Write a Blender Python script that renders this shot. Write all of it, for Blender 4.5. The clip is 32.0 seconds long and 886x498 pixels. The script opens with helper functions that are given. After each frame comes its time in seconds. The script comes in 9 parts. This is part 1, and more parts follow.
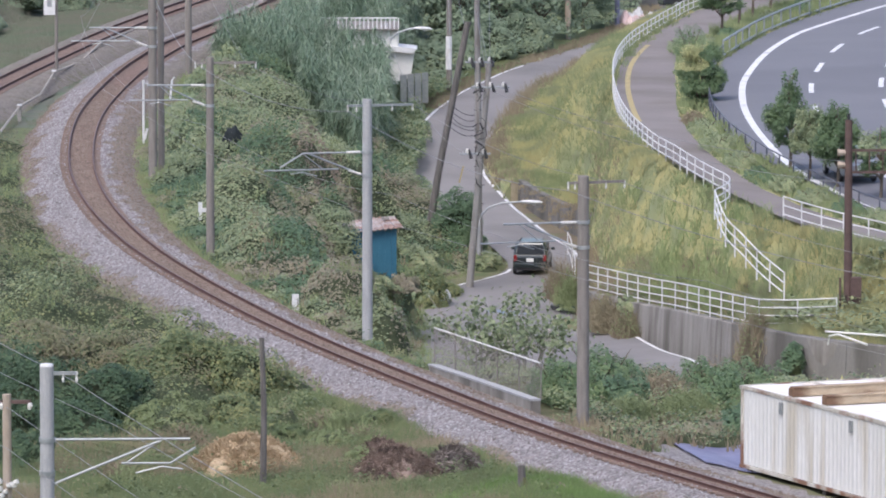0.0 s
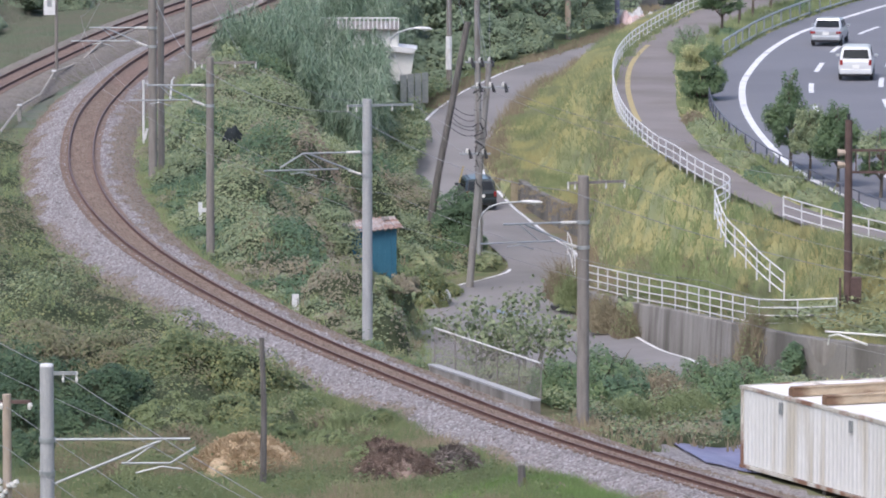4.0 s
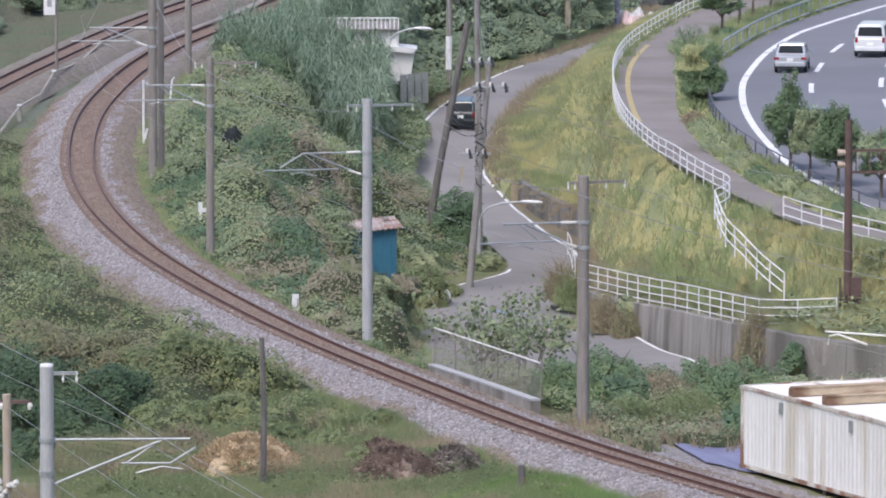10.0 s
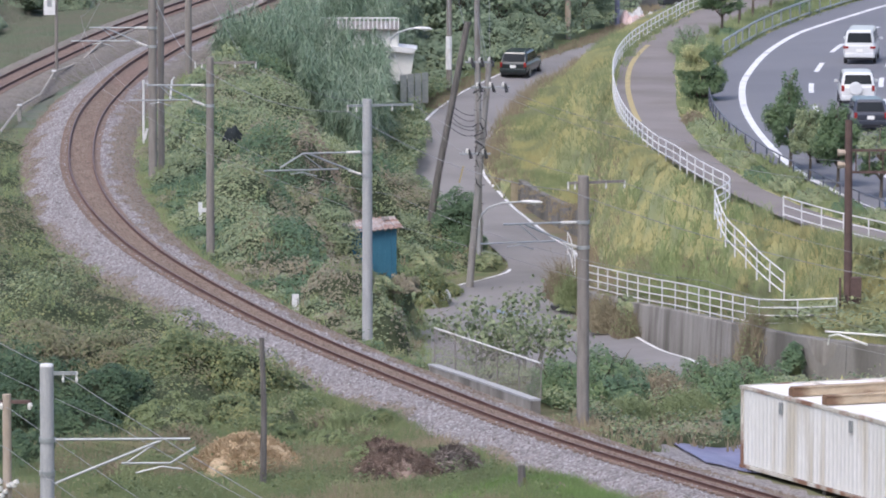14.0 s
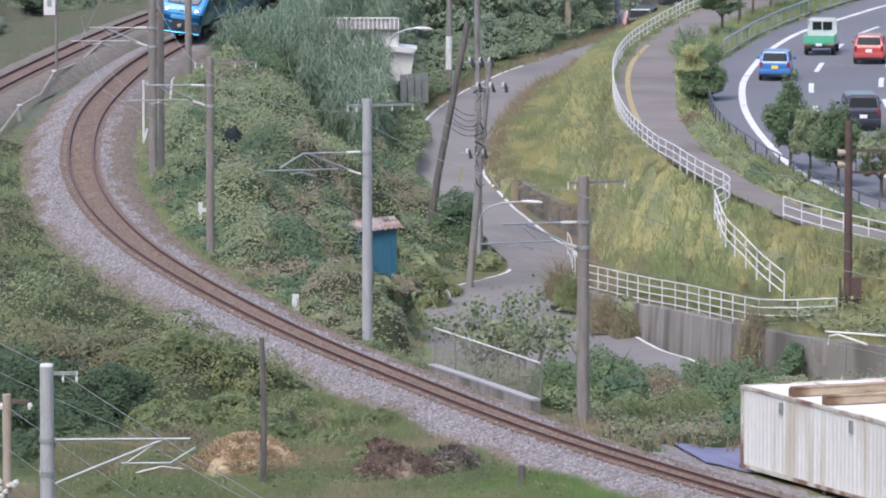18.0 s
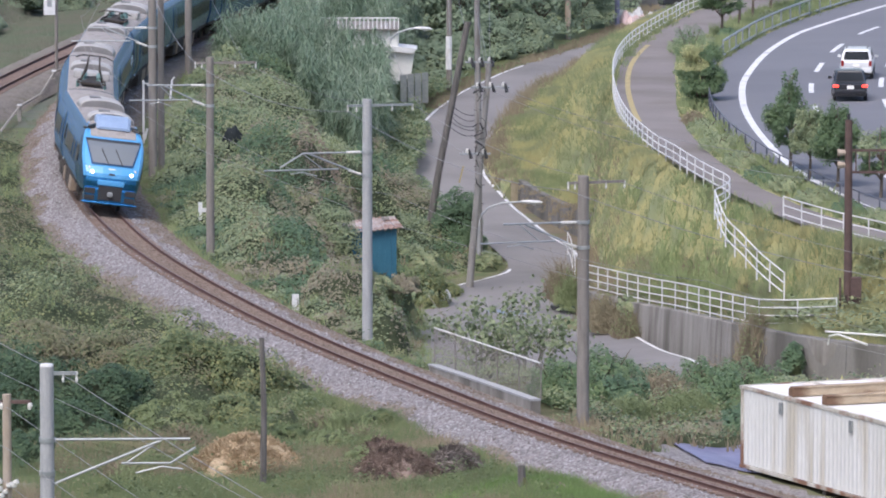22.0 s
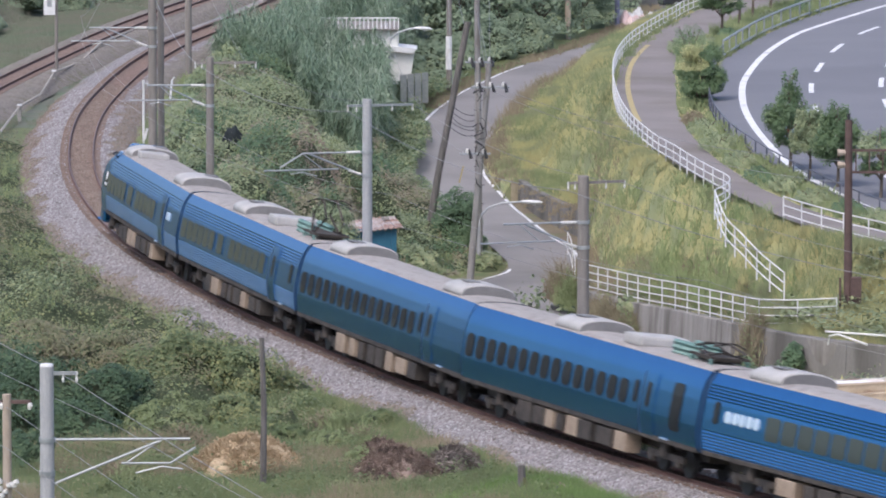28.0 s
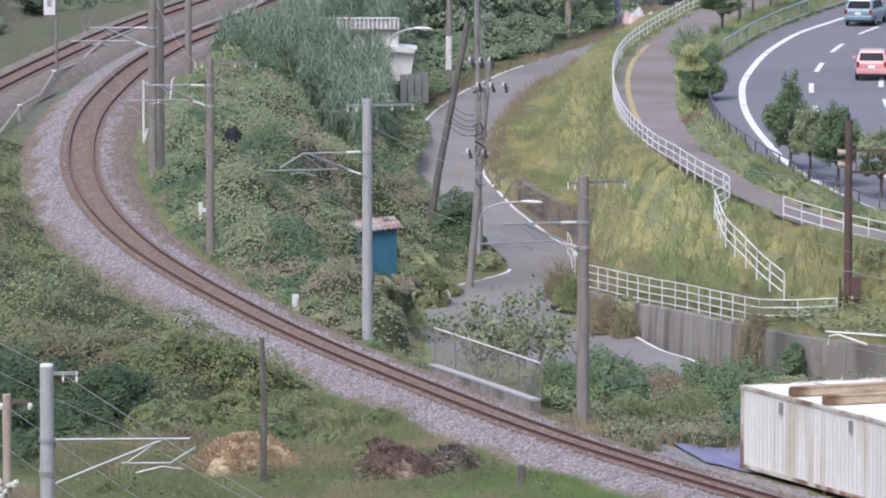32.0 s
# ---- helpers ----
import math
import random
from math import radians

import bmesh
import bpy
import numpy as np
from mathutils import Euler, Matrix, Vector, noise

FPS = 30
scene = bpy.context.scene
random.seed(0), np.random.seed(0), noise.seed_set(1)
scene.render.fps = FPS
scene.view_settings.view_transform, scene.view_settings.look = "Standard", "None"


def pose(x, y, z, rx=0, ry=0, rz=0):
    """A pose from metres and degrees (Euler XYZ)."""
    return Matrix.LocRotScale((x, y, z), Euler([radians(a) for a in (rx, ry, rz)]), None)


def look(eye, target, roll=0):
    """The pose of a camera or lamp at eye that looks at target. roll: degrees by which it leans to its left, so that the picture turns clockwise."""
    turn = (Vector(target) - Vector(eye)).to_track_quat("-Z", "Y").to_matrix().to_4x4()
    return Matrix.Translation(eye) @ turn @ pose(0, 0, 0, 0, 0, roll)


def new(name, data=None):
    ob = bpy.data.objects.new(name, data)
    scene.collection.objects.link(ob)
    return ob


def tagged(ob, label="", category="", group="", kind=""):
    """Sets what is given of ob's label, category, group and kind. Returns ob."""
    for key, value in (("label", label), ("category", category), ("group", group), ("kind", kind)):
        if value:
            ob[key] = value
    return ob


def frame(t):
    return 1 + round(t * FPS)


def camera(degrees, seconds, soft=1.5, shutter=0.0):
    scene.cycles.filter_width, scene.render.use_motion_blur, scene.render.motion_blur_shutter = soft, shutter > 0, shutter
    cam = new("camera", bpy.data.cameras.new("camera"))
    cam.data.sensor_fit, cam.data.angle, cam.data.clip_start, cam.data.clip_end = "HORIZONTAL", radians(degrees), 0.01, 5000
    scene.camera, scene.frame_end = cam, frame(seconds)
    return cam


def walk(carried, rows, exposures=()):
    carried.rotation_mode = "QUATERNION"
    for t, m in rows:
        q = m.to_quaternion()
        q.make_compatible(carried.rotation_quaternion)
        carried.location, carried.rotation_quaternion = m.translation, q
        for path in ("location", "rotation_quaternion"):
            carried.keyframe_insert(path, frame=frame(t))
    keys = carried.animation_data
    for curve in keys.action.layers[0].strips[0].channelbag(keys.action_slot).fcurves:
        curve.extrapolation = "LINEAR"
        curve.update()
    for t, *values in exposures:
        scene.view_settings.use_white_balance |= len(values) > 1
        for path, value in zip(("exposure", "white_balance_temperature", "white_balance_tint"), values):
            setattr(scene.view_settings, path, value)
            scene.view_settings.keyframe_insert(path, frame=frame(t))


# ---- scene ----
# The camera stands still on a hill some 30 m above the rails, with a long lens.
cam = camera(6.959, 32.0, soft=1.9, shutter=0.35)
STAND = pose(0, 0, 30.25, 90 - 5.856, 0, 0)
walk(cam, [(0, STAND), (32.0, STAND)], [(0, 0.67, 6050, 14), (32.0, 0.67, 6050, 14)])

# ---- light: bright overcast sky, broad soft sun ----
SUN_EL, SUN_AZ = 57.0, 208.0     # degrees; azimuth clockwise from +y
world = bpy.data.worlds.new("overcast_sky")
scene.world = world
world.use_nodes = True
wn = world.node_tree.nodes
wn.clear()
sky = wn.new("ShaderNodeTexSky")
sky.sky_type, sky.sun_disc = "NISHITA", False
sky.sun_elevation, sky.sun_rotation = radians(SUN_EL), radians(SUN_AZ)
sky.air_density, sky.dust_density, sky.ozone_density = 1.0, 4.0, 1.0
wbg, wout = wn.new("ShaderNodeBackground"), wn.new("ShaderNodeOutputWorld")
wbg.inputs["Strength"].default_value = 0.15
world.node_tree.links.new(sky.outputs[0], wbg.inputs[0])
world.node_tree.links.new(wbg.outputs[0], wout.inputs[0])
sun = bpy.data.lights.new("sun", "SUN")
sun.energy, sun.angle, sun.color = 1.2, radians(30), (1.0, 0.94, 0.86)
sun_ob = new("sun", sun)
a, e = radians(SUN_AZ), radians(SUN_EL)
sun_ob.matrix_world = look((math.sin(a) * math.cos(e) * 50, math.cos(a) * math.cos(e) * 50, 50 * math.sin(e)), (0, 0, 0))

# ---- materials ----
def shader(name):
    m = bpy.data.materials.new(name)
    m.use_nodes = True
    nt = m.node_tree
    return m, nt, nt.nodes["Principled BSDF"], nt.links


def surf(name, c1, c2, scale=1.0, rough=0.8, bump=0.2, fine=40.0, metal=0.0, mid=0.5, c3=None, c3_at=0.68, rand=0.0, stretch=(1, 1, 1), spec=0.4, grain=0.25, speck=0.0, speck_size=0.09):
    """A surface with two scales of variation: blotches between c1 and c2, fine grain, an optional stain c3."""
    m, nt, bsdf, ln = shader(name)
    tc = nt.nodes.new("ShaderNodeTexCoord")
    mp = nt.nodes.new("ShaderNodeMapping")
    mp.inputs["Scale"].default_value = stretch
    ln.new(tc.outputs["Object"], mp.inputs["Vector"])
    big = nt.nodes.new("ShaderNodeTexNoise")
    big.inputs["Scale"].default_value, big.inputs["Detail"].default_value, big.inputs["Roughness"].default_value = scale, 6, 0.65
    small = nt.nodes.new("ShaderNodeTexNoise")
    small.inputs["Scale"].default_value, small.inputs["Detail"].default_value = fine, 3
    ln.new(mp.outputs[0], big.inputs["Vector"]), ln.new(mp.outputs[0], small.inputs["Vector"])
    ramp = nt.nodes.new("ShaderNodeValToRGB")
    ramp.color_ramp.elements[0].position, ramp.color_ramp.elements[1].position = mid - 0.15, mid + 0.15
    ramp.color_ramp.elements[0].color, ramp.color_ramp.elements[1].color = (*c1, 1), (*c2, 1)
    ln.new(big.outputs["Fac"], ramp.inputs["Fac"])
    out = ramp.outputs["Color"]
    if c3:
        stain = nt.nodes.new("ShaderNodeTexNoise")
        stain.inputs["Scale"].default_value, stain.inputs["Detail"].default_value = scale * 0.6, 8
        off = nt.nodes.new("ShaderNodeVectorMath")
        off.inputs[1].default_value = (17.0, 5.0, 3.0)
        ln.new(mp.outputs[0], off.inputs[0]), ln.new(off.outputs[0], stain.inputs["Vector"])
        sr = nt.nodes.new("ShaderNodeMapRange")
        sr.inputs["From Min"].default_value, sr.inputs["From Max"].default_value = c3_at - 0.1, c3_at + 0.06
        ln.new(stain.outputs["Fac"], sr.inputs["Value"])
        mx = nt.nodes.new("ShaderNodeMix")
        mx.data_type = "RGBA"
        mx.inputs["B"].default_value = (*c3, 1)
        mx.inputs[7].default_value = (*c3, 1)
        ln.new(sr.outputs[0], mx.inputs[0]), ln.new(out, mx.inputs[6])
        out = mx.outputs[2]
    hsv = nt.nodes.new("ShaderNodeHueSaturation")
    mr = nt.nodes.new("ShaderNodeMapRange")
    mr.inputs["To Min"].default_value, mr.inputs["To Max"].default_value = 1 - grain, 1 + grain
    ln.new(small.outputs["Fac"], mr.inputs["Value"])
    val = mr.outputs[0]
    if rand:
        oi = nt.nodes.new("ShaderNodeObjectInfo")
        r2 = nt.nodes.new("ShaderNodeMapRange")
        r2.inputs["To Min"].default_value, r2.inputs["To Max"].default_value = 1 - rand, 1 + rand
        mul = nt.nodes.new("ShaderNodeMath")
        mul.operation = "MULTIPLY"
        ln.new(oi.outputs["Random"], r2.inputs["Value"]), ln.new(r2.outputs[0], mul.inputs[0]), ln.new(val, mul.inputs[1])
        val = mul.outputs[0]
    if speck:
        vo = nt.nodes.new("ShaderNodeTexVoronoi")
        vo.inputs["Scale"].default_value = 1 / speck_size
        ln.new(tc.outputs["Object"], vo.inputs["Vector"])
        r3 = nt.nodes.new("ShaderNodeMapRange")
        r3.inputs["To Min"].default_value, r3.inputs["To Max"].default_value = 1 - speck, 1 + speck
        m3 = nt.nodes.new("ShaderNodeMath")
        m3.operation = "MULTIPLY"
        ln.new(vo.outputs["Color"], r3.inputs["Value"]), ln.new(r3.outputs[0], m3.inputs[0]), ln.new(val, m3.inputs[1])
        val = m3.outputs[0]
    ln.new(val, hsv.inputs["Value"]), ln.new(out, hsv.inputs["Color"])
    ln.new(hsv.outputs[0], bsdf.inputs["Base Color"])
    bsdf.inputs["Roughness"].default_value, bsdf.inputs["Metallic"].default_value = rough, metal
    bsdf.inputs["Specular IOR Level"].default_value = spec
    if bump:
        bp = nt.nodes.new("ShaderNodeBump")
        bp.inputs["Strength"].default_value, bp.inputs["Distance"].default_value = bump, 0.05
        ln.new(small.outputs["Fac"], bp.inputs["Height"]), ln.new(bp.outputs[0], bsdf.inputs["Normal"])
    return m


def leafy(name, colours, rough=0.55, through_light=0.25, patch=0.12, spec=0.25, lean=0.55, swing=0.3, up=0.0, squash=1.0):
    """Leaves: each island takes its own colour from the list, and patches of the growth lean one way."""
    m, nt, bsdf, ln = shader(name)
    geo = nt.nodes.new("ShaderNodeNewGeometry")
    ramp = nt.nodes.new("ShaderNodeValToRGB")
    els = ramp.color_ramp.elements
    while len(els) < len(colours):
        els.new(0.5)
    for i, c in enumerate(colours):
        els[i].position, els[i].color = i / (len(colours) - 1), (*c, 1)
    tc = nt.nodes.new("ShaderNodeTexCoord")
    nz = nt.nodes.new("ShaderNodeTexNoise")
    nz.inputs["Scale"].default_value, nz.inputs["Detail"].default_value = patch * 3, 3 if squash == 1.0 else 1.5
    mp = nt.nodes.new("ShaderNodeMapping")
    if squash != 1.0:         # drifts lie along the slope
        mp.vector_type = "TEXTURE"
        mp.inputs["Rotation"].default_value = (0, -0.62, 0)
    mp.inputs["Scale"].default_value = (1, 1, 1 / squash)
    ln.new(tc.outputs["Object"], mp.inputs["Vector"]), ln.new(mp.outputs[0], nz.inputs["Vector"])
    mr = nt.nodes.new("ShaderNodeMapRange")
    mr.inputs["From Min"].default_value, mr.inputs["From Max"].default_value = 0.3, 0.7
    ln.new(nz.outputs["Fac"], mr.inputs["Value"])
    mx = nt.nodes.new("ShaderNodeMix")
    mx.inputs[0].default_value = lean
    ln.new(geo.outputs["Random Per Island"], mx.inputs[2]), ln.new(mr.outputs[0], mx.inputs[3])
    ln.new(mx.outputs[0], ramp.inputs["Fac"])
    hsv = nt.nodes.new("ShaderNodeHueSaturation")
    n2 = nt.nodes.new("ShaderNodeTexNoise")
    n2.inputs["Scale"].default_value = 2.2
    ln.new(tc.outputs["Object"], n2.inputs["Vector"])
    m2 = nt.nodes.new("ShaderNodeMapRange")
    m2.inputs["To Min"].default_value, m2.inputs["To Max"].default_value = 1 - swing, 1 + swing
    ln.new(n2.outputs["Fac"], m2.inputs["Value"]), ln.new(m2.outputs[0], hsv.inputs["Value"])
    ln.new(ramp.outputs[0], hsv.inputs["Color"]), ln.new(hsv.outputs[0], bsdf.inputs["Base Color"])
    bsdf.inputs["Roughness"].default_value = rough
    bsdf.inputs["Specular IOR Level"].default_value = spec
    tr = nt.nodes.new("ShaderNodeBsdfTranslucent") if through_light else None
    if up:
        # dense growth shades as one soft mass: the blades' normals lean towards the sky
        sc, ad, no = (nt.nodes.new("ShaderNodeVectorMath") for _ in range(3))
        sc.operation, ad.operation, no.operation = "SCALE", "ADD", "NORMALIZE"
        sc.inputs["Scale"].default_value = 1 - up
        ad.inputs[1].default_value = (0, 0, up)
        ln.new(geo.outputs["Normal"], sc.inputs[0]), ln.new(sc.outputs[0], ad.inputs[0]), ln.new(ad.outputs[0], no.inputs[0])
        ln.new(no.outputs[0], bsdf.inputs["Normal"])
    if through_light:
        ln.new(hsv.outputs[0], tr.inputs[0])
        ms = nt.nodes.new("ShaderNodeMixShader")
        ms.inputs[0].default_value = through_light
        ln.new(bsdf.outputs[0], ms.inputs[1]), ln.new(tr.outputs[0], ms.inputs[2])
        ln.new(ms.outputs[0], nt.nodes["Material Output"].inputs["Surface"])
    return m


def plain(name, c, rough=0.5, metal=0.0, glow=0.0, coat=0.0):
    """Small uniform parts: paint, rubber, glass-dark plastics, lamps."""
    m, nt, bsdf, ln = shader(name)
    bsdf.inputs["Base Color"].default_value = (*c, 1)
    bsdf.inputs["Roughness"].default_value, bsdf.inputs["Metallic"].default_value = rough, metal
    bsdf.inputs["Coat Weight"].default_value = coat
    if glow:
        bsdf.inputs["Emission Color"].default_value, bsdf.inputs["Emission Strength"].default_value = (*c, 1), glow
    return m


M = {
    "soil": surf("soil_and_litter", (0.10, 0.115, 0.05), (0.165, 0.15, 0.085), 0.8, 0.95, 0.6, 14, c3=(0.08, 0.12, 0.04)),
    "ballast": surf("ballast_stones", (0.180, 0.166, 0.166), (0.226, 0.212, 0.214), 3.0, 0.9, 1.0, 9, c3=(0.19, 0.165, 0.155), c3_at=0.66, speck=0.6),
    "ballast_rust": surf("rust_stained_ballast", (0.150, 0.100, 0.078), (0.195, 0.138, 0.108), 3.0, 0.9, 1.0, 9, speck=0.5),
    "ballast_brown": surf("brown_stained_ballast", (0.155, 0.135, 0.115), (0.195, 0.172, 0.15), 3.0, 0.9, 1.0, 9, c3=(0.13, 0.12, 0.08), c3_at=0.6, speck=0.5),
    "rail": surf("rusty_rail_steel", (0.098, 0.054, 0.044), (0.13, 0.074, 0.060), 3, 0.75, 0.2, 30),
    "rail_head": surf("worn_rail_head", (0.105, 0.066, 0.056), (0.14, 0.09, 0.076), 3, 0.5, 0.05, 30, metal=0.2),
    "sleeper": surf("stained_concrete_sleeper", (0.14, 0.10, 0.08), (0.175, 0.128, 0.104), 2, 0.9, 0.4, 25, rand=0.10),
    "asphalt": surf("worn_grey_asphalt", (0.192, 0.182, 0.180), (0.222, 0.211, 0.208), 0.16, 0.85, 0.15, 30, c3=(0.15, 0.143, 0.142), c3_at=0.60, grain=0.08),
    "highway": surf("smooth_highway_asphalt", (0.140, 0.142, 0.158), (0.156, 0.157, 0.172), 0.12, 0.8, 0.1, 30, c3=(0.132, 0.133, 0.148), c3_at=0.58, grain=0.06),
    "footway": surf("brownish_footway_asphalt", (0.178, 0.158, 0.15), (0.21, 0.188, 0.178), 0.25, 0.88, 0.2, 30, c3=(0.15, 0.13, 0.115), c3_at=0.62, grain=0.08),
    "line": surf("white_road_paint", (0.60, 0.60, 0.61), (0.70, 0.70, 0.70), 1.5, 0.6, 0.1, 20, c3=(0.40, 0.39, 0.385), c3_at=0.66),
    "blue_mark": surf("faded_blue_road_paint", (0.10, 0.17, 0.25), (0.17, 0.19, 0.22), 1.2, 0.6, 0.1, 20),
    "yellow": surf("faded_yellow_paint", (0.33, 0.265, 0.12), (0.40, 0.325, 0.15), 2, 0.7, 0.1, 20, c3=(0.27, 0.22, 0.12), c3_at=0.60),
    "concrete": surf("weathered_concrete", (0.235, 0.222, 0.205), (0.325, 0.308, 0.285), 0.9, 0.9, 0.4, 20, c3=(0.145, 0.134, 0.12), c3_at=0.57, stretch=(1.6, 1.6, 0.25)),
    "concrete_dark": surf("soot_dark_concrete", (0.15, 0.144, 0.136), (0.205, 0.197, 0.186), 0.7, 0.9, 0.4, 20, c3=(0.105, 0.10, 0.09), c3_at=0.57, stretch=(1.6, 1.6, 0.25)),
    "pole": surf("grey_concrete_pole", (0.30, 0.305, 0.31), (0.38, 0.385, 0.39), 2, 0.85, 0.15, 25, stretch=(3, 3, 0.4)),
    "pole_old": surf("old_brown_grey_concrete_pole", (0.17, 0.155, 0.14), (0.24, 0.22, 0.20), 2, 0.88, 0.2, 25, stretch=(3, 3, 0.4)),
    "wood_pole": surf("dark_weathered_wood", (0.10, 0.092, 0.085), (0.16, 0.148, 0.138), 3, 0.9, 0.4, 30, stretch=(3, 3, 0.3)),
    "tan_pole": surf("tan_weathered_pole", (0.31, 0.255, 0.20), (0.39, 0.33, 0.27), 2, 0.88, 0.2, 25, stretch=(3, 3, 0.4)),
    "rust_steel": surf("rust_brown_steel", (0.075, 0.048, 0.043), (0.115, 0.075, 0.066), 2, 0.75, 0.15, 20),
    "galv": surf("galvanised_steel", (0.31, 0.33, 0.335), (0.39, 0.41, 0.415), 4, 0.45, 0.05, 30, metal=0.55),
    "white": surf("white_painted_steel", (0.57, 0.57, 0.57), (0.66, 0.66, 0.66), 2, 0.5, 0.05, 25, c3=(0.50, 0.45, 0.40), c3_at=0.7),
    "insul": plain("white_insulator_porcelain", (0.62, 0.61, 0.58), 0.3),
    "dark": plain("dark_rubber_and_steel", (0.025, 0.025, 0.027), 0.6),
    "wire": plain("weathered_wire", (0.26, 0.26, 0.265), 0.5, 0.3),
    "guard": plain("dark_blue_guard_pipe", (0.075, 0.08, 0.105), 0.5),
    "cont": surf("chalky_white_container_paint", (0.56, 0.56, 0.53), (0.64, 0.64, 0.61), 0.7, 0.6, 0.1, 15, c3=(0.45, 0.42, 0.35), c3_at=0.62, stretch=(3.0, 3.0, 0.2)),
    "cont_frame": surf("rust_bitten_container_frame", (0.42, 0.39, 0.33), (0.54, 0.52, 0.47), 1.6, 0.7, 0.2, 15, c3=(0.20, 0.11, 0.07), c3_at=0.55),
    "cont_roof": surf("white_container_roof", (0.66, 0.645, 0.62), (0.75, 0.735, 0.71), 0.9, 0.6, 0.1, 15, c3=(0.50, 0.42, 0.35), c3_at=0.66),
    "beam": surf("peeling_rusty_timber", (0.33, 0.25, 0.165), (0.46, 0.37, 0.26), 1.6, 0.85, 0.4, 20, c3=(0.17, 0.10, 0.06), c3_at=0.52, stretch=(0.5, 2, 2)),
    "tarp": surf("blue_violet_sheet", (0.16, 0.162, 0.26), (0.21, 0.212, 0.32), 1.5, 0.5, 0.1, 15),
    "teal": surf("teal_sheet_metal", (0.030, 0.125, 0.19), (0.042, 0.15, 0.22), 1.5, 0.55, 0.1, 15, stretch=(3, 3, 0.5)),
    "rust_roof": surf("rusty_corrugated_roof", (0.26, 0.22, 0.20), (0.40, 0.35, 0.33), 2, 0.75, 0.3, 15, c3=(0.22, 0.12, 0.085), c3_at=0.55),
    "straw": surf("dry_straw", (0.34, 0.25, 0.15), (0.47, 0.37, 0.24), 3, 0.95, 0.6, 30),
    "dirt": surf("reddish_brown_compost", (0.18, 0.128, 0.105), (0.28, 0.215, 0.178), 2.5, 0.95, 0.8, 20, c3=(0.09, 0.066, 0.053), c3_at=0.6),
    "dirt_grey": surf("grey_brown_compost", (0.15, 0.125, 0.11), (0.23, 0.20, 0.18), 2.5, 0.95, 0.8, 20, c3=(0.085, 0.07, 0.06), c3_at=0.58),
    "bag_pink": surf("pinkish_plastic_bag", (0.60, 0.45, 0.43), (0.70, 0.56, 0.54), 3, 0.5, 0.2, 15),
    "plaster": surf("white_plaster", (0.66, 0.65, 0.61), (0.76, 0.75, 0.71), 1, 0.8, 0.1, 20, c3=(0.5, 0.47, 0.42), c3_at=0.68),
    "bark": surf("grey_brown_bark", (0.10, 0.08, 0.06), (0.17, 0.14, 0.11), 3, 0.9, 0.5, 25, stretch=(2, 2, 0.4)),
    "pale_bark": surf("pale_grey_bark", (0.30, 0.28, 0.24), (0.40, 0.37, 0.33), 3, 0.9, 0.3, 25),
    "glass": surf("dark_tinted_glass", (0.018, 0.021, 0.024), (0.026, 0.03, 0.034), 0.8, 0.14, 0.0, 10, spec=0.07, grain=0.05),
    "train": surf("metallic_blue_train_paint", (0.040, 0.195, 0.43), (0.047, 0.213, 0.455), 0.4, 0.26, 0.0, 20, metal=0.9, spec=0.5, grain=0.04),
    "train_face": surf("light_blue_train_paint", (0.085, 0.31, 0.60), (0.10, 0.34, 0.64), 0.6, 0.3, 0.0, 20, spec=0.5, grain=0.04),
    "train_roof": surf("grey_beige_train_roof", (0.27, 0.25, 0.235), (0.315, 0.295, 0.28), 4.0, 0.85, 0.1, 20, c3=(0.22, 0.195, 0.18), c3_at=0.62),
    "cowl": surf("pale_grey_roof_unit", (0.13, 0.129, 0.13), (0.18, 0.178, 0.178), 1.5, 0.6, 0.05, 20),
    "cowl_side": surf("dull_grey_roof_unit_side", (0.15, 0.147, 0.147), (0.20, 0.196, 0.196), 1.5, 0.7, 0.1, 20),
    "under": surf("sooty_underframe", (0.03, 0.027, 0.025), (0.07, 0.058, 0.05), 2, 0.85, 0.3, 20),
    "box_tan": surf("dusty_tan_equipment_box", (0.23, 0.175, 0.13), (0.31, 0.245, 0.185), 2, 0.8, 0.1, 20),
    "verdigris": plain("pale_green_insulator", (0.105, 0.20, 0.18), 0.4),
    "lamp": plain("lit_headlamp", (1.0, 0.95, 0.85), 0.3, glow=4.5),
    "tail_red": plain("red_lamp_glass", (0.24, 0.025, 0.025), 0.25),
    "tail_lit": plain("lit_red_lamp", (0.9, 0.05, 0.03), 0.3, glow=2.0),
    "plate": plain("pale_plate", (0.75, 0.75, 0.72), 0.5),
    "plate_yellow": plain("yellow_plate", (0.75, 0.6, 0.1), 0.5),
    "kudzu": leafy("kudzu_leaves", [(0.132, 0.172, 0.112), (0.19, 0.235, 0.14), (0.235, 0.285, 0.16), (0.29, 0.318, 0.172), (0.345, 0.335, 0.205)], lean=0.42, swing=0.4, up=0.2),
    "kudzu_dry": leafy("dying_vine_leaves", [(0.19, 0.205, 0.13), (0.23, 0.235, 0.148), (0.27, 0.248, 0.168), (0.245, 0.208, 0.162), (0.22, 0.232, 0.145)], swing=0.4, up=0.2),
    "dead_vine": leafy("dead_brown_vine_leaves", [(0.15, 0.12, 0.105), (0.20, 0.155, 0.13), (0.235, 0.185, 0.15), (0.19, 0.185, 0.13), (0.27, 0.225, 0.18)], 0.8, 0.15, lean=0.3, swing=0.4),
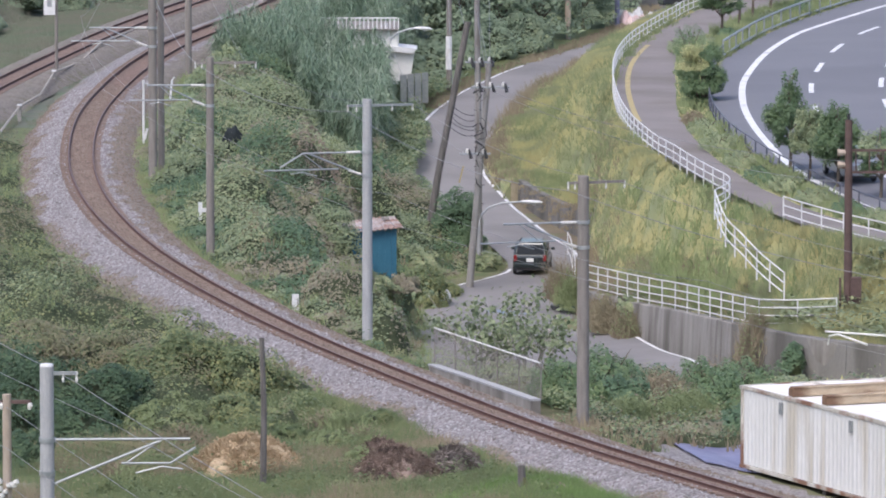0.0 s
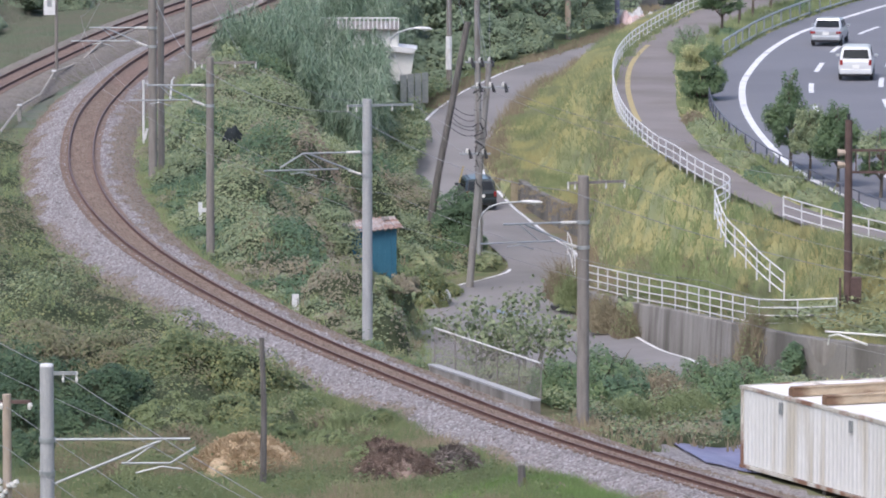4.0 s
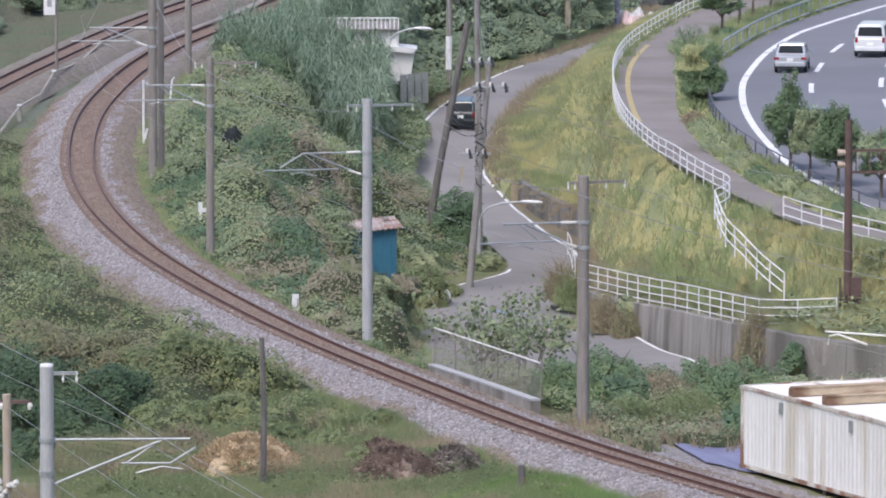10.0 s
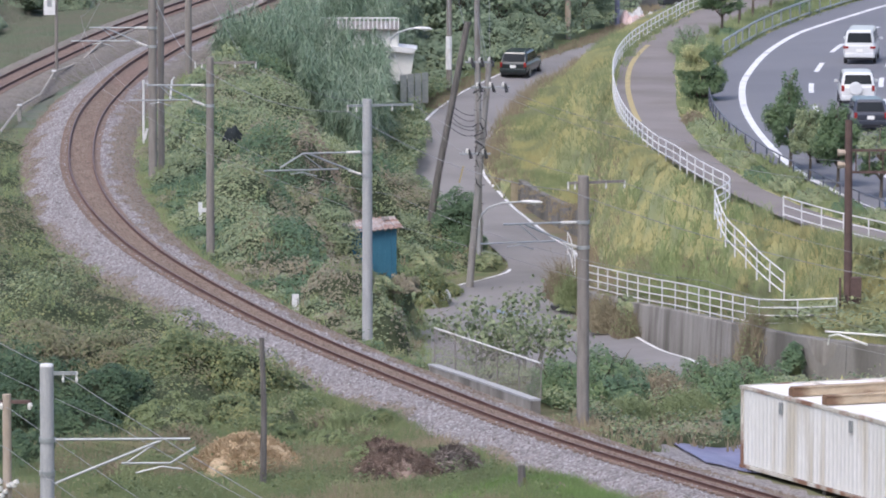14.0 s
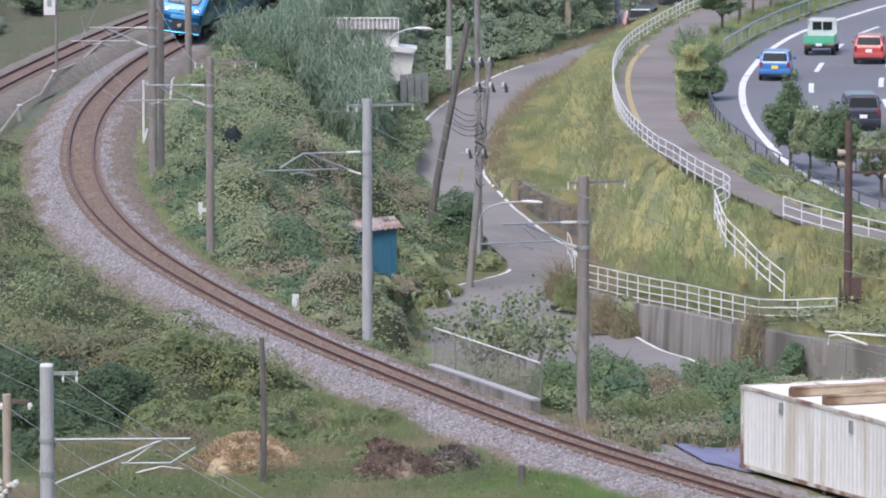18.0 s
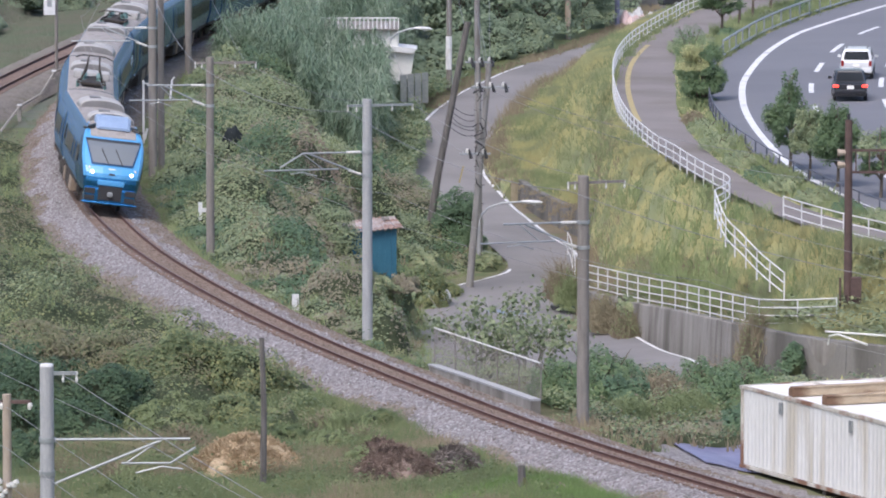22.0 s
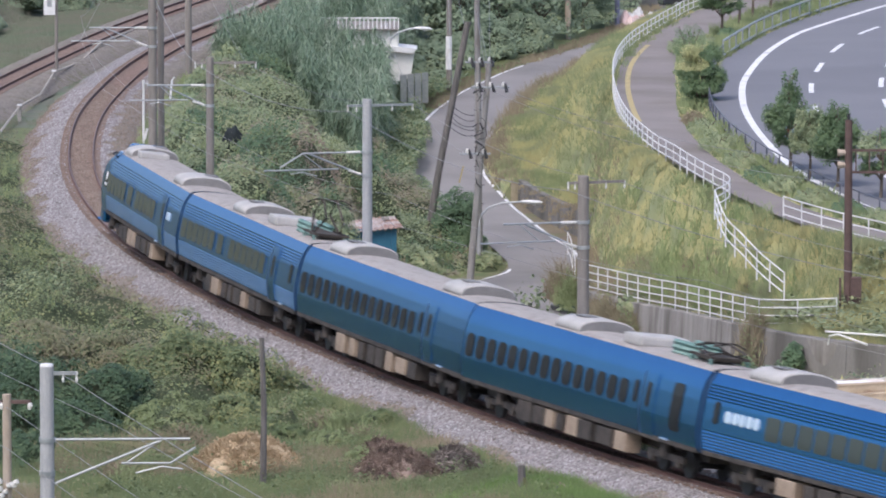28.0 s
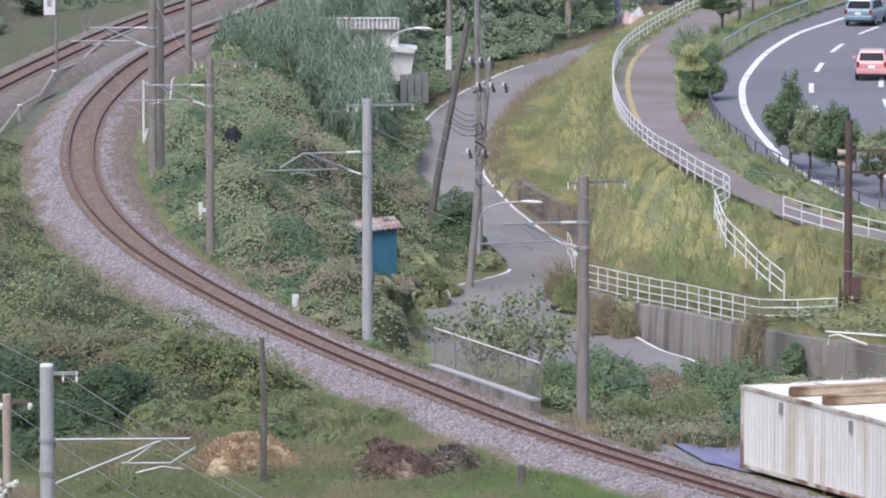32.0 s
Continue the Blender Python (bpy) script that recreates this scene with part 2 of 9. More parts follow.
    # bramble pair: kudzu colours about a fifth darker, to tone down the field
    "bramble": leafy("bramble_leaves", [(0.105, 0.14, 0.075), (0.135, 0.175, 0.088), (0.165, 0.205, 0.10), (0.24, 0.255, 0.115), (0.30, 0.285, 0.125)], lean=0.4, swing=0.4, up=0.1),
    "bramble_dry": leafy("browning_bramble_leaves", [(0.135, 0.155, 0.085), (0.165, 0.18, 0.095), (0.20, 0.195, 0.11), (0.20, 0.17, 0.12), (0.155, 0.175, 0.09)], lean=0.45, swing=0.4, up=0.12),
    "field": leafy("dull_field_weeds", [(0.155, 0.135, 0.082), (0.108, 0.138, 0.066), (0.125, 0.168, 0.075), (0.16, 0.182, 0.082), (0.185, 0.17, 0.092)], 0.65, 0.25, 0.15, lean=0.6, swing=0.3, up=0.45),
    "rough": leafy("rough_dull_grass", [(0.115, 0.142, 0.096), (0.133, 0.165, 0.11), (0.16, 0.156, 0.12), (0.12, 0.16, 0.10)], 0.7, 0.2, 0.1, lean=0.75, swing=0.2, up=0.5),
    "bush": leafy("dark_evergreen_leaves", [(0.070, 0.112, 0.068), (0.098, 0.156, 0.09), (0.125, 0.19, 0.102), (0.165, 0.222, 0.115)], up=0.25),
    "reed": leafy("giant_reed_blades", [(0.14, 0.205, 0.14), (0.175, 0.25, 0.168), (0.21, 0.285, 0.195), (0.27, 0.335, 0.235), (0.42, 0.46, 0.38)], 0.4, 0.4, spec=0.4, lean=0.3),
    "grass": leafy("bank_grass", [(0.28, 0.235, 0.165), (0.225, 0.265, 0.145), (0.285, 0.315, 0.165), (0.39, 0.385, 0.185), (0.44, 0.405, 0.185), (0.33, 0.345, 0.175), (0.255, 0.29, 0.155)], 0.7, 0.25, 0.09, lean=0.80, swing=0.06, up=0.7, squash=2.4),
    "grass_green": leafy("green_weeds", [(0.155, 0.19, 0.10), (0.195, 0.24, 0.115), (0.235, 0.28, 0.135), (0.27, 0.275, 0.15)], 0.65, 0.3, 0.1, lean=0.75, swing=0.2, up=0.55),
    "tuft": leafy("fresh_green_tussocks", [(0.175, 0.235, 0.115), (0.22, 0.29, 0.13), (0.265, 0.325, 0.145), (0.31, 0.345, 0.165)], 0.65, 0.3, 0.1, lean=0.4, swing=0.12, up=0.5),
    # a darker copy of the evergreen leaves, shade of the hollow put into the colour
    "bush_dark": leafy("shaded_evergreen_leaves", [(0.045, 0.078, 0.046), (0.065, 0.108, 0.06), (0.085, 0.132, 0.07), (0.115, 0.16, 0.08)], up=0.15),
    "grass_lush": leafy("lush_green_grass", [(0.135, 0.215, 0.075), (0.175, 0.265, 0.09), (0.21, 0.30, 0.11)], 0.6, 0.3, 0.1),
    "grass_dry": leafy("dry_reddish_weeds", [(0.21, 0.19, 0.12), (0.25, 0.215, 0.14), (0.215, 0.175, 0.125), (0.175, 0.185, 0.10)], 0.7, 0.25, 0.1, lean=0.6, swing=0.2, up=0.5),
    "tree": leafy("camphor_leaves", [(0.085, 0.135, 0.075), (0.115, 0.175, 0.088), (0.145, 0.205, 0.098), (0.195, 0.24, 0.11)], 0.5, up=0.2),
    "tree_yellow": leafy("yellowing_camphor_leaves", [(0.27, 0.30, 0.14), (0.35, 0.37, 0.18), (0.43, 0.43, 0.22), (0.48, 0.46, 0.24)], 0.5),
    # far leaves: greens paled and blued, distance haze put into the colour
    "far_tree": leafy("far_leaves_in_haze", [(0.165, 0.215, 0.155), (0.20, 0.262, 0.178), (0.235, 0.295, 0.192), (0.285, 0.318, 0.198)], 0.6, up=0.35),
}

# ---- building tools ----
def part(name, bm, material, parent=None, label="", smooth=False):
    """Links a bmesh as one mesh object, under a thing or a part if one is given."""
    me = bpy.data.meshes.new(name)
    bm.to_mesh(me)
    bm.free()
    for mm in (material if isinstance(material, (list, tuple)) else [material]):
        me.materials.append(mm)
    if smooth:
        for p in me.polygons:
            p.use_smooth = True
    ob = new(name, me)
    if parent:
        ob.parent = parent
    if label:
        tagged(ob, label)
    return ob


def share(name, me, parent, m):
    ob = new(name, me)
    ob.parent = parent
    ob.matrix_local = m
    return ob


def empty(name, m, label="", category="", group="", kind=""):
    ob = new(name)
    ob.matrix_world = m
    return tagged(ob, label, category, group, kind)


def bm_box(bm, c, s, m=None, bevel=0.0, mat=0):
    b2 = bmesh.new()
    bmesh.ops.create_cube(b2, size=1.0)
    for v in b2.verts:
        v.co = Vector((v.co.x * s[0], v.co.y * s[1], v.co.z * s[2]))
    if bevel:
        bmesh.ops.bevel(b2, geom=b2.edges[:], offset=bevel, segments=2, affect="EDGES", profile=0.6)
    off = Matrix.Translation(c) @ (m or Matrix())
    add_to(bm, b2, off, mat)


def add_to(bm, b2, off, mat=0):
    vs = {v: bm.verts.new(off @ v.co) for v in b2.verts}
    for f in b2.faces:
        try:
            bm.faces.new([vs[v] for v in f.verts]).material_index = mat
        except ValueError:
            pass
    b2.free()


def box(c, s, m=None, bevel=0.0):
    bm = bmesh.new()
    bm_box(bm, c, s, m, bevel)
    return bm


def bm_tube(bm, pts, radii, sides=8, mat=0, cap=True):
    """A round bar along a line of points, with a radius at each."""
    pts = [Vector(p) for p in pts]
    if not isinstance(radii, (list, tuple)):
        radii = [radii] * len(pts)
    rings = []
    for i, p in enumerate(pts):
        d = (pts[min(i + 1, len(pts) - 1)] - pts[max(i - 1, 0)]).normalized()
        u = d.cross(Vector((0, 0, 1))) if abs(d.z) < 0.95 else d.cross(Vector((1, 0, 0)))
        u.normalize()
        w = d.cross(u)
        rings.append([bm.verts.new(p + (u * math.cos(k * math.tau / sides) + w * math.sin(k * math.tau / sides)) * radii[i]) for k in range(sides)])
    for a, b in zip(rings, rings[1:]):
        for k in range(sides):
            bm.faces.new((a[k], a[(k + 1) % sides], b[(k + 1) % sides], b[k])).material_index = mat
    if cap:
        bm.faces.new(rings[0][::-1]).material_index = mat
        bm.faces.new(rings[-1]).material_index = mat


def tube(pts, radii, sides=8):
    bm = bmesh.new()
    bm_tube(bm, pts, radii, sides)
    return bm


def bm_loft(bm, rings, mat=0, cap=True, closed=True):
    vr = [[bm.verts.new(p) for p in r] for r in rings]
    n = len(vr[0])
    for a, b in zip(vr, vr[1:]):
        for k in range(n if closed else n - 1):
            bm.faces.new((a[k], a[(k + 1) % n], b[(k + 1) % n], b[k])).material_index = mat
    if cap and closed:
        bm.faces.new(vr[0][::-1]).material_index = mat
        bm.faces.new(vr[-1]).material_index = mat


def loft(rings, cap=True, closed=True):
    bm = bmesh.new()
    bm_loft(bm, rings, 0, cap, closed)
    bmesh.ops.recalc_face_normals(bm, faces=bm.faces[:])
    return bm


def np_mesh(name, verts, faces, material, parent=None, smooth=False):
    """A mesh straight from arrays: verts (n, 3), faces (m, k)."""
    verts, faces = np.asarray(verts, np.float32), np.asarray(faces, np.int32)
    me = bpy.data.meshes.new(name)
    me.vertices.add(len(verts))
    me.vertices.foreach_set("co", verts.ravel())
    k = faces.shape[1]
    me.loops.add(faces.size)
    me.loops.foreach_set("vertex_index", faces.ravel())
    me.polygons.add(len(faces))
    me.polygons.foreach_set("loop_start", np.arange(0, faces.size, k, dtype=np.int32))
    me.polygons.foreach_set("loop_total", np.full(len(faces), k, np.int32))
    if smooth:
        me.polygons.foreach_set("use_smooth", np.ones(len(faces), bool))
    me.update(calc_edges=True)
    me.materials.append(material)
    ob = new(name, me)
    if parent:
        ob.parent = parent
    return ob


def curve(pts, step=1.0):
    """A smooth line (Catmull-Rom) through points, resampled at even steps."""
    p = np.array(pts, float)
    p = np.vstack([2 * p[0] - p[1], p, 2 * p[-1] - p[-2]])
    out = []
    for i in range(1, len(p) - 2):
        n = max(4, int(np.linalg.norm(p[i + 1] - p[i]) / 0.3))
        t = np.linspace(0, 1, n, endpoint=False)[:, None]
        a, b, c, d = p[i - 1], p[i], p[i + 1], p[i + 2]
        out.append(0.5 * (2 * b + (c - a) * t + (2 * a - 5 * b + 4 * c - d) * t ** 2 + (3 * b - a - 3 * c + d) * t ** 3))
    out = np.vstack(out + [p[-2:-1]])
    return resample(out, step)


def resample(a, step=None, n=None):
    d = np.r_[0, np.cumsum(np.linalg.norm(np.diff(a[:, :2], axis=0), axis=1))]
    n = n or max(2, int(round(d[-1] / step)) + 1)
    s = np.linspace(0, d[-1], n)
    return np.stack([np.interp(s, d, a[:, i]) for i in range(a.shape[1])], 1)


def normals(c):
    """Unit vectors to the right of a line's way, in plan."""
    d = np.gradient(c[:, :2], axis=0)
    d /= np.linalg.norm(d, axis=1)[:, None]
    return np.stack([d[:, 1], -d[:, 0]], 1)


def offset(c, o, dz=0.0):
    n = normals(c)
    r = c.copy()
    r[:, :2] += n * o
    r[:, 2] += dz
    return r


def ribbon(name, c, profile, material, parent=None, wobble=0.0, seed=0):
    """Sweeps a cross-section [(offset to the right, height)] along a line."""
    n = normals(c)
    rng = np.random.default_rng(seed)
    cols = []
    for o, h in profile:
        q = c.copy()
        w = rng.normal(0, wobble, len(c)) if wobble else 0
        q[:, :2] += n * np.reshape(o + w, (-1, 1))
        q[:, 2] += h + (rng.normal(0, wobble * 0.3, len(c)) if wobble else 0)
        cols.append(q)
    v = np.stack(cols, 1)
    k, m = v.shape[1], v.shape[0]
    i = np.arange((m - 1) * (k - 1))
    r, q = i // (k - 1), i % (k - 1)
    a = r * k + q
    return np_mesh(name, v.reshape(-1, 3), np.stack([a, a + 1, a + 1 + k, a + k], 1), material, parent)


def strip(name, left, right, material, parent=None, n=80, cols=6):
    """A surface between two edges."""
    l, r = resample(np.array(left, float), n=n), resample(np.array(right, float), n=n)
    v = np.stack([l + (r - l) * t for t in np.linspace(0, 1, cols)], 1)
    i = np.arange((n - 1) * (cols - 1))
    a = i // (cols - 1) * cols + i % (cols - 1)
    return np_mesh(name, v.reshape(-1, 3), np.stack([a, a + 1, a + 1 + cols, a + cols], 1), material, parent)


def inside(poly, x, y):
    poly = np.asarray(poly, float)
    r = np.zeros(np.shape(x), bool)
    for (x0, y0), (x1, y1) in zip(poly, np.roll(poly, -1, axis=0)):
        hit = ((y0 > y) != (y1 > y)) & (x < (x1 - x0) * (y - y0) / (y1 - y0 + 1e-12) + x0)
        r ^= hit
    return r


def wave(x, y, scale, seed=0):
    """Cheap smooth noise in plan, about -1 to 1."""
    rng = np.random.default_rng(seed)
    r = 0
    for k in range(6):
        a, f, p = rng.uniform(0, math.tau), scale * rng.uniform(0.6, 1.7), rng.uniform(0, math.tau)
        r = r + np.sin((x * math.cos(a) + y * math.sin(a)) * f + p + 1.3 * np.sin((x * math.sin(a) - y * math.cos(a)) * f * 0.7 + p * 2))
    return r / 3.2

# ---- the plan: lines of track, roads, footway ----
TRACK = curve([(175, -40, 0), (105, 60, 0), (59, 130, 0), (35.5, 170, 0), (24.6, 190, 0), (17.0, 205, 0), (10.2, 220, 0), (4.1, 235, 0), (-0.8, 250, 0),
               (-5.2, 265, 0), (-9.0, 280.5, 0), (-12.2, 296, 0), (-14.6, 312, 0), (-16.3, 329, 0), (-17.2, 346, 0), (-17.5, 362, 0), (-17.15, 378, 0),
               (-16.4, 393, 0), (-15.1, 408, 0), (-13.4, 420, 0), (-11.2, 434, 0), (-8.6, 452, 0), (-2, 490, 0), (10, 550, 0), (30, 640, 0), (60, 770, 0), (110, 980, 0)][::-1], 0.5)
TD = np.r_[0, np.cumsum(np.linalg.norm(np.diff(TRACK[:, :2], axis=0), axis=1))]
TD -= np.interp(-433, -TRACK[:, 1], TD)       # distance along the line, 0 at y = 433
NEAR_TRACK = TRACK[(TRACK[:, 1] > 150) & (TRACK[:, 1] < 520)]
TRACK_B = curve([(-45, 240, 0), (-32, 310, 0), (-25.6, 356, 0), (-23.2, 381, 0), (-21.2, 400, 0), (-19.0, 419, 0), (-16.2, 438, 0), (-10, 475, 0), (0, 530, 0), (20, 620, 0)], 0.5)

ROAD_R = curve([(4.3, 346, -6.2), (6.5, 349, -6.2), (6.5, 353.4, -6.1), (5.7, 357.8, -6), (4.8, 362.9, -5.8), (3.8, 369.6, -5.6), (3.0, 376.7, -5.4), (2.3, 383, -5.1), (2.2, 388.5, -4.7),
                (2.8, 396.8, -4.2), (4.1, 408.2, -3.6), (6.4, 419.9, -3.1), (8.2, 427.1, -2.85), (10.5, 435.9, -2.5), (12.4, 445.8, -2.2), (15, 456.3, -1.9), (20, 475, -1.5), (30, 505, -1)], 0.7)
ROAD_L = curve([(3.1, 345.6, -6.2), (3.0, 349.4, -6.1), (1.8, 358.2, -5.9), (0.5, 364.7, -5.7), (-0.7, 370.8, -5.6), (-1.6, 377.2, -5.3), (-1.7, 388.5, -4.7), (-1.2, 402.4, -4),
                (0.5, 412.8, -3.4), (2.2, 419.9, -3.1), (3.8, 424.9, -2.8), (6.6, 432.3, -2.5), (9.6, 441.1, -2.2), (12, 452, -1.95), (16.5, 475, -1.5), (26, 508, -1)], 0.7)
ROAD_C = (resample(ROAD_L, n=200) + resample(ROAD_R, n=200)) / 2
# junction by the railway: the lane along the wall and the one that dips under the line
JUNCTION = [(3.1, 346.2), (2.4, 342.3), (1.1, 339.5), (-1.1, 334.8), (-1.0, 325), (-0.9, 300), (-0.6, 266), (3.6, 262), (4.2, 285), (5.0, 298), (6.0, 306), (6.6, 326.5), (6.2, 335), (6.6, 349.5)]
ALONG_N = curve([(6.0, 306, -6.2), (7.6, 300.5, -5.85), (9.2, 296, -5.6), (12, 288.5, -5.35), (17, 277.5, -5.0), (30, 256, -4.4)], 0.7)
ALONG_F = curve([(6.6, 326.5, -6.2), (7.9, 319, -5.95), (9.3, 309.3, -5.75), (10.4, 304.5, -5.6), (11.8, 298, -5.35), (18, 286, -5.0), (33, 263, -4.4)], 0.7)
WALL = curve([(6.4, 325.8, -6.1), (8.5, 315.7, -5.8), (10.1, 309.5, -5.6), (12.1, 300.2, -5.3), (12.8, 297.5, -5.25)], 0.5)
WALL_B = curve([(12.85, 297.3, -5.25), (15.2, 293.3, -5.1), (17.8, 290.6, -5.0), (25, 283, -4.8)], 0.5)

WALL_K = curve([(3.9, 374, -5.5), (5.0, 367, -5.7), (6.3, 362, -5.9), (7.6, 356.5, -6), (8.9, 350, -6)], 0.5)

FOOT_L = curve([(22, 446, 0.8), (15.6, 426, 0.85), (13.2, 412.9, 0.85), (11.7, 403.2, 0.85), (10.3, 392.7, 0.85), (9.3, 380.8, 0.85), (8.8, 367.8, 0.85), (8.7, 353.9, 0.85), (8.9, 343.6, 0.85),
                (9.4, 335.6, 0.8), (10.3, 327.1, 0.7), (11.1, 321.5, 0.6), (12.0, 316.9, 0.45), (12.7, 314.1, 0.35), (14.5, 307.6, 0.0), (15.6, 305.2, -0.15), (16.9, 302.9, -0.3), (18.4, 300.6, -0.45), (30, 280, -1.4)], 0.8)
FOOT_R = curve([(24.5, 444, 0.8), (18, 421, 0.85), (15.2, 406, 0.85), (13.2, 394, 0.85), (12.3, 384, 0.85), (11.8, 367.8, 0.85), (11.4, 351, 0.85), (11.8, 336.1, 0.75), (12.9, 325.1, 0.5),
                (14.6, 315.5, 0.2), (18.5, 305.2, -0.3), (32, 281, -1.4)], 0.8)
EDGE = curve([(400, 1080, 1), (230, 800, 1), (120, 610, 1), (60, 500, 1), (38, 456, 1), (29.5, 434, 1), (25.9, 424.6, 1), (23.4, 416.1, 1), (21.5, 409.3, 1), (19.6, 401.8, 1), (17.8, 391.5, 1), (16.5, 381.4, 1), (15.25, 368.3, 1), (14.7, 356.1, 1),
              (14.6, 346.2, 1), (14.85, 336.5, 0.9), (15.6, 325.9, 0.6), (16.6, 319.3, 0.38), (17.7, 314.2, 0.15), (19.2, 309.4, -0.1), (22.5, 300, -0.6), (29, 284, -1.3), (46, 245, -2.5), (85, 160, -2.8), (150, 20, -2.8), (270, -240, -2.8)][::-1], 0.6)
ED = np.r_[0, np.cumsum(np.linalg.norm(np.diff(EDGE[:, :2], axis=0), axis=1))]
ED -= np.interp(340, EDGE[:, 1], ED)       # distance along the highway, 0 at y = 340
GUARD = curve([(25.6, 433, 1), (23.0, 423.6, 1), (20.5, 414, 1), (17.8, 401.8, 1), (15.75, 390, 1), (14.3, 379.5, 1), (13.3, 363, 1), (12.95, 350, 0.95), (13.2, 339.5, 0.88), (13.8, 333.1, 0.75),
               (14.9, 325.9, 0.5), (15.8, 321.6, 0.35), (16.9, 316.4, 0.15), (18.2, 311.6, -0.05), (19.3, 308.2, -0.2), (24, 295, -1)], 0.6)


def line_x(c, y):
    """The line's x where it passes y."""
    o = np.argsort(c[:, 1])
    return np.interp(y, c[o, 1], c[o, 0])


# ---- ground: one sheet that follows the lines and runs on to the horizon ----
def ground_samples():
    s = []

    def along(c, o, z, every):
        q = offset(c, o)
        for p in q[::every]:
            s.append((p[0], p[1], z if z is not None else p[2]))
    for o, z in ((-3.2, -0.75), (0, -0.75), (3.0, -0.75), (6.0, -1.0), (-7, -0.9), (-14, -0.9)):
        along(NEAR_TRACK, -o, z, 8)
    for o, z in ((-3.0, -0.6), (0, -0.7), (2.6, -0.7), (-10, 0.3)):
        along(TRACK_B, o, z, 10)
    for c in (ROAD_L, ROAD_R, ROAD_C):
        along(c, 0, None, 5)
    along(ROAD_L, -2.2, None, 6)
    j = resample(np.array([(*p, -6.2) for p in JUNCTION + JUNCTION[:1]], float), 2.0)
    s.extend(map(tuple, j))
    for y in range(268, 345, 4):
        s.append((0.8, y, -6.2))
    along(ALONG_N, 0, None, 3), along(ALONG_F, 0, None, 3)
    for c, zs in ((WALL, (-5.0, -3.45)), (WALL_B, (-3.45, -3.3)), (WALL_K, (-4.4, -4.8))):
        q = offset(c, -0.7)
        for i, p in enumerate(q):
            s.append((p[0], p[1], zs[0] + (zs[1] - zs[0]) * i / len(q)))
        for i, p in enumerate(offset(c, -1.8)[::2]):
            s.append((p[0], p[1], zs[1] + 0.1))
    along(FOOT_L, 0.5, None, 3), along(FOOT_L, -1.0, None, 4), along(FOOT_R, -0.3, None, 4)
    for o in (-1, 3, 8, 14):
        along(EDGE, o, None, 6)
    # foot of the bank beside the lane
    q = offset(ROAD_R, 1.4)
    s.extend((p[0], p[1], p[2] + 0.8) for p in q[12::5] if p[1] > 376)
    s += [(-3, 316, -3.2), (-5, 318, -2.6), (-2, 322, -4.0), (-6, 330, -2.2), (-5, 350, -2.4), (-4, 370, -3.2), (-8, 340, -1.2), (-9, 370, -1.4), (-4, 405, -1.8), (-7, 405, -1.2),
          (-4, 425, -1.2), (2, 440, -1.0), (-2, 300, -3.4), (-4, 295, -2.0), (5, 262, -2.0), (8, 262, -2.2), (8, 275, -4.5), (7, 250, -1.0), (12, 250, -1.0), (16, 262, -2.0),
          (12, 230, -0.8), (18, 225, -0.85), (11, 232, -0.82), (14, 226, -0.85), (16, 233, -0.85), (8.2, 235.5, -0.72), (10, 237, -0.72), (18, 219, -0.85), (10, 238, -0.7), (-10, 235, -0.9), (-3, 228, -0.9), (3, 222, -0.9), (-15, 228, -1.2), (-20, 250, -0.9), (-26, 280, -0.6), (-30, 330, -0.3),
          (11.6, 309.6, 0.0), (11.9, 305.7, -0.8), (12.5, 303.6, -1.3), (13.2, 301.4, -1.9), (14.1, 299.3, -2.5), (16.6, 297, -2.8), (19, 294, -2.8), (22, 291, -2.8), (10.6, 314, -1.6), (9.6, 318, -2.0), (8.4, 322, -2.6), (7.6, 328, -4.0), (8.0, 338, -4.0), (0, 195, -3), (-20, 195, -3), (20, 190, -2)]
    return np.array(s, float)


SAMPLES = ground_samples()


def lay(x, y):
    """Height of the ground: weighted by nearness to the lines of the plan."""
    x, y = np.asarray(x, float), np.asarray(y, float)
    out = np.empty(x.size)
    fx, fy = x.ravel(), y.ravel()
    for i in range(0, fx.size, 4000):
        dx = fx[i:i + 4000, None] - SAMPLES[None, :, 0]
        dy = (fy[i:i + 4000, None] - SAMPLES[None, :, 1]) * 0.8
        w = 1.0 / (dx * dx + dy * dy + 0.15) ** 2
        out[i:i + 4000] = (w * SAMPLES[None, :, 2]).sum(1) / w.sum(1)
    out += 0.10 * wave(fx, fy, 0.9, 3) * np.clip(np.abs(out - 0.95) * 2, 0, 1)
    return out.reshape(x.shape)


def cut(z, x, y, c, half, drop):
    """Lowers the ground under a ribbon laid along c."""
    for p in c:
        near = (np.abs(x - p[0]) < half + 0.8) & (np.abs(y - p[1]) < half + 1.0)
        if near.any():
            d = np.hypot(x[near] - p[0], y[near] - p[1])
            z[near] = np.where(d < half, np.minimum(z[near], p[2] - drop), z[near])
    return z


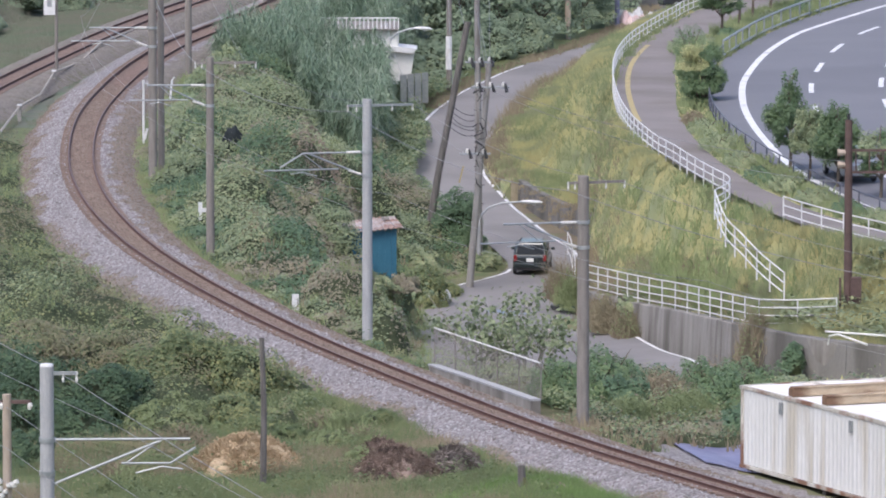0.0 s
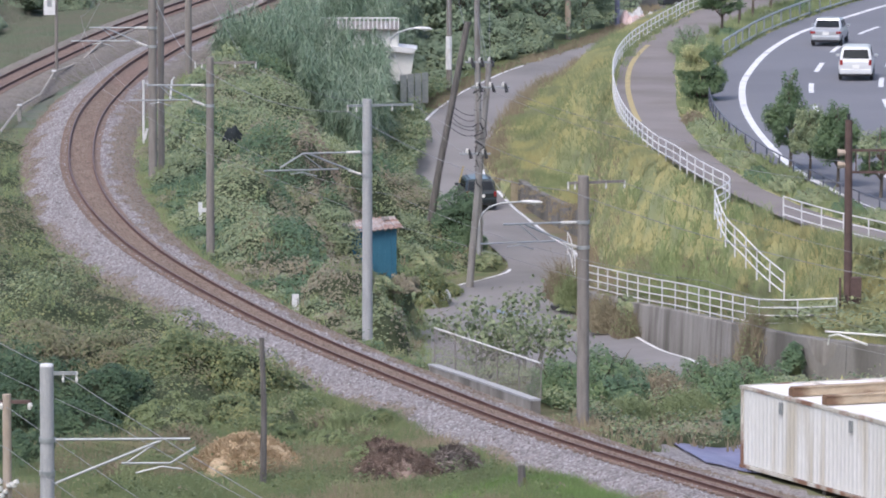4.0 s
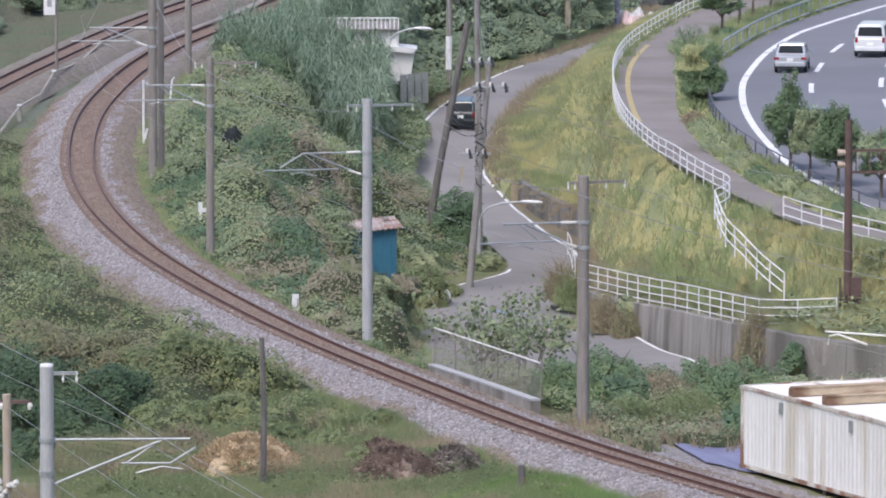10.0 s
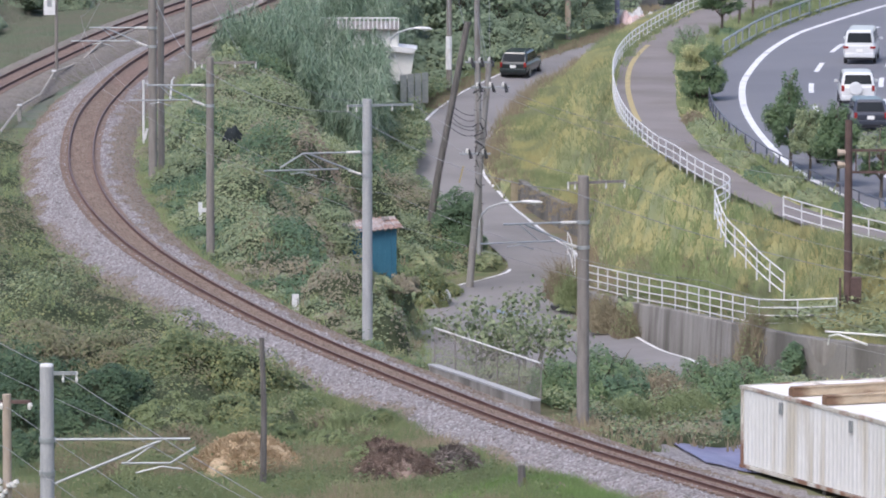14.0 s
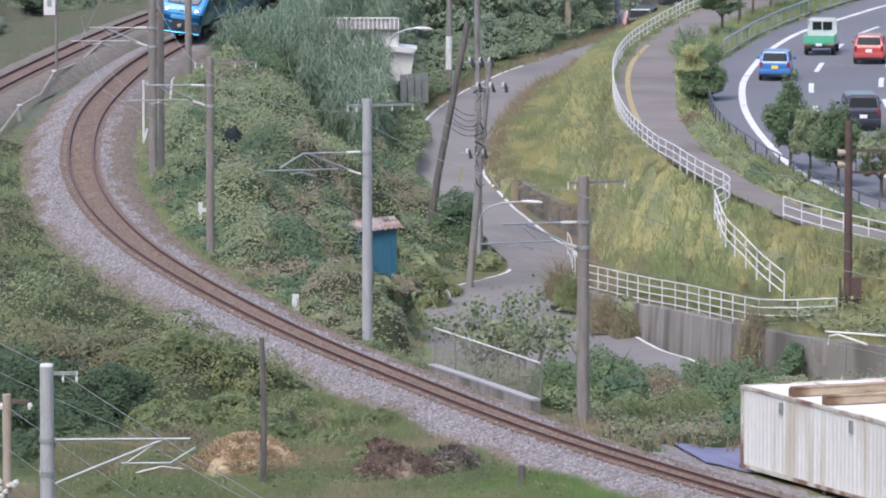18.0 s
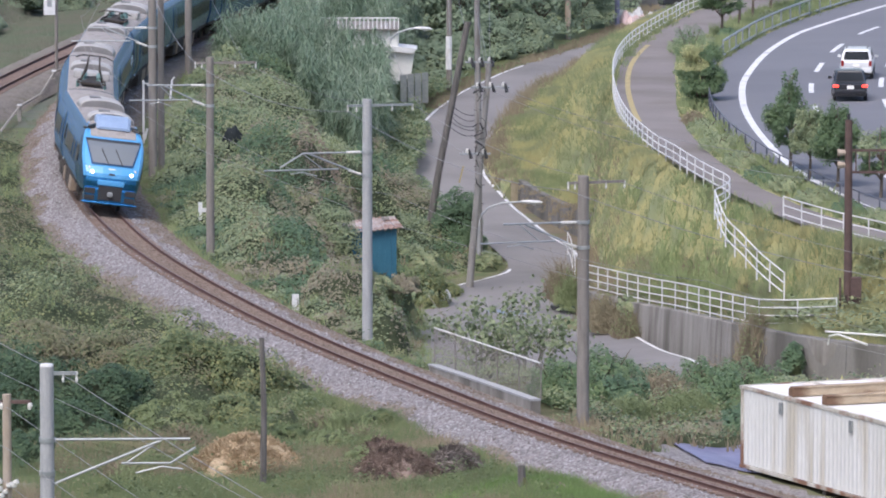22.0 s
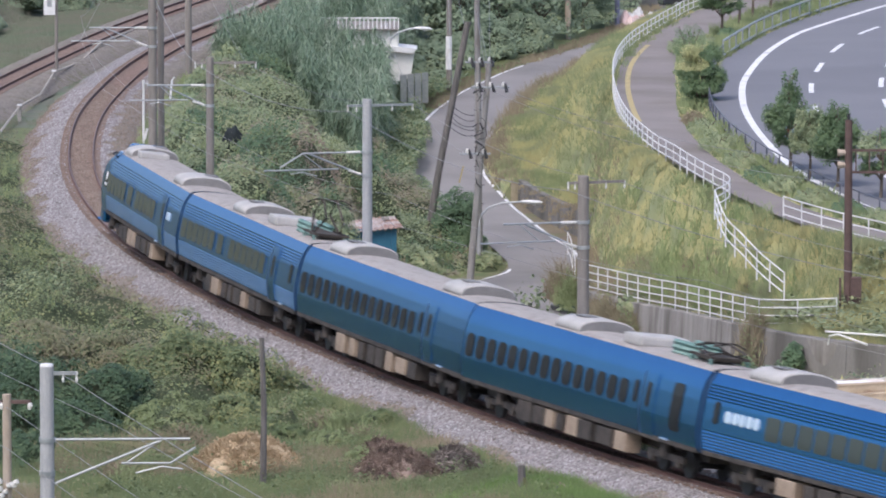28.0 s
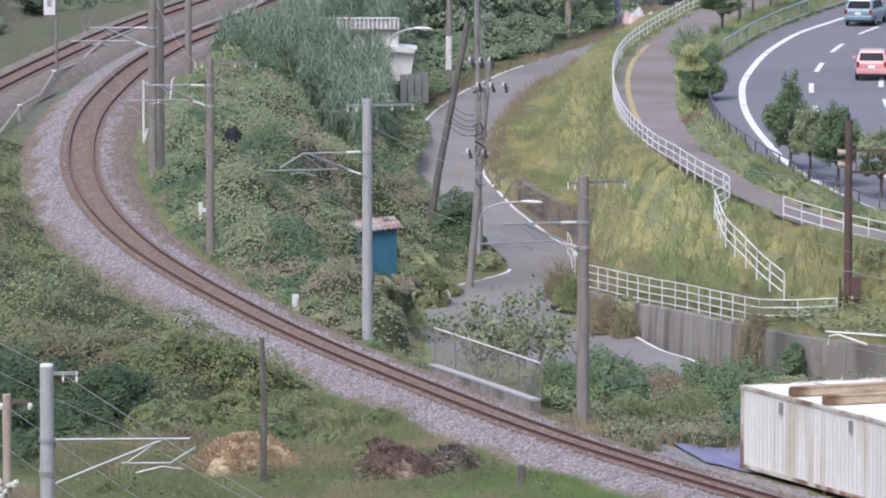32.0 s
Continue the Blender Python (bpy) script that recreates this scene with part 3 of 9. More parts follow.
def build_ground():
    gx = np.r_[-3000, -1200, -500, -250, -140, -90, -65, np.arange(-50, -26, 3.0), np.arange(-26, 30.01, 0.5), np.arange(33, 60, 3.0), 66, 75, 90, 110, 170, 300, 600, 1300, 3000]
    gy = np.r_[-1500, -600, -250, -170, -100, -50, -20, 0, 15, 30, 60, 85, 110, 130, 150, 165, 176, 190, np.arange(200, 470.1, 0.8), np.arange(475, 560, 6), 600, 680, 800, 1000, 1400, 2200, 4500]
    x, y = np.meshgrid(gx, gy)
    z = lay(x, y)
    # far fields: level; before the hill it drops away below the view
    z = np.where(y < 200, np.minimum(z, -1.2 - (200 - y).clip(0, 60) * 0.06), z)
    # the hill on which the viewer stands, falling to the fields; unseen, added to darken the train's reflections
    t = np.clip((46 - x) / 28, 0, 1)
    hill = np.where(y > 0, 28.5 - 0.172 * y, 28.5 - 0.2 * np.clip(y, -170, 0))
    z = np.where(y < 176, np.maximum(z, hill * t * t * (3 - 2 * t) + (1 - t) * z), z)
    jn = inside(JUNCTION, x, y)
    z = np.where(jn, np.minimum(z, -6.32), z)
    for c, tops in ((WALL, (-5.05, -3.5)), (WALL_B, (-3.5, -3.45)), (WALL_K, (-4.5, -4.9))):
        nn = normals(c)
        near = (x > c[:, 0].min() - 2) & (x < c[:, 0].max() + 2) & (y > c[:, 1].min() - 3) & (y < c[:, 1].max() + 3)
        iy, ix = np.where(near)
        for r, q in zip(iy, ix):
            dd = np.hypot(c[:, 0] - x[r, q], c[:, 1] - y[r, q])
            k = int(dd.argmin())
            if dd[k] > 2.2 or k in (0, len(c) - 1):
                continue
            side = (x[r, q] - c[k, 0]) * nn[k, 0] + (y[r, q] - c[k, 1]) * nn[k, 1]
            zt = tops[0] + (tops[1] - tops[0]) * k / (len(c) - 1)
            z[r, q] = c[k, 2] - 0.12 if side > -0.55 else min(z[r, q], zt - 0.12 + max(0.0, -side - 0.7) * 0.7)
    cut(z, x, y, ((ALONG_N[:24] + resample(ALONG_F, n=len(ALONG_N))[:24]) / 2), 4.0, 0.15)
    cut(z, x, y, ROAD_C[::2], 2.4, 0.12)
    fc = (resample(FOOT_L, n=150) + resample(FOOT_R, n=150)) / 2
    cut(z, x, y, fc, 1.5, 0.10)
    cut(z, x, y, offset(EDGE, -0.6)[::2], 1.4, 0.12)
    for o in (0, 2.5, 5, 7.5, 10, 12.5):
        cut(z, x, y, offset(EDGE, o)[::3], 2.0, 0.15)
    cut(z, x, y, NEAR_TRACK[::2], 2.0, 0.85)
    cut(z, x, y, TRACK_B[::2], 2.0, 0.8)
    m = len(gx)
    i = np.arange((len(gy) - 1) * (m - 1))
    a = i // (m - 1) * m + i % (m - 1)
    ob = np_mesh("ground", np.stack([x, y, z], -1).reshape(-1, 3), np.stack([a, a + 1, a + 1 + m, a + m], 1), M["soil"], smooth=True)
    return tagged(ob, "uneven soil with leaf litter, weeds and grass", "ground", kind="structure")


GROUND = build_ground()


# ---- railway ----
CANT = 0.06       # outer rail raised, inner rail lowered by this


def build_track(name, c, cant, label, sleeper_range, profile, stone):
    """Ballast bed with two rails and its sleepers; cant tips it to the right of the way."""
    o = np.arange(profile[0][0], profile[-1][0] + 0.01, 0.22)
    bed = ribbon(name, c, [(q, float(np.interp(q, [a for a, b in profile], [b for a, b in profile]))) for q in o], stone)
    # soil and rust have crept into the outer skirts of the bed
    bed.data.materials.append(M["ballast_brown"])
    cc, k = normals(c), len(o) - 1
    px = (c[:-1, 0, None] + cc[:-1, 0, None] * o[None, :-1])
    py = (c[:-1, 1, None] + cc[:-1, 1, None] * o[None, :-1])
    soiled = (o[None, :-1] > 2.25 + 0.45 * wave(px, py, 0.9, 6) + 0.25 * wave(px, py, 3.0, 7)) | (o[None, :-1] < -1.35 + 0.35 * wave(px, py, 1.1, 8))
    bed.data.polygons.foreach_set("material_index", soiled.astype(np.int32).ravel())
    tagged(bed, label, "railway track", kind="structure")
    ribbon("stained_bed", c, [(-0.9, -0.15 + cant), (-0.78, -0.137 + cant), (-0.5, -0.137 + cant * 0.8), (0, -0.138), (0.5, -0.137 - cant * 0.8), (0.78, -0.137 - cant), (0.9, -0.15 - cant)], M["ballast_rust"], bed)
    for o in (-0.566, 0.566):
        k = -cant * o / 0.566
        ribbon("rail", c, [(o - 0.062, -0.15 + k), (o - 0.055, -0.135 + k), (o - 0.012, -0.12 + k), (o - 0.012, -0.045 + k), (o - 0.034, -0.035 + k), (o - 0.033, -0.003 + k),
                           (o + 0.033, -0.003 + k), (o + 0.034, -0.035 + k), (o + 0.012, -0.045 + k), (o + 0.012, -0.12 + k), (o + 0.055, -0.135 + k), (o + 0.062, -0.15 + k)], M["rail"], bed)
        head = ribbon("rail_head", c, [(o - 0.026, 0.0 + k), (o + 0.026, 0.0 + k)], M["rail_head"], bed)
        tagged(head, "bright worn rail head")
    bm = bmesh.new()
    bm_box(bm, (0, 0, 0), (0.22, 2.0, 0.14), bevel=0.02)
    me = bpy.data.meshes.new("sleeper")
    bm.to_mesh(me)
    bm.free()
    me.materials.append(M["sleeper"])
    n = normals(c)
    d = np.r_[0, np.cumsum(np.linalg.norm(np.diff(c[:, :2], axis=0), axis=1))]
    far_v, far_f = [], []
    corners = [(a, b, e) for a in (-0.11, 0.11) for b in (-1.0, 1.0) for e in (-0.07, 0.07)]
    for s in np.arange(np.interp(sleeper_range[0], np.arange(len(c)), d), np.interp(sleeper_range[1], np.arange(len(c)), d), 0.62):
        x, y = np.interp(s, d, c[:, 0]), np.interp(s, d, c[:, 1])
        nx, ny = np.interp(s, d, n[:, 0]), np.interp(s, d, n[:, 1])
        m = pose(x, y, -0.210) @ Matrix.Rotation(math.atan2(nx, -ny), 4, "Z") @ Matrix.Rotation(cant / 0.566, 4, "X")
        if y < 352:
            share("sleeper", me, bed, m)
        else:
            k = len(far_v)
            far_v += [tuple(m @ Vector(p)) for p in corners]
            far_f += [tuple(k + i for i in q) for q in ((1, 5, 7, 3), (0, 1, 3, 2), (4, 6, 7, 5), (0, 4, 5, 1), (2, 3, 7, 6))]
    if far_v:
        tagged(np_mesh("far_sleeper_row", far_v, far_f, M["sleeper"], bed), kind="stuff")
    return bed


# the way runs towards the viewer, so its right is the outer, raised side of the bend
idx = np.where((NEAR_TRACK[:, 1] < 450) & (NEAR_TRACK[:, 1] > 212))[0]
build_track("main_track", NEAR_TRACK, -CANT, "single rusty railway track on grey ballast in a bend", (idx[0], idx[-1]),
            [(-2.9, -0.85), (-2.0, -0.36), (-1.3, -0.25), (-0.95, -0.225), (-0.8, -0.225), (0, -0.17), (0.8, -0.115), (0.97, -0.10), (1.5, -0.12), (2.3, -0.40), (3.2, -0.88)], M["ballast"])
idx = np.where((TRACK_B[:, 1] > 372) & (TRACK_B[:, 1] < 442))[0]
build_track("branch_track", TRACK_B, 0.0, "second rusty railway track on brown stained ballast", (idx[0], idx[-1]),
            [(-2.8, -0.75), (-1.9, -0.25), (-1.2, -0.15), (0, -0.18), (1.2, -0.15), (1.9, -0.25), (2.8, -0.75)], M["ballast_brown"])

# ---- roads ----
lane = strip("lane", ROAD_L, ROAD_R, M["asphalt"], n=160)
tagged(lane, "narrow worn grey asphalt lane climbing past the bank", "road", kind="structure")
bm = bmesh.new()
f = bm.faces.new([bm.verts.new((x, y, -6.2)) for x, y in JUNCTION])
bmesh.ops.triangulate(bm, faces=[f])
jun = tagged(part("lane_junction", bm, M["asphalt"]), "grey asphalt lane junction below the railway", "road", kind="structure")
alo = strip("lane_along_wall", ALONG_N, ALONG_F, M["asphalt"], n=60)
tagged(alo, "grey asphalt lane along the retaining wall", "road", kind="structure")
foot = strip("footway", FOOT_L, FOOT_R, M["footway"], n=140)
tagged(foot, "brownish asphalt footway beside the highway", "pavement", kind="structure")
hwy = ribbon("highway", EDGE, [(-0.3, 0.0), (0, 0.0), (3.5, 0.03), (7, 0.06), (10.5, 0.08), (14, 0.05), (16, 0.0)], M["highway"])
tagged(hwy, "smooth grey highway with white lines in a bend", "road", kind="structure")


GE = GUARD[GUARD[:, 1] > 298][::-1]
EE = EDGE[(EDGE[:, 1] > 298) & (EDGE[:, 1] < 433)]
sho = strip("highway_shoulder", offset(GE, 0.12), offset(EE, -0.3), M["highway"], n=120, cols=4)
tagged(sho, "smooth grey shoulder of the highway", "road", kind="structure")


def painted(name, c, width, material, parent, dz=0.006, label=""):
    ob = ribbon(name, c, [(-width / 2, dz), (width / 2, dz)], material, parent)
    return tagged(ob, label) if label else ob


PH_A, PH_B = 8.9, 10.6
painted("edge_line", offset(EDGE, 0.0), 0.34, M["line"], hwy, 0.008)
painted("edge_line", offset(EDGE, 10.6, 0.08), 0.2, M["line"], hwy, 0.008)
for o, ph in ((3.45, PH_A), (6.95, PH_B)):
    lc = offset(EDGE, o, 0.03 * (o / 3.5))
    d = np.r_[0, np.cumsum(np.linalg.norm(np.diff(lc[:, :2], axis=0), axis=1))]
    for s in np.arange(ph, d[-1] - 6, 13.45):
        seg = np.stack([np.interp(np.linspace(s, s + 6, 9), d, lc[:, i]) for i in range(3)], 1)
        painted("lane_dash", seg, 0.26, M["line"], hwy, 0.008)
painted("kerb_line", offset(ROAD_R, -0.12)[8:58], 0.16, M["line"], lane)
painted("kerb_line", offset(ROAD_L, 0.15)[(ROAD_L[:, 1] > 401) & (ROAD_L[:, 1] < 427)], 0.15, M["line"], lane)
painted("kerb_line", offset(ROAD_L, 0.1)[33:47], 0.14, M["line"], lane)
painted("kerb_line", curve([(-1.1, 335, -6.2), (1.1, 339.7, -6.2), (2.3, 342.4, -6.2), (3.05, 344.6, -6.2), (3.25, 347, -6.2)], 0.5), 0.16, M["line"], jun, 0.008)
painted("kerb_line", offset(ALONG_F, 0.14)[0:44], 0.16, M["line"], alo, 0.012)
YL = FOOT_L[(FOOT_L[:, 1] > 346) & (FOOT_L[:, 1] < 396)]
painted("yellow_line", offset(YL, -0.55), 0.26, M["yellow"], foot, 0.008)
wet = ribbon("faded_blue_patch", curve([(2.5, 326.9, -6.2), (2.9, 327.2, -6.2), (3.3, 327.6, -6.2)], 0.2), [(-1.1, 0.006), (1.1, 0.006)], M["blue_mark"], jun)
tagged(wet, "faded blue paint patch on the asphalt")

# ---- walls along the lanes ----
def panel_wall(name, c, z_tops, base, thick, label, bay=4.6, skin="concrete"):
    """A retaining wall of upright concrete bays with open joints and a coping."""
    wall = empty(name, Matrix(), label, "wall", kind="structure")
    n = normals(c)
    d = np.r_[0, np.cumsum(np.linalg.norm(np.diff(c[:, :2], axis=0), axis=1))]
    k = max(1, int(round(d[-1] / bay)))
    rng = random.Random(3)
    for i in range(k):
        a, b = d[-1] * i / k + 0.015, d[-1] * (i + 1) / k - 0.015
        bm = bmesh.new()
        lean = rng.uniform(-0.02, 0.02)
        rings = []
        for s in np.linspace(a, b, 3):
            p = np.array([np.interp(s, d, c[:, j]) for j in range(3)])
            q = np.array([np.interp(s, d, n[:, j]) for j in range(2)])
            zt = z_tops[0] + (z_tops[1] - z_tops[0]) * s / d[-1]
            rings.append([(p[0] + q[0] * o, p[1] + q[1] * o, z) for o, z in ((0.14 + lean, base - 0.3), (0.02 + lean, zt - 0.03), (-0.01 + lean, zt), (-thick + 0.02, zt), (-thick, zt - 0.03), (-thick, base - 0.3))])
        bm_loft(bm, rings)
        bmesh.ops.recalc_face_normals(bm, faces=bm.faces[:])
        part("wall_bay", bm, M[skin], wall)
    part("wall_core", ribbon_bm(c, [(-0.06, base - 0.3), (-0.06, min(z_tops) - 0.06), (-thick + 0.06, min(z_tops) - 0.06), (-thick + 0.06, base - 0.3)]), M["concrete"], wall)
    return wall


def ribbon_bm(c, prof):
    n = normals(c)
    bm = bmesh.new()
    bm_loft(bm, [[(p[0] + q[0] * o, p[1] + q[1] * o, z) for o, z in prof] for p, q in zip(c, n)])
    bmesh.ops.recalc_face_normals(bm, faces=bm.faces[:])
    return bm


panel_wall("wall_lane", WALL, (-5.05, -3.5), -6.1, 0.4, "stained grey concrete retaining wall beside the lane")
panel_wall("wall_lane_east", WALL_B, (-3.5, -3.45), -5.4, 0.4, "stained dark concrete retaining wall under the footpath", 6.5, "concrete_dark")
panel_wall("wall_bank", WALL_K, (-4.5, -4.9), -5.9, 0.35, "mossy concrete wall at the foot of the grass bank", 4.6, "concrete_dark")


# ---- railings ----
def railing(pts, height, rails, spacing, label, material, radius=0.03, name="railing", post_r=0.035, sub=0.0):
    c = curve(pts, 0.25)
    d = np.r_[0, np.cumsum(np.linalg.norm(np.diff(c[:, :2], axis=0), axis=1))]
    n = max(1, int(round(d[-1] / spacing)))
    r = empty(name, Matrix(), label, "railing")
    at = [np.array([np.interp(s, d, c[:, i]) for i in range(3)]) for s in np.linspace(0, d[-1], n + 1)]
    for p in at:
        part("post", tube([(p[0], p[1], p[2] - 0.25), (p[0], p[1], p[2] + height)], post_r, 6), material, r)
    for i in range(n):
        for k in range(rails):
            z = height - 0.03 - k * (height - 0.2) / max(1, rails - 1) * (1.0 if rails > 1 else 0)
            s = np.linspace(d[-1] * i / n, d[-1] * (i + 1) / n, 4)
            part("rail_bar", tube([(np.interp(q, d, c[:, 0]), np.interp(q, d, c[:, 1]), np.interp(q, d, c[:, 2]) + z) for q in s], radius, 6), material, r)
    return r


top = [tuple(p) for p in offset(FOOT_L, 0.2)[(FOOT_L[:, 1] > 327) & (FOOT_L[:, 1] < 437)][::5]]
railing((top + [(10.35, 326.0, 0.7)]) if top[-1][1] < top[0][1] else ([(10.35, 326.0, 0.7)] + top), 0.85, 3, 1.9, "white pipe railing along the footway", M["white"])
railing([(10.35, 326.0, 0.7), (11.0, 321.5, 0.6), (11.8, 317.2, 0.45), (12.35, 314.6, 0.35), (12.3, 312.6, 0.25), (11.65, 310.2, 0.15)], 0.86, 3, 1.7, "white pipe railing turning at the head of the steps", M["white"])
railing([(11.6, 309.6, 0.0), (11.9, 305.7, -0.75), (12.5, 303.6, -1.25), (13.2, 301.4, -1.85), (14.1, 299.3, -2.45)], 1.05, 3, 1.3, "white pipe handrail going down the steps", M["white"])
railing([(14.45, 307.8, 0.0), (15.6, 305.3, -0.15), (16.9, 303.0, -0.3), (18.4, 300.8, -0.45), (22, 294.5, -0.8)], 0.95, 3, 1.75, "white pipe railing above the grass slope", M["white"])
wl = offset(WALL, -0.2)
lowr = [(p[0], p[1], -5.05 + 1.55 * i / (len(wl) - 1)) for i, p in enumerate(wl)]
railing([(6.15, 328.0, -5.1)] + lowr[::6] + [lowr[-1]], 1.18, 4, 1.9, "white four-bar railing on top of the retaining wall", M["white"])
railing([lowr[-1], (14.4, 296.9, -3.45), (16.1, 296.2, -3.3)], 1.18, 4, 1.9, "white railing half overgrown above the wall", M["white"])
gpts = [tuple(p) for p in GUARD[GUARD[:, 1] < 384][::6]]
railing([tuple(p) for p in GUARD[GUARD[:, 1] >= 383][::6]], 0.95, 2, 3.0, "grey steel guard rail along the far footway", M["galv"], 0.06, "guard_rail", 0.05)
railing(gpts, 0.72, 2, 2.6, "dark blue pipe guard rail beside the highway", M["guard"], 0.034, "guard_rail", 0.04)
railing([(6.05, 351.8, -6.1), (6.15, 349.5, -6.15), (6.2, 340, -6.2)], 1.1, 2, 6.0, "short white barrier at the bend of the lane", M["white"])

for pts, label in (([(15.4, 291.6, -3.0), (16.6, 290.4, -2.95), (18.3, 288.8, -2.9)], "long pale pipe lying above the retaining wall"), ([(15.5, 291.4, -3.5), (15.55, 291.3, -3.15), (15.9, 291.0, -3.05), (17.0, 290.0, -3.35)], "bent pale pipe lying above the retaining wall")):
    tagged(part("pipe", tube(pts, 0.045, 7), M["cont"]), label, "pipe", "loose pipes")


# ---- overhead line masts ----
def mast(x, y, height, radius, material, to, label, bracket=True, arm=0.0, arm_back=0.0, base=-0.8, z0=6.3, reach=3.4, cap=False, loop=False, bells=True, reg=(0.35, 1.28), stay=(0.85, 0.72)):
    """Concrete mast with a hinged bracket reaching towards `to` (a direction in degrees in plan)."""
    m = empty("catenary_mast", pose(x, y, base), label, "mast", "overhead line masts")
    h = height - base
    part("shaft", tube([(0, 0, -0.4), (0, 0, h * 0.5), (0, 0, h)], [radius * 1.06, radius, radius * 0.94], 16), material, m)
    u = Vector((math.cos(radians(to)), math.sin(radians(to)), 0))
    b = -base

    def at(r, z):
        return u * r + Vector((0, 0, z + b))
    part("mast_cap", tube([(0, 0, h), (0, 0, h + 0.06)], [radius * 0.96, radius * 0.85], 16), M["white"] if cap else material, m)
    if bracket:
        g = M["galv"]
        part("top_tube", tube([at(radius, z0), at(reach * 0.80, z0), at(reach * 1.08, z0 - 0.5)] if loop else [at(radius, z0), at(reach, z0 + 0.02)], 0.035, 8), g, m)
        part("stay_tube", tube([at(radius, z0 - stay[0]), at(reach * stay[1], z0 - 0.02)], 0.035, 8), g, m)
        part("registration_tube", tube([at(reach * reg[0], z0 - 0.60), at(reach * reg[1], z0 - 0.60)] + ([at(reach * 1.04, z0 - 0.2)] if reg[1] < 1 else []), 0.03, 8), g, m)
        part("strut", tube([at(reach * 0.55, z0 - 0.6), at(reach * 0.80, z0)], 0.022, 6), g, m)
        part("steady_arm", tube([at(reach * 0.95, z0 - 0.75), at(reach * 0.8, z0 - 0.68), at(reach * 0.62, z0 - 0.85)], 0.022, 6), g, m)
        for r, z, r2, z2 in () if not bells else ((radius + 0.06, z0, radius + 0.62, z0), (radius + 0.06, z0 - 0.83, radius + 0.55, z0 - 0.66)):
            bm = bmesh.new()
            pts = [at(r + (r2 - r) * k / 8, z + (z2 - z) * k / 8) for k in range(9)]
            bm_tube(bm, pts, [0.04, 0.06, 0.042, 0.06, 0.042, 0.06, 0.042, 0.06, 0.04], 10)
            part("insulator", bm, M["insul"], m, "white ribbed insulator")
        for z in (z0, z0 - 0.85):
            part("clamp", tube([(0, 0, z + b - 0.06), (0, 0, z + b + 0.06)], radius * 1.12, 14), g, m)
    for a, s in ((arm, 1), (arm_back, -1)):
        if a:
            zt = h - 0.18 - b
            part("cross_arm", box(at(s * a / 2, zt), (a, 0.07, 0.09), Matrix.Rotation(radians(to), 4, "Z")), M["galv"] if material is M["pole"] else material, m)
            for q in (0.55, 1.0):
                bm = bmesh.new()
                bm_tube(bm, [at(s * a * q, zt + 0.05 - 0.07 * k) for k in range(5)], [0.02, 0.04, 0.02, 0.04, 0.02], 8)
                part("insulator", bm, M["insul"], m)
    return m


mast(-2.8, 268.2, 8.25, 0.185, M["pole"], 197, "tall smooth grey concrete catenary mast", arm=0.75, arm_back=1.75, z0=6.35, reach=3.1, loop=True)
mast(4.7, 242.9, 7.75, 0.20, M["pole_old"], 202, "weathered brown-grey concrete catenary mast beside the track", arm=0.55, arm_back=1.5, z0=6.25, reach=2.9)
mast(-9.6, 299.2, 7.45, 0.165, M["pole_old"], 188, "weathered concrete catenary mast in the creepers", arm=0.6, arm_back=1.9, z0=6.35, reach=2.6)
mast(-13.25, 331.4, 9.2, 0.19, M["pole_old"], 182, "tall weathered concrete catenary mast with a bracket", z0=6.4, reach=2.9)
mast(-12.9, 332.3, 9.6, 0.15, M["pole_old"], 182, "tall grey pole standing close behind a mast", False)
mast(-13.65, 389.6, 8.8, 0.18, M["pole_old"], 175, "far weathered concrete catenary mast", arm=0.7, arm_back=0.7, z0=6.3, reach=2.6)
mast(-10.8, 442.0, 8.5, 0.17, M["pole_old"], 165, "far concrete mast beside the straight track", z0=6.3, reach=2.6)
mast(-9.97, 182.0, 8.62, 0.185, M["pole"], 0, "near smooth concrete mast with a light-capped top", arm=0.75, base=-3.2, z0=6.76, reach=3.6, cap=True, bells=False, reg=(0.52, 0.86), stay=(1.12, 0.80))

# tracks' other small posts
sg = empty("signal_board", pose(-20.8, 391, -0.6), "white signal board on a dark post", "sign")
part("post", tube([(0, 0, 0), (0, 0, 5.4)], 0.09, 8), M["pole_old"], sg)
part("board", box((-0.35, -0.12, 4.15), (0.62, 0.08, 1.5), bevel=0.03), M["white"], sg)
part("mark", box((-0.35, -0.165, 4.1), (0.24, 0.01, 0.5)), M["galv"], sg)


def marker(x, y, z, pts, w, label, cat="marker"):
    m = empty("track_marker", pose(x, y, z), label, cat, "white markers beside the track")
    for i, (a, b) in enumerate(zip(pts, pts[1:])):
        c = (Vector(a) + Vector(b)) / 2
        s = [max(w, abs(b[k] - a[k]) + w) + 0.008 * i if k != 1 else 0.08 + 0.014 * i for k in range(3)]
        part("board" if i else "post", box(c, s, bevel=0.015), M["white"], m)
    return m


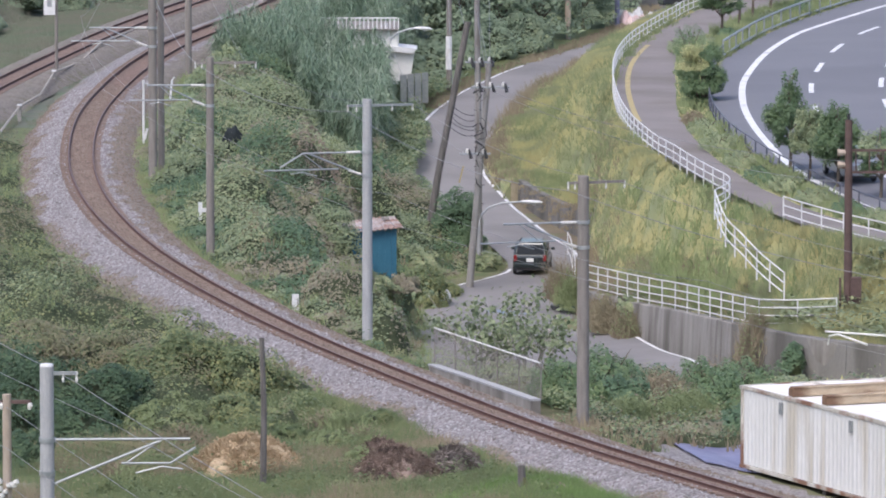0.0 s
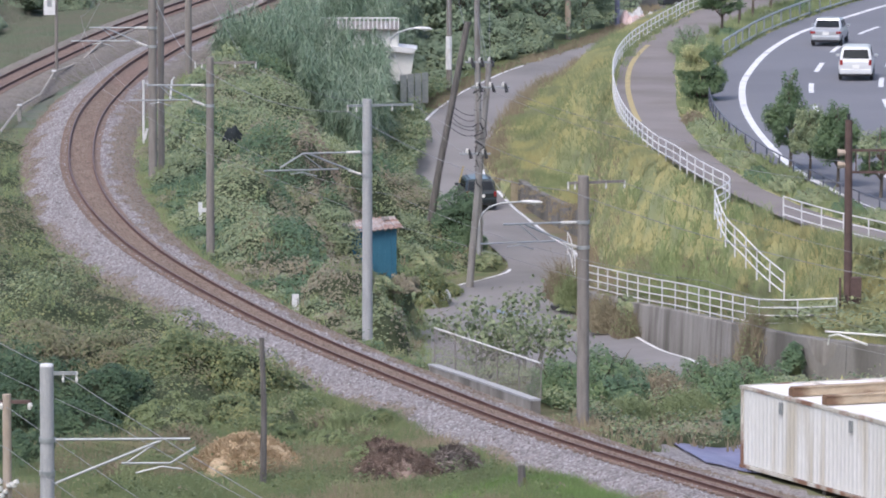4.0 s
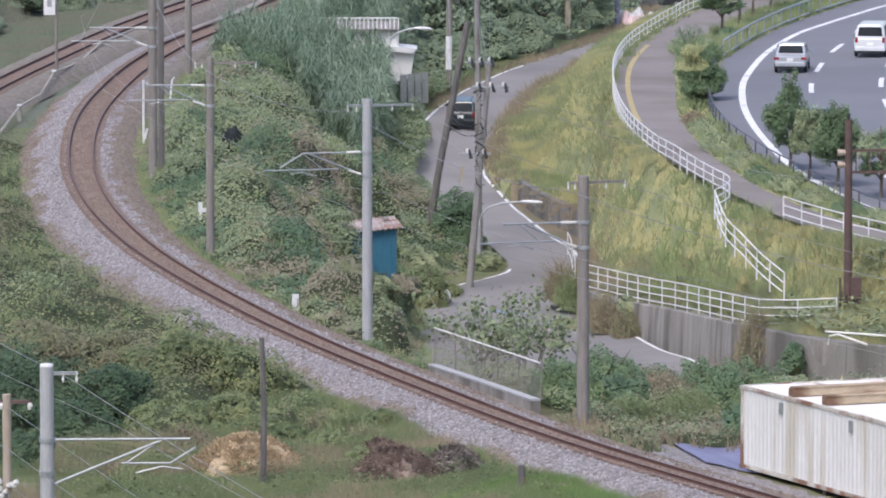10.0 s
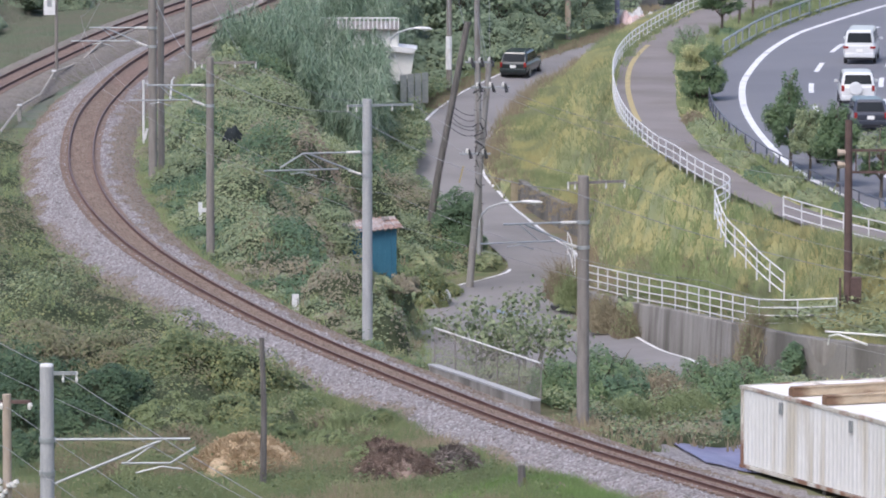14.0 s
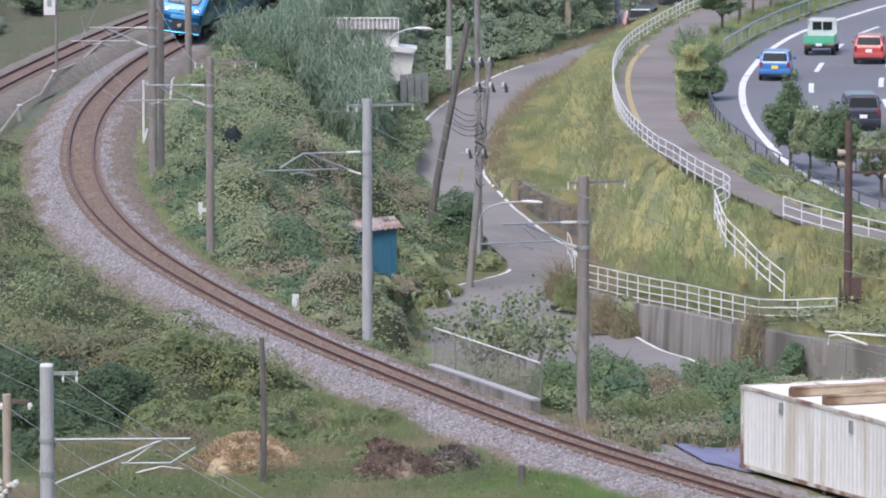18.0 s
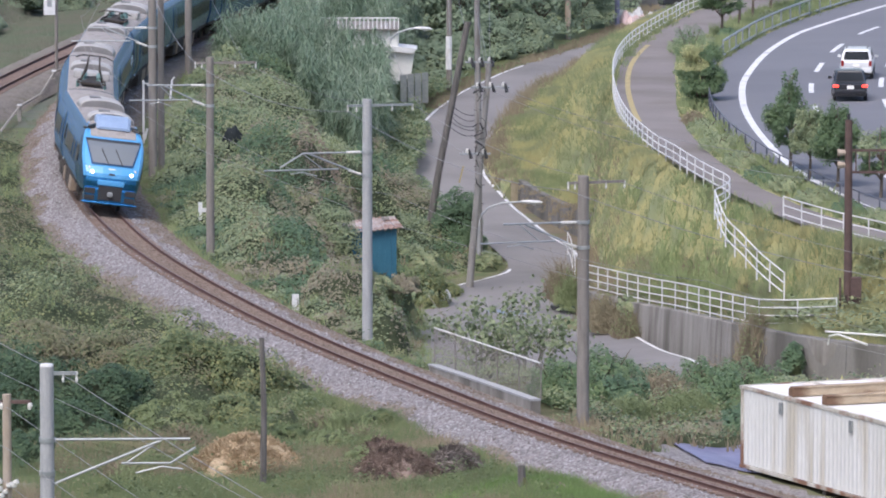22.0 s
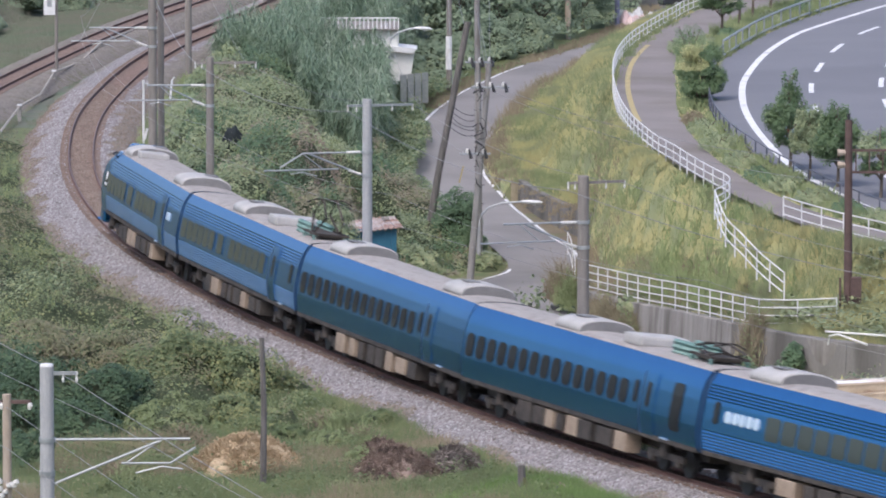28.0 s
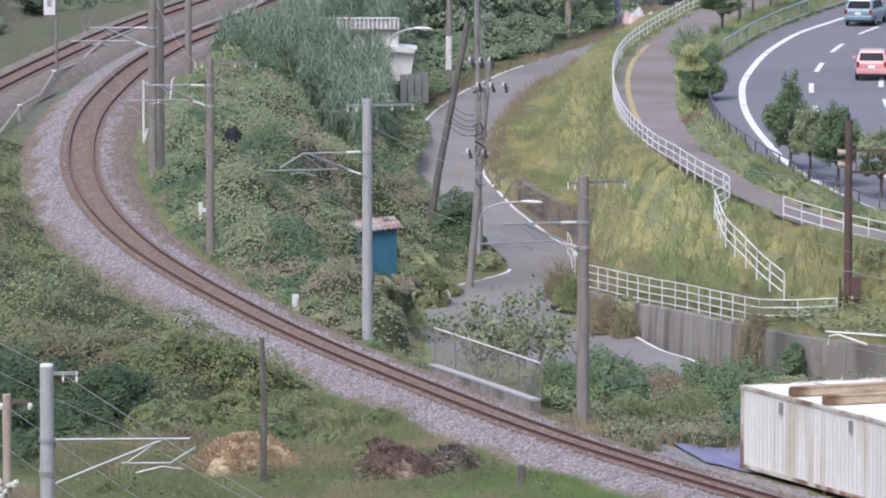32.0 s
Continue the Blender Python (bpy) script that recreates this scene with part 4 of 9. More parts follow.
marker(-10.4, 310.8, -0.7, [(0, 0, 0), (0, 0, 1.0), (0, 0, 0.75), (0.32, 0, 0.75)], 0.16, "white angled distance marker post")
marker(-5.7, 278.6, -0.8, [(0, 0, 0), (0.05, 0, 0.62)], 0.22, "small white leaning marker plate")
wp = empty("white_post", pose(-14.5, 351.6, -0.7), "slim white post with a hooked top", "post")
part("shaft", tube([(0, 0, 0), (0, 0, 3.1)], 0.055, 8), M["white"], wp)
part("lever", tube([(0.05, 0, 0.2), (0.18, 0, 0.75)], 0.07, 6), M["white"], wp)
part("hook", tube([(1.3, 0, 2.2), (1.38, 0, 3.1), (1.5, 0, 3.25)], 0.06, 6), M["white"], wp)
part("cross_bar", tube([(0, 0, 2.95), (1.3, 0, 2.85)], 0.03, 6), M["galv"], wp)
for x, y, h in ((-20.7, 386.6, 0.9), (-21.3, 365.1, 0.85), (-19.2, 408, 0.9)):
    p = empty("cable_post", pose(x, y, -0.8), "short concrete cable post beside the track", "post", "cable posts")
    part("stump", box((0, 0, h / 2), (0.2, 0.2, h), bevel=0.03), M["concrete"], p)
    part("cap", box((0, 0, h + 0.03), (0.25, 0.25, 0.08), bevel=0.02), M["white"], p)
cable = part("cable_trough", tube([(-21.7, 352, -0.45), (-21.3, 365.1, 0.0), (-20.9, 377, -0.35), (-20.7, 386.6, 0.05), (-19.9, 398, -0.3), (-19.2, 408, 0.05), (-17.6, 424, -0.2), (-15, 440, -0.3)], 0.06, 6), M["pale_bark"])
tagged(cable, "sagging pale cable slung between short posts", "cable")


# ---- wires ----
def wire(pts, sag=0.5, r=0.014, label="thin overhead wire slung between masts"):
    out = []
    for a, b in zip(pts, pts[1:]):
        a, b = Vector(a), Vector(b)
        for k in range(12):
            t = k / 12
            p = a.lerp(b, t)
            p.z -= sag * 4 * t * (1 - t)
            out.append(p)
    out.append(Vector(pts[-1]))
    return tagged(part("overhead_wire", tube(out, r * 0.62, 5), M["wire"]), label, "wire", "overhead wires")


wire([(-13.9, 389.6, 8.5), (-13.5, 331.4, 8.7), (-10.1, 299.2, 7.2), (-3.5, 268.2, 7.85), (4.2, 242.9, 7.3), (18, 205, 7.6)], 0.55, 0.02)
wire([(-14.3, 389.6, 8.4), (-8.1, 299.2, 7.25), (-1.1, 268.2, 8.1), (6.1, 242.9, 7.55), (20, 205, 7.6)], 0.5, 0.013)
tl = [TRACK[i] for i in range(len(TRACK)) if 150 < TRACK[i, 1] < 520]
ct = [tuple(p) for p in tl[::60]]
wire([(x, y, 5.15) for x, y, z in ct], 0.0, 0.011, "thin contact wire above the track")
wire([(x, y, 6.2) for x, y, z in ct], 0.45, 0.011, "thin messenger wire above the contact wire")
wire([(-24, 240, 9.0), (-9.3, 182, 8.25), (9, 115, 8.4)], 0.5, 0.016)
wire([(-26, 240, 8.0), (-8.2, 182, 7.1), (10, 115, 8.2)], 0.4, 0.013)
wire([(-26, 250, 5.9), (-11.2, 188, 6.75), (6, 120, 7.2)], 0.4, 0.013)
wire([(-26, 246, 5.3), (-11.2, 186, 6.0), (6, 118, 6.6)], 0.4, 0.013)
wire([(-28, 246, 4.7), (-11.6, 186, 5.4), (5, 118, 6.2)], 0.4, 0.012)

tp = empty("utility_pole", pose(-11.4, 189, -3.2), "pale tan utility pole with a short arm and insulators", "pole", "utility poles")
part("shaft", tube([(0, 0, 0), (0, 0, 10.25)], [0.13, 0.115], 12), M["tan_pole"], tp)
part("cross_arm", box((0.2, 0, 10.05), (0.85, 0.08, 0.1), bevel=0.01), M["rust_steel"], tp)
for x in (-0.15, 0.58):
    part("insulator", tube([(x, 0, 9.85), (x + 0.03, 0, 9.95), (x, 0, 10.05)], [0.04, 0.07, 0.04], 8), M["insul"], tp)
for i in range(10):
    rr = random.Random(i)
    x, z = -0.35 + rr.uniform(0, 0.6), 7.45 + rr.uniform(0, 0.45)
    part("insulator", tube([(x, -0.15, z), (x + 0.02, -0.15, z + 0.05), (x + 0.03, -0.15, z + 0.12), (x + 0.05, -0.15, z + 0.16)], [0.03, 0.075, 0.07, 0.03], 8), M["insul"], tp)

wo = part("fence_pole", tube([(-5.72, 229.4, -1.2), (-5.68, 229.4, 1.6), (-5.75, 229.4, 3.9)], [0.115, 0.10, 0.085], 10), M["wood_pole"])
tagged(wo, "thin dark weathered wooden pole in the weeds", "pole")
st = empty("stump_post", pose(2.45, 226, -1.1), "mossy weathered wooden stub post", "post")
part("shaft", tube([(0, 0, 0), (0.02, 0, 0.8), (0, 0, 1.38)], [0.14, 0.13, 0.12], 9), M["wood_pole"], st)
part("ivy", tube([(0.14, -0.05, 0.1), (0.15, -0.08, 0.7), (0.1, -0.1, 1.0)], [0.08, 0.1, 0.05], 6), M["soil"], st)

# ---- the lane's poles, lamps ----
M["pole_grey"] = surf("weather_stained_concrete_pole", (0.20, 0.192, 0.183), (0.275, 0.265, 0.255), 2, 0.88, 0.2, 25, c3=(0.14, 0.125, 0.115), c3_at=0.6, stretch=(3, 3, 0.4))
lp = part("leaning_pole", tube([(-0.85, 351.9, -6.0), (-0.2, 351.9, -2.0), (1.2, 351.9, 5.2)], [0.19, 0.17, 0.15], 12), M["wood_pole"])
tagged(lp, "dark leaning wooden utility pole beside the lane", "pole", "utility poles")


def utility_pole(x, y, z, top, dx, r, label, arms=()):
    u = empty("utility_pole", pose(x, y, z), label, "pole", "utility poles")
    h = top - z
    part("shaft", tube([(0, 0, -0.3), (dx * 0.5, 0, h * 0.5), (dx, 0, h)], [r * 1.15, r, r * 0.85], 12), M["pole_grey"], u)
    for az, a0, a1, n in arms:
        cx = dx * (az - z) / h
        part("cross_arm", box((cx + (a0 + a1) / 2, -0.1, az - z), (a1 - a0, 0.08, 0.09), bevel=0.01), M["galv"], u)
        for i in range(n):
            x2 = cx + a0 + (a1 - a0) * (i + 0.5) / n
            part("insulator", tube([(x2, -0.1, az - z + 0.02), (x2, -0.1, az - z + 0.12), (x2, -0.1, az - z + 0.24)], [0.05, 0.085, 0.05], 8), M["insul"], u)
            part("fuse_switch", tube([(x2 + 0.08, -0.15, az - z + 0.2), (x2 + 0.18, -0.2, az - z - 0.22)], [0.05, 0.09], 7), M["dark"], u)
    return u


P1 = utility_pole(1.2, 338.0, -6.3, 4.25, 0.95, 0.155, "grey concrete utility pole leaning slightly, hung with cables", ((3.15, -0.75, 1.05, 3), (0.05, -1.0, 0.45, 2)))
P2 = utility_pole(1.75, 347.5, -6.2, 8.4, -0.15, 0.15, "tall grey concrete utility pole with cross arms", ((3.6, -0.6, 0.8, 3),))
part("tag", box((-0.35, -0.25, 5.4), (0.07, 0.05, 0.8), Matrix.Rotation(0.25, 4, "Y")), M["yellow"], P1, "faded orange cable tag")
for i in range(14):
    rr = random.Random(40 + i)
    z = rr.uniform(4.6, 9.3)
    part("fitting", tube([(0.42 + rr.uniform(-0.25, 0.3), -0.2, z), (0.5 + rr.uniform(-0.25, 0.35), -0.22, z + rr.uniform(0.1, 0.4))], rr.uniform(0.015, 0.04), 6), M["dark"], P1)


for i in range(5):
    z = 1.15 - 0.24 * i
    pts = [Vector((-0.85 + 2.05 * (z + 6) / 11.2, 351.8, z)).lerp(Vector((1.62, 347.4, z - 0.08)), t) - Vector((0, 0, (0.18 + 0.05 * (i % 3)) * 4 * t * (1 - t))) for t in np.linspace(0, 1, 9)]
    tagged(part("service_cable", tube(pts, 0.022, 5), M["dark"]), "dark cable sagging between two poles", "cable", "service cables")
for i in range(6):
    rr = random.Random(70 + i)
    z, a = 6.2 + rr.uniform(0, 3.4), rr.uniform(0.1, 0.4)
    pts = [(0.55 + a * math.sin(t) * (1 if i % 3 else -1), -0.2, z + rr.uniform(0.28, 0.32) * math.cos(t)) for t in np.linspace(0, math.pi, 8)]
    part("cable_loop", tube(pts, 0.013, 5), M["dark"], P1)
for i in range(7):
    part("step_bolt", tube([(-0.26, -0.1, 3.0 + i * 0.9), (0.22, -0.1, 3.0 + i * 0.9)], 0.018, 5), M["dark"], P2)


def lamp_arm(x, y, z, top, reach, label):
    l = empty("street_lamp", pose(x, y, z), label, "street lamp", "street lamps")
    h = top - z
    part("post", tube([(0, 0, -0.2), (0, 0, h - 1.0)], 0.09, 10), M["pole"], l)
    part("arm", tube([(0, 0, h - 1.0), (0.12, 0, h - 0.62), (0.5, 0, h - 0.25), (1.1, 0, h - 0.05), (reach - 0.6, 0, h)], 0.05, 8), M["galv"], l)
    head = bmesh.new()
    bm_loft(head, [[(reach - 0.75 + t * 1.05, math.cos(a) * w * 0.16, h + 0.02 + math.sin(a) * w * 0.10 - 0.06 * t) for a in np.linspace(0, math.tau, 10, endpoint=False)]
                   for t, w in ((0, 0.35), (0.15, 0.8), (0.5, 1.0), (0.85, 0.9), (1, 0.3))])
    bmesh.ops.recalc_face_normals(head, faces=head.faces[:])
    hd = part("lamp_head", head, M["white"], l, "pale oval lamp head", smooth=True)
    part("glass", tube([(reach - 0.1, 0, h - 0.05), (reach - 0.1, 0, h - 0.17)], [0.13, 0.06], 10), M["insul"], hd)
    return l


lamp_arm(1.72, 346.8, -6.2, -3.05, 2.75, "low street lamp with a curved arm over the lane")
lamp_arm(-3.0, 404.0, -2.2, 1.15, 2.1, "street lamp with a curved arm beside the house")
for pts in ([(2.1, 338, 4.2), (0.9, 420, 8.5), (0, 470, 9)], [(2.2, 338, 3.3), (2.6, 420, 7.6), (3, 470, 9)], [(0.45, 338, 3.3), (0.2, 415, 5.0), (4, 460, 6)],
            [(1.6, 338, 0.1), (-1.2, 352, 1.3), (-3.2, 400, 2.0)], [(2.2, 338, 3.3), (16.6, 297.0, 3.4)], [(2.2, 338, 3.0), (16.6, 297.0, 2.5)],
            [(1.7, 338, -0.2), (4.7, 242.9, 5.2)], [(1.2, 352, 4.6), (0.35, 415, 5.5)], [(2.1, 338, 3.9), (1.6, 347.5, 6.4), (0.5, 470, 12)]):
    wire(pts, 0.7, 0.016, "dark service cable slung between poles")
for x, y, z, h, zz in ((0.35, 415, -3.0, 10.5, (1.0, 2.9)), (7.6, 441, -2.0, 6, (0.6, 2.2))):
    p = empty("utility_pole", pose(x, y, z), "far grey pole with a white painted sleeve", "pole", "utility poles")
    part("shaft", tube([(0, 0, -0.2), (0, 0, h)], [0.17, 0.14], 10), M["pole_old"], p)
    part("sleeve", tube([(-0.02, -0.02, zz[0]), (-0.02, -0.02, zz[1])], 0.185, 10), M["white"] if x < 2 else M["tan_pole"], p, "painted sleeve")

# brown pole with a lattice arm
bp = empty("steel_pole", pose(16.6, 297.0, -2.9), "rust-brown steel pole with a lattice arm", "pole")
part("shaft", tube([(0, 0, 0), (0, 0, 8.0)], [0.18, 0.15], 12), M["rust_steel"], bp)
la = bmesh.new()
for z in (6.75, 5.85):
    bm_box(la, (1.3, 0, z), (2.6, 0.10, 0.10))
for i in range(5):
    bm_box(la, (0.3 + i * 0.55, 0, 6.3), (0.05, 0.06, 0.9))
part("lattice_arm", la, M["rust_steel"], bp)
for z in (6.15, 6.65):
    part("bracket_lamp", tube([(-0.45, 0, z), (-0.1, 0, z)], [0.16, 0.10], 8), M["tan_pole"], bp, "faded yellow fitting")
part("cabinet", box((0.32, -0.1, 1.0), (0.45, 0.35, 1.1), bevel=0.03), M["rust_steel"], bp)
part("side_post", tube([(-0.32, 0, 0), (-0.32, 0, 1.5)], 0.05, 8), M["rust_steel"], bp)
part("top_pin", tube([(0, 0, 8.0), (0, 0, 8.25)], 0.06, 8), M["dark"], bp)

# ---- parapet and mesh fence over the underpass ----
par = part("parapet", ribbon_bm(curve([(-0.35, 257.4, 0), (1.4, 252.4, 0), (3.2, 247.1, 0)], 0.5), [(-0.14, -1.4), (-0.14, -0.32), (0.16, -0.32), (0.16, -1.4)]), M["concrete"])
tagged(par, "low concrete parapet beside the track", "parapet", kind="structure")
coping = part("coping", ribbon_bm(curve([(-0.35, 257.4, 0), (1.4, 252.4, 0), (3.2, 247.1, 0)], 0.5), [(-0.16, -0.316), (-0.16, -0.25), (0.19, -0.25), (0.19, -0.316)]), M["pole"], par)
mf = empty("mesh_fence", Matrix(), "weathered wire mesh fence on a parapet", "fence")
fa, fb = Vector((-0.3, 257.6, -0.25)), Vector((3.35, 247.3, -0.30))
fl = (fb - fa).length
fu = (fb - fa).normalized()
for i in range(6):
    p = fa + fu * fl * i / 5
    part("post", tube([p, p + Vector((0, 0, 1.27))], 0.022, 8), M["pole_old"], mf)
part("top_rail", tube([fa + Vector((0, 0, 1.26)), fb + Vector((0, 0, 1.26))], 0.03, 8), M["cont"], mf)
v, fc, step, w = [], [], 0.06, 0.0065
for s in (1, -1):
    for o in np.arange(-1.3, fl + 1.3, step):
        a0, z0m = (o, 0.0) if s > 0 else (o + 1.3, 0.0)
        pts = [(a0 + s * z, z) for z in (0.0, 1.3)]
        q = []
        for z in np.linspace(0, 1.3, 2):
            q.append((a0 + s * z, z))
        (a1, z1), (a2, z2) = q
        lo, hi = 0.0, fl
        if max(a1, a2) < lo or min(a1, a2) > hi:
            continue
        if a1 < lo:
            z1, a1 = z1 + (lo - a1) / (a2 - a1) * (z2 - z1), lo
        elif a1 > hi:
            z1, a1 = z1 + (hi - a1) / (a2 - a1) * (z2 - z1), hi
        if a2 < lo:
            z2, a2 = z1 + (lo - a1) / (a2 - a1) * (z2 - z1), lo
        elif a2 > hi:
            z2, a2 = z1 + (hi - a1) / (a2 - a1) * (z2 - z1), hi
        k = len(v)
        for a_, z_, d_ in ((a1, z1, -w), (a1, z1, w), (a2, z2, w), (a2, z2, -w)):
            v.append(tuple(fa + fu * (a_ + d_) + Vector((0, 0, z_))))
        fc.append((k, k + 1, k + 2, k + 3))
np_mesh("wire_mesh", v, fc, M["pole_old"], mf)


# ---- containers, timbers, sheet ----
CU, CV = Vector((0.394, -0.919, 0)), Vector((0.919, 0.394, 0))


def container(i, j):
    """A corrugated steel box, 12.19 x 2.44 x 2.67 m; x runs along its length."""
    o = Vector((9.6, 233.2, -0.75)) + CU * (j * 12.3) + CV * (i * 2.5)
    m = Matrix((CU, CV, Vector((0, 0, 1)))).transposed().to_4x4()
    c = empty("shipping_container", Matrix.Translation(o) @ m, "chalky white corrugated shipping container with rust streaks", "container", "stacked containers")
    ln, w, h = 12.19, 2.44, 2.67

    def corr(a, b, fixed, axis, out):
        n = int((b - a) / 0.07)
        pr = [(a + (b - a) * k / n, (0.0, 0.0, 0.024, 0.024)[k % 4] if 1 < k < n - 1 else 0.0) for k in range(n + 1)]
        rings = [[((p, fixed + out * d, z) if axis == "x" else (fixed + out * d, p, z)) for p, d in pr] for z in (0.14, h - 0.1)]
        bm = bmesh.new()
        bm_loft(bm, rings, closed=False, cap=False)
        bmesh.ops.recalc_face_normals(bm, faces=bm.faces[:])
        return bm
    part("side_panel", corr(0.1, ln - 0.1, 0.05, "x", -1), M["cont"], c)
    part("side_panel", corr(0.1, ln - 0.1, w - 0.05, "x", 1), M["cont"], c)
    part("end_panel", corr(0.1, w - 0.1, 0.05, "y", -1), M["cont"], c)
    for k in (0.3, 0.9):
        part("door_leaf", box((ln - 0.03, w * (0.26 if k < 0.5 else 0.74), h / 2), (0.05, w * 0.47, h - 0.2), bevel=0.01), M["cont"], c)
        part("lock_bar", tube([(ln + 0.02, w * k * 0.8, 0.15), (ln + 0.02, w * k * 0.8, h - 0.15)], 0.02, 6), M["galv"], c)
    roof = bmesh.new()
    pr = [(0.1 + (ln - 0.2) * k / 80, h - 0.015 + (0.0, 0.012)[k // 2 % 2]) for k in range(81)]
    bm_loft(roof, [[(x, y, z) for x, z in pr] for y in (0.08, w - 0.08)], closed=False, cap=False)
    bmesh.ops.recalc_face_normals(roof, faces=roof.faces[:])
    part("roof_panel", roof, M["cont_roof"], c, "bright white roof sheet")
    for y in (0.05, w - 0.05):
        for z in (0.07, h - 0.05):
            part("frame_rail", box((ln / 2, y, z), (ln - 0.3, 0.1, 0.13), bevel=0.012), M["cont_frame"], c)
        for x in (0.06, ln - 0.06):
            part("corner_post", box((x, y, h / 2), (0.13, 0.11, h - 0.2), bevel=0.012), M["cont_frame"], c)
            for z in (0.06, h - 0.06):
                part("corner_casting", box((x, y, z), (0.178, 0.162, 0.118), bevel=0.012), M["cont_frame"], c)
    for x in (0.06, ln - 0.06):
        for z in (0.07, h - 0.05):
            part("frame_rail", box((x, w / 2, z), (0.1, w - 0.25, 0.13), bevel=0.012), M["cont_frame"], c)
    part("floor", box((ln / 2, w / 2, 0.12), (ln - 0.2, w - 0.2, 0.08)), M["under"], c)
    for x in (3.0, 8.0):
        part("vent", box((x, -0.02, h - 0.42), (0.22, 0.05, 0.38), bevel=0.01), M["galv"], c, "small grey side vent")
    # skids coloured dark to blend with the shadow under the box
    for k in range(3):
        part("skid", box((0.5 + k * 5.5, w / 2, -0.10), (0.25, w - 0.1, 0.22), bevel=0.02), M["under"], c)
    return c


for i in range(3):
    for j in range(1):
        container(i, j)
for along, label in ((3.45, "peeling rusty timber beam lying on container roofs"), (5.85, "long weathered timber beam on the container roof")):
    o = Vector((9.6, 233.2, 1.94)) + CU * along
    b = empty("timber_beam", Matrix.Translation(o) @ Matrix((CV, -CU, Vector((0, 0, 1)))).transposed().to_4x4(), label, "beam", "timber beams")
    part("beam_body", box((3.4, 0, 0.13), (6.6, 0.3, 0.26), bevel=0.02), M["beam"], b)
    part("beam_cap", box((3.4, 0, 0.28), (6.5, 0.34, 0.04), bevel=0.01), M["beam"], b, "pale worn top")
bm = bmesh.new()
n = 24
sheet_at = lambda a, b: (7.55 + 4.6 * a / n + 0.9 * (1 - b / 12) * (1 - a / n), 233.2 + 5.4 * b / 12 - 1.6 * a / n * (1 - b / 12))
gv = [[bm.verts.new((*sheet_at(a, b), float(lay(*sheet_at(a, b))) + 0.05 + 0.008 * math.sin(a * 0.7))) for a in range(n + 1)] for b in range(13)]
for r1, r2 in zip(gv, gv[1:]):
    for k in range(n):
        bm.faces.new((r1[k], r1[k + 1], r2[k + 1], r2[k]))
r = bmesh.ops.extrude_face_region(bm, geom=bm.faces[:])
for q in r["geom"]:
    if isinstance(q, bmesh.types.BMVert):
        q.co.z += 0.03
bmesh.ops.recalc_face_normals(bm, faces=bm.faces[:])
tagged(part("ground_sheet", bm, M["tarp"]), "blue-violet sheet spread on the ground beside containers", "tarpaulin")

# ---- shed and house ----
sh = empty("shed", pose(-3.35, 316.5, -3.62, 0, 0, 8), "small teal sheet-metal shed with a rusty roof", "shed")
for i, (c, s) in enumerate((((0, -1.2, 1.2), (2.3, 0.06, 2.4)), ((0, 1.2, 1.2), (2.3, 0.06, 2.4)), ((-1.15, 0, 1.15), (0.06, 2.34, 2.3)), ((1.15, 0, 1.25), (0.06, 2.34, 2.5)))):
    part("wall", box(c, s, bevel=0.01), M["teal"], sh)
bm = bmesh.new()
rp = [(-1.42 + 2.84 * k / 48, 0.025 * math.sin(k * math.pi / 2)) for k in range(49)]
rows = [[(x, y, 2.42 + 0.10 * x + 0.06 * y + z + d) for x, z in rp] for y, d in ((-1.5, 0), (1.5, 0))]
bm_loft(bm, rows, closed=False, cap=False)
r = bmesh.ops.extrude_face_region(bm, geom=bm.faces[:])
for q in r["geom"]:
    if isinstance(q, bmesh.types.BMVert):
        q.co.z += 0.05
bmesh.ops.recalc_face_normals(bm, faces=bm.faces[:])
part("roof", bm, M["rust_roof"], sh, "rusty corrugated roof sheet")
for k in range(8):
    part("wall_seam", box((-1.0 + k * 0.28, -1.24, 1.2), (0.03, 0.02, 2.36)), M["teal"], sh)
part("roof_weight", box((0.9, 0.5, 2.7), (0.3, 0.25, 0.12), bevel=0.02), M["concrete"], sh)

ho = empty("house", pose(-4.6, 408.5, -2.1), "small white plastered house half hidden by reeds", "house")
part("wall", box((0, 0, 1.5), (4.2, 6, 3.0), bevel=0.02), M["plaster"], ho)
part("roof_edge", box((-0.1, -0.2, 3.08), (4.5, 6.4, 0.07), bevel=0.02), M["pole_old"], ho, "grey flat roof")
part("balcony_rail", box((-0.1, -3.15, 3.72), (4.3, 0.08, 0.08)), M["white"], ho)
for k in range(19):
    part("balcony_bar", box((-2.2 + k * 0.24, -3.15, 3.4), (0.07, 0.05, 0.62)), M["white"], ho)
part("gable_wall", loft([[(1.55 + dx, -3.2, z) for dx, z in ((0, 0.0), (1.25, 0.4), (1.35, 1.1), (1.5, 2.0), (0.2, 2.0), (0, 1.2))], [(1.55 + dx, -1.0, z) for dx, z in ((0, 0.0), (1.25, 0.4), (1.35, 1.1), (1.5, 2.0), (0.2, 2.0), (0, 1.2))]]), M["plaster"], ho)
part("eave", loft([[(1.45, -3.5, 2.2), (3.15, -3.5, 2.02), (2.9, -3.5, 1.75), (1.5, -3.5, 1.9)], [(1.45, -0.8, 2.2), (3.15, -0.8, 2.02), (2.9, -0.8, 1.75), (1.5, -0.8, 1.9)]]), M["white"], ho, "white sloping eave")
part("window", box((-0.6, -3.02, 1.5), (1.2, 0.06, 1.0), bevel=0.01), M["glass"], ho)
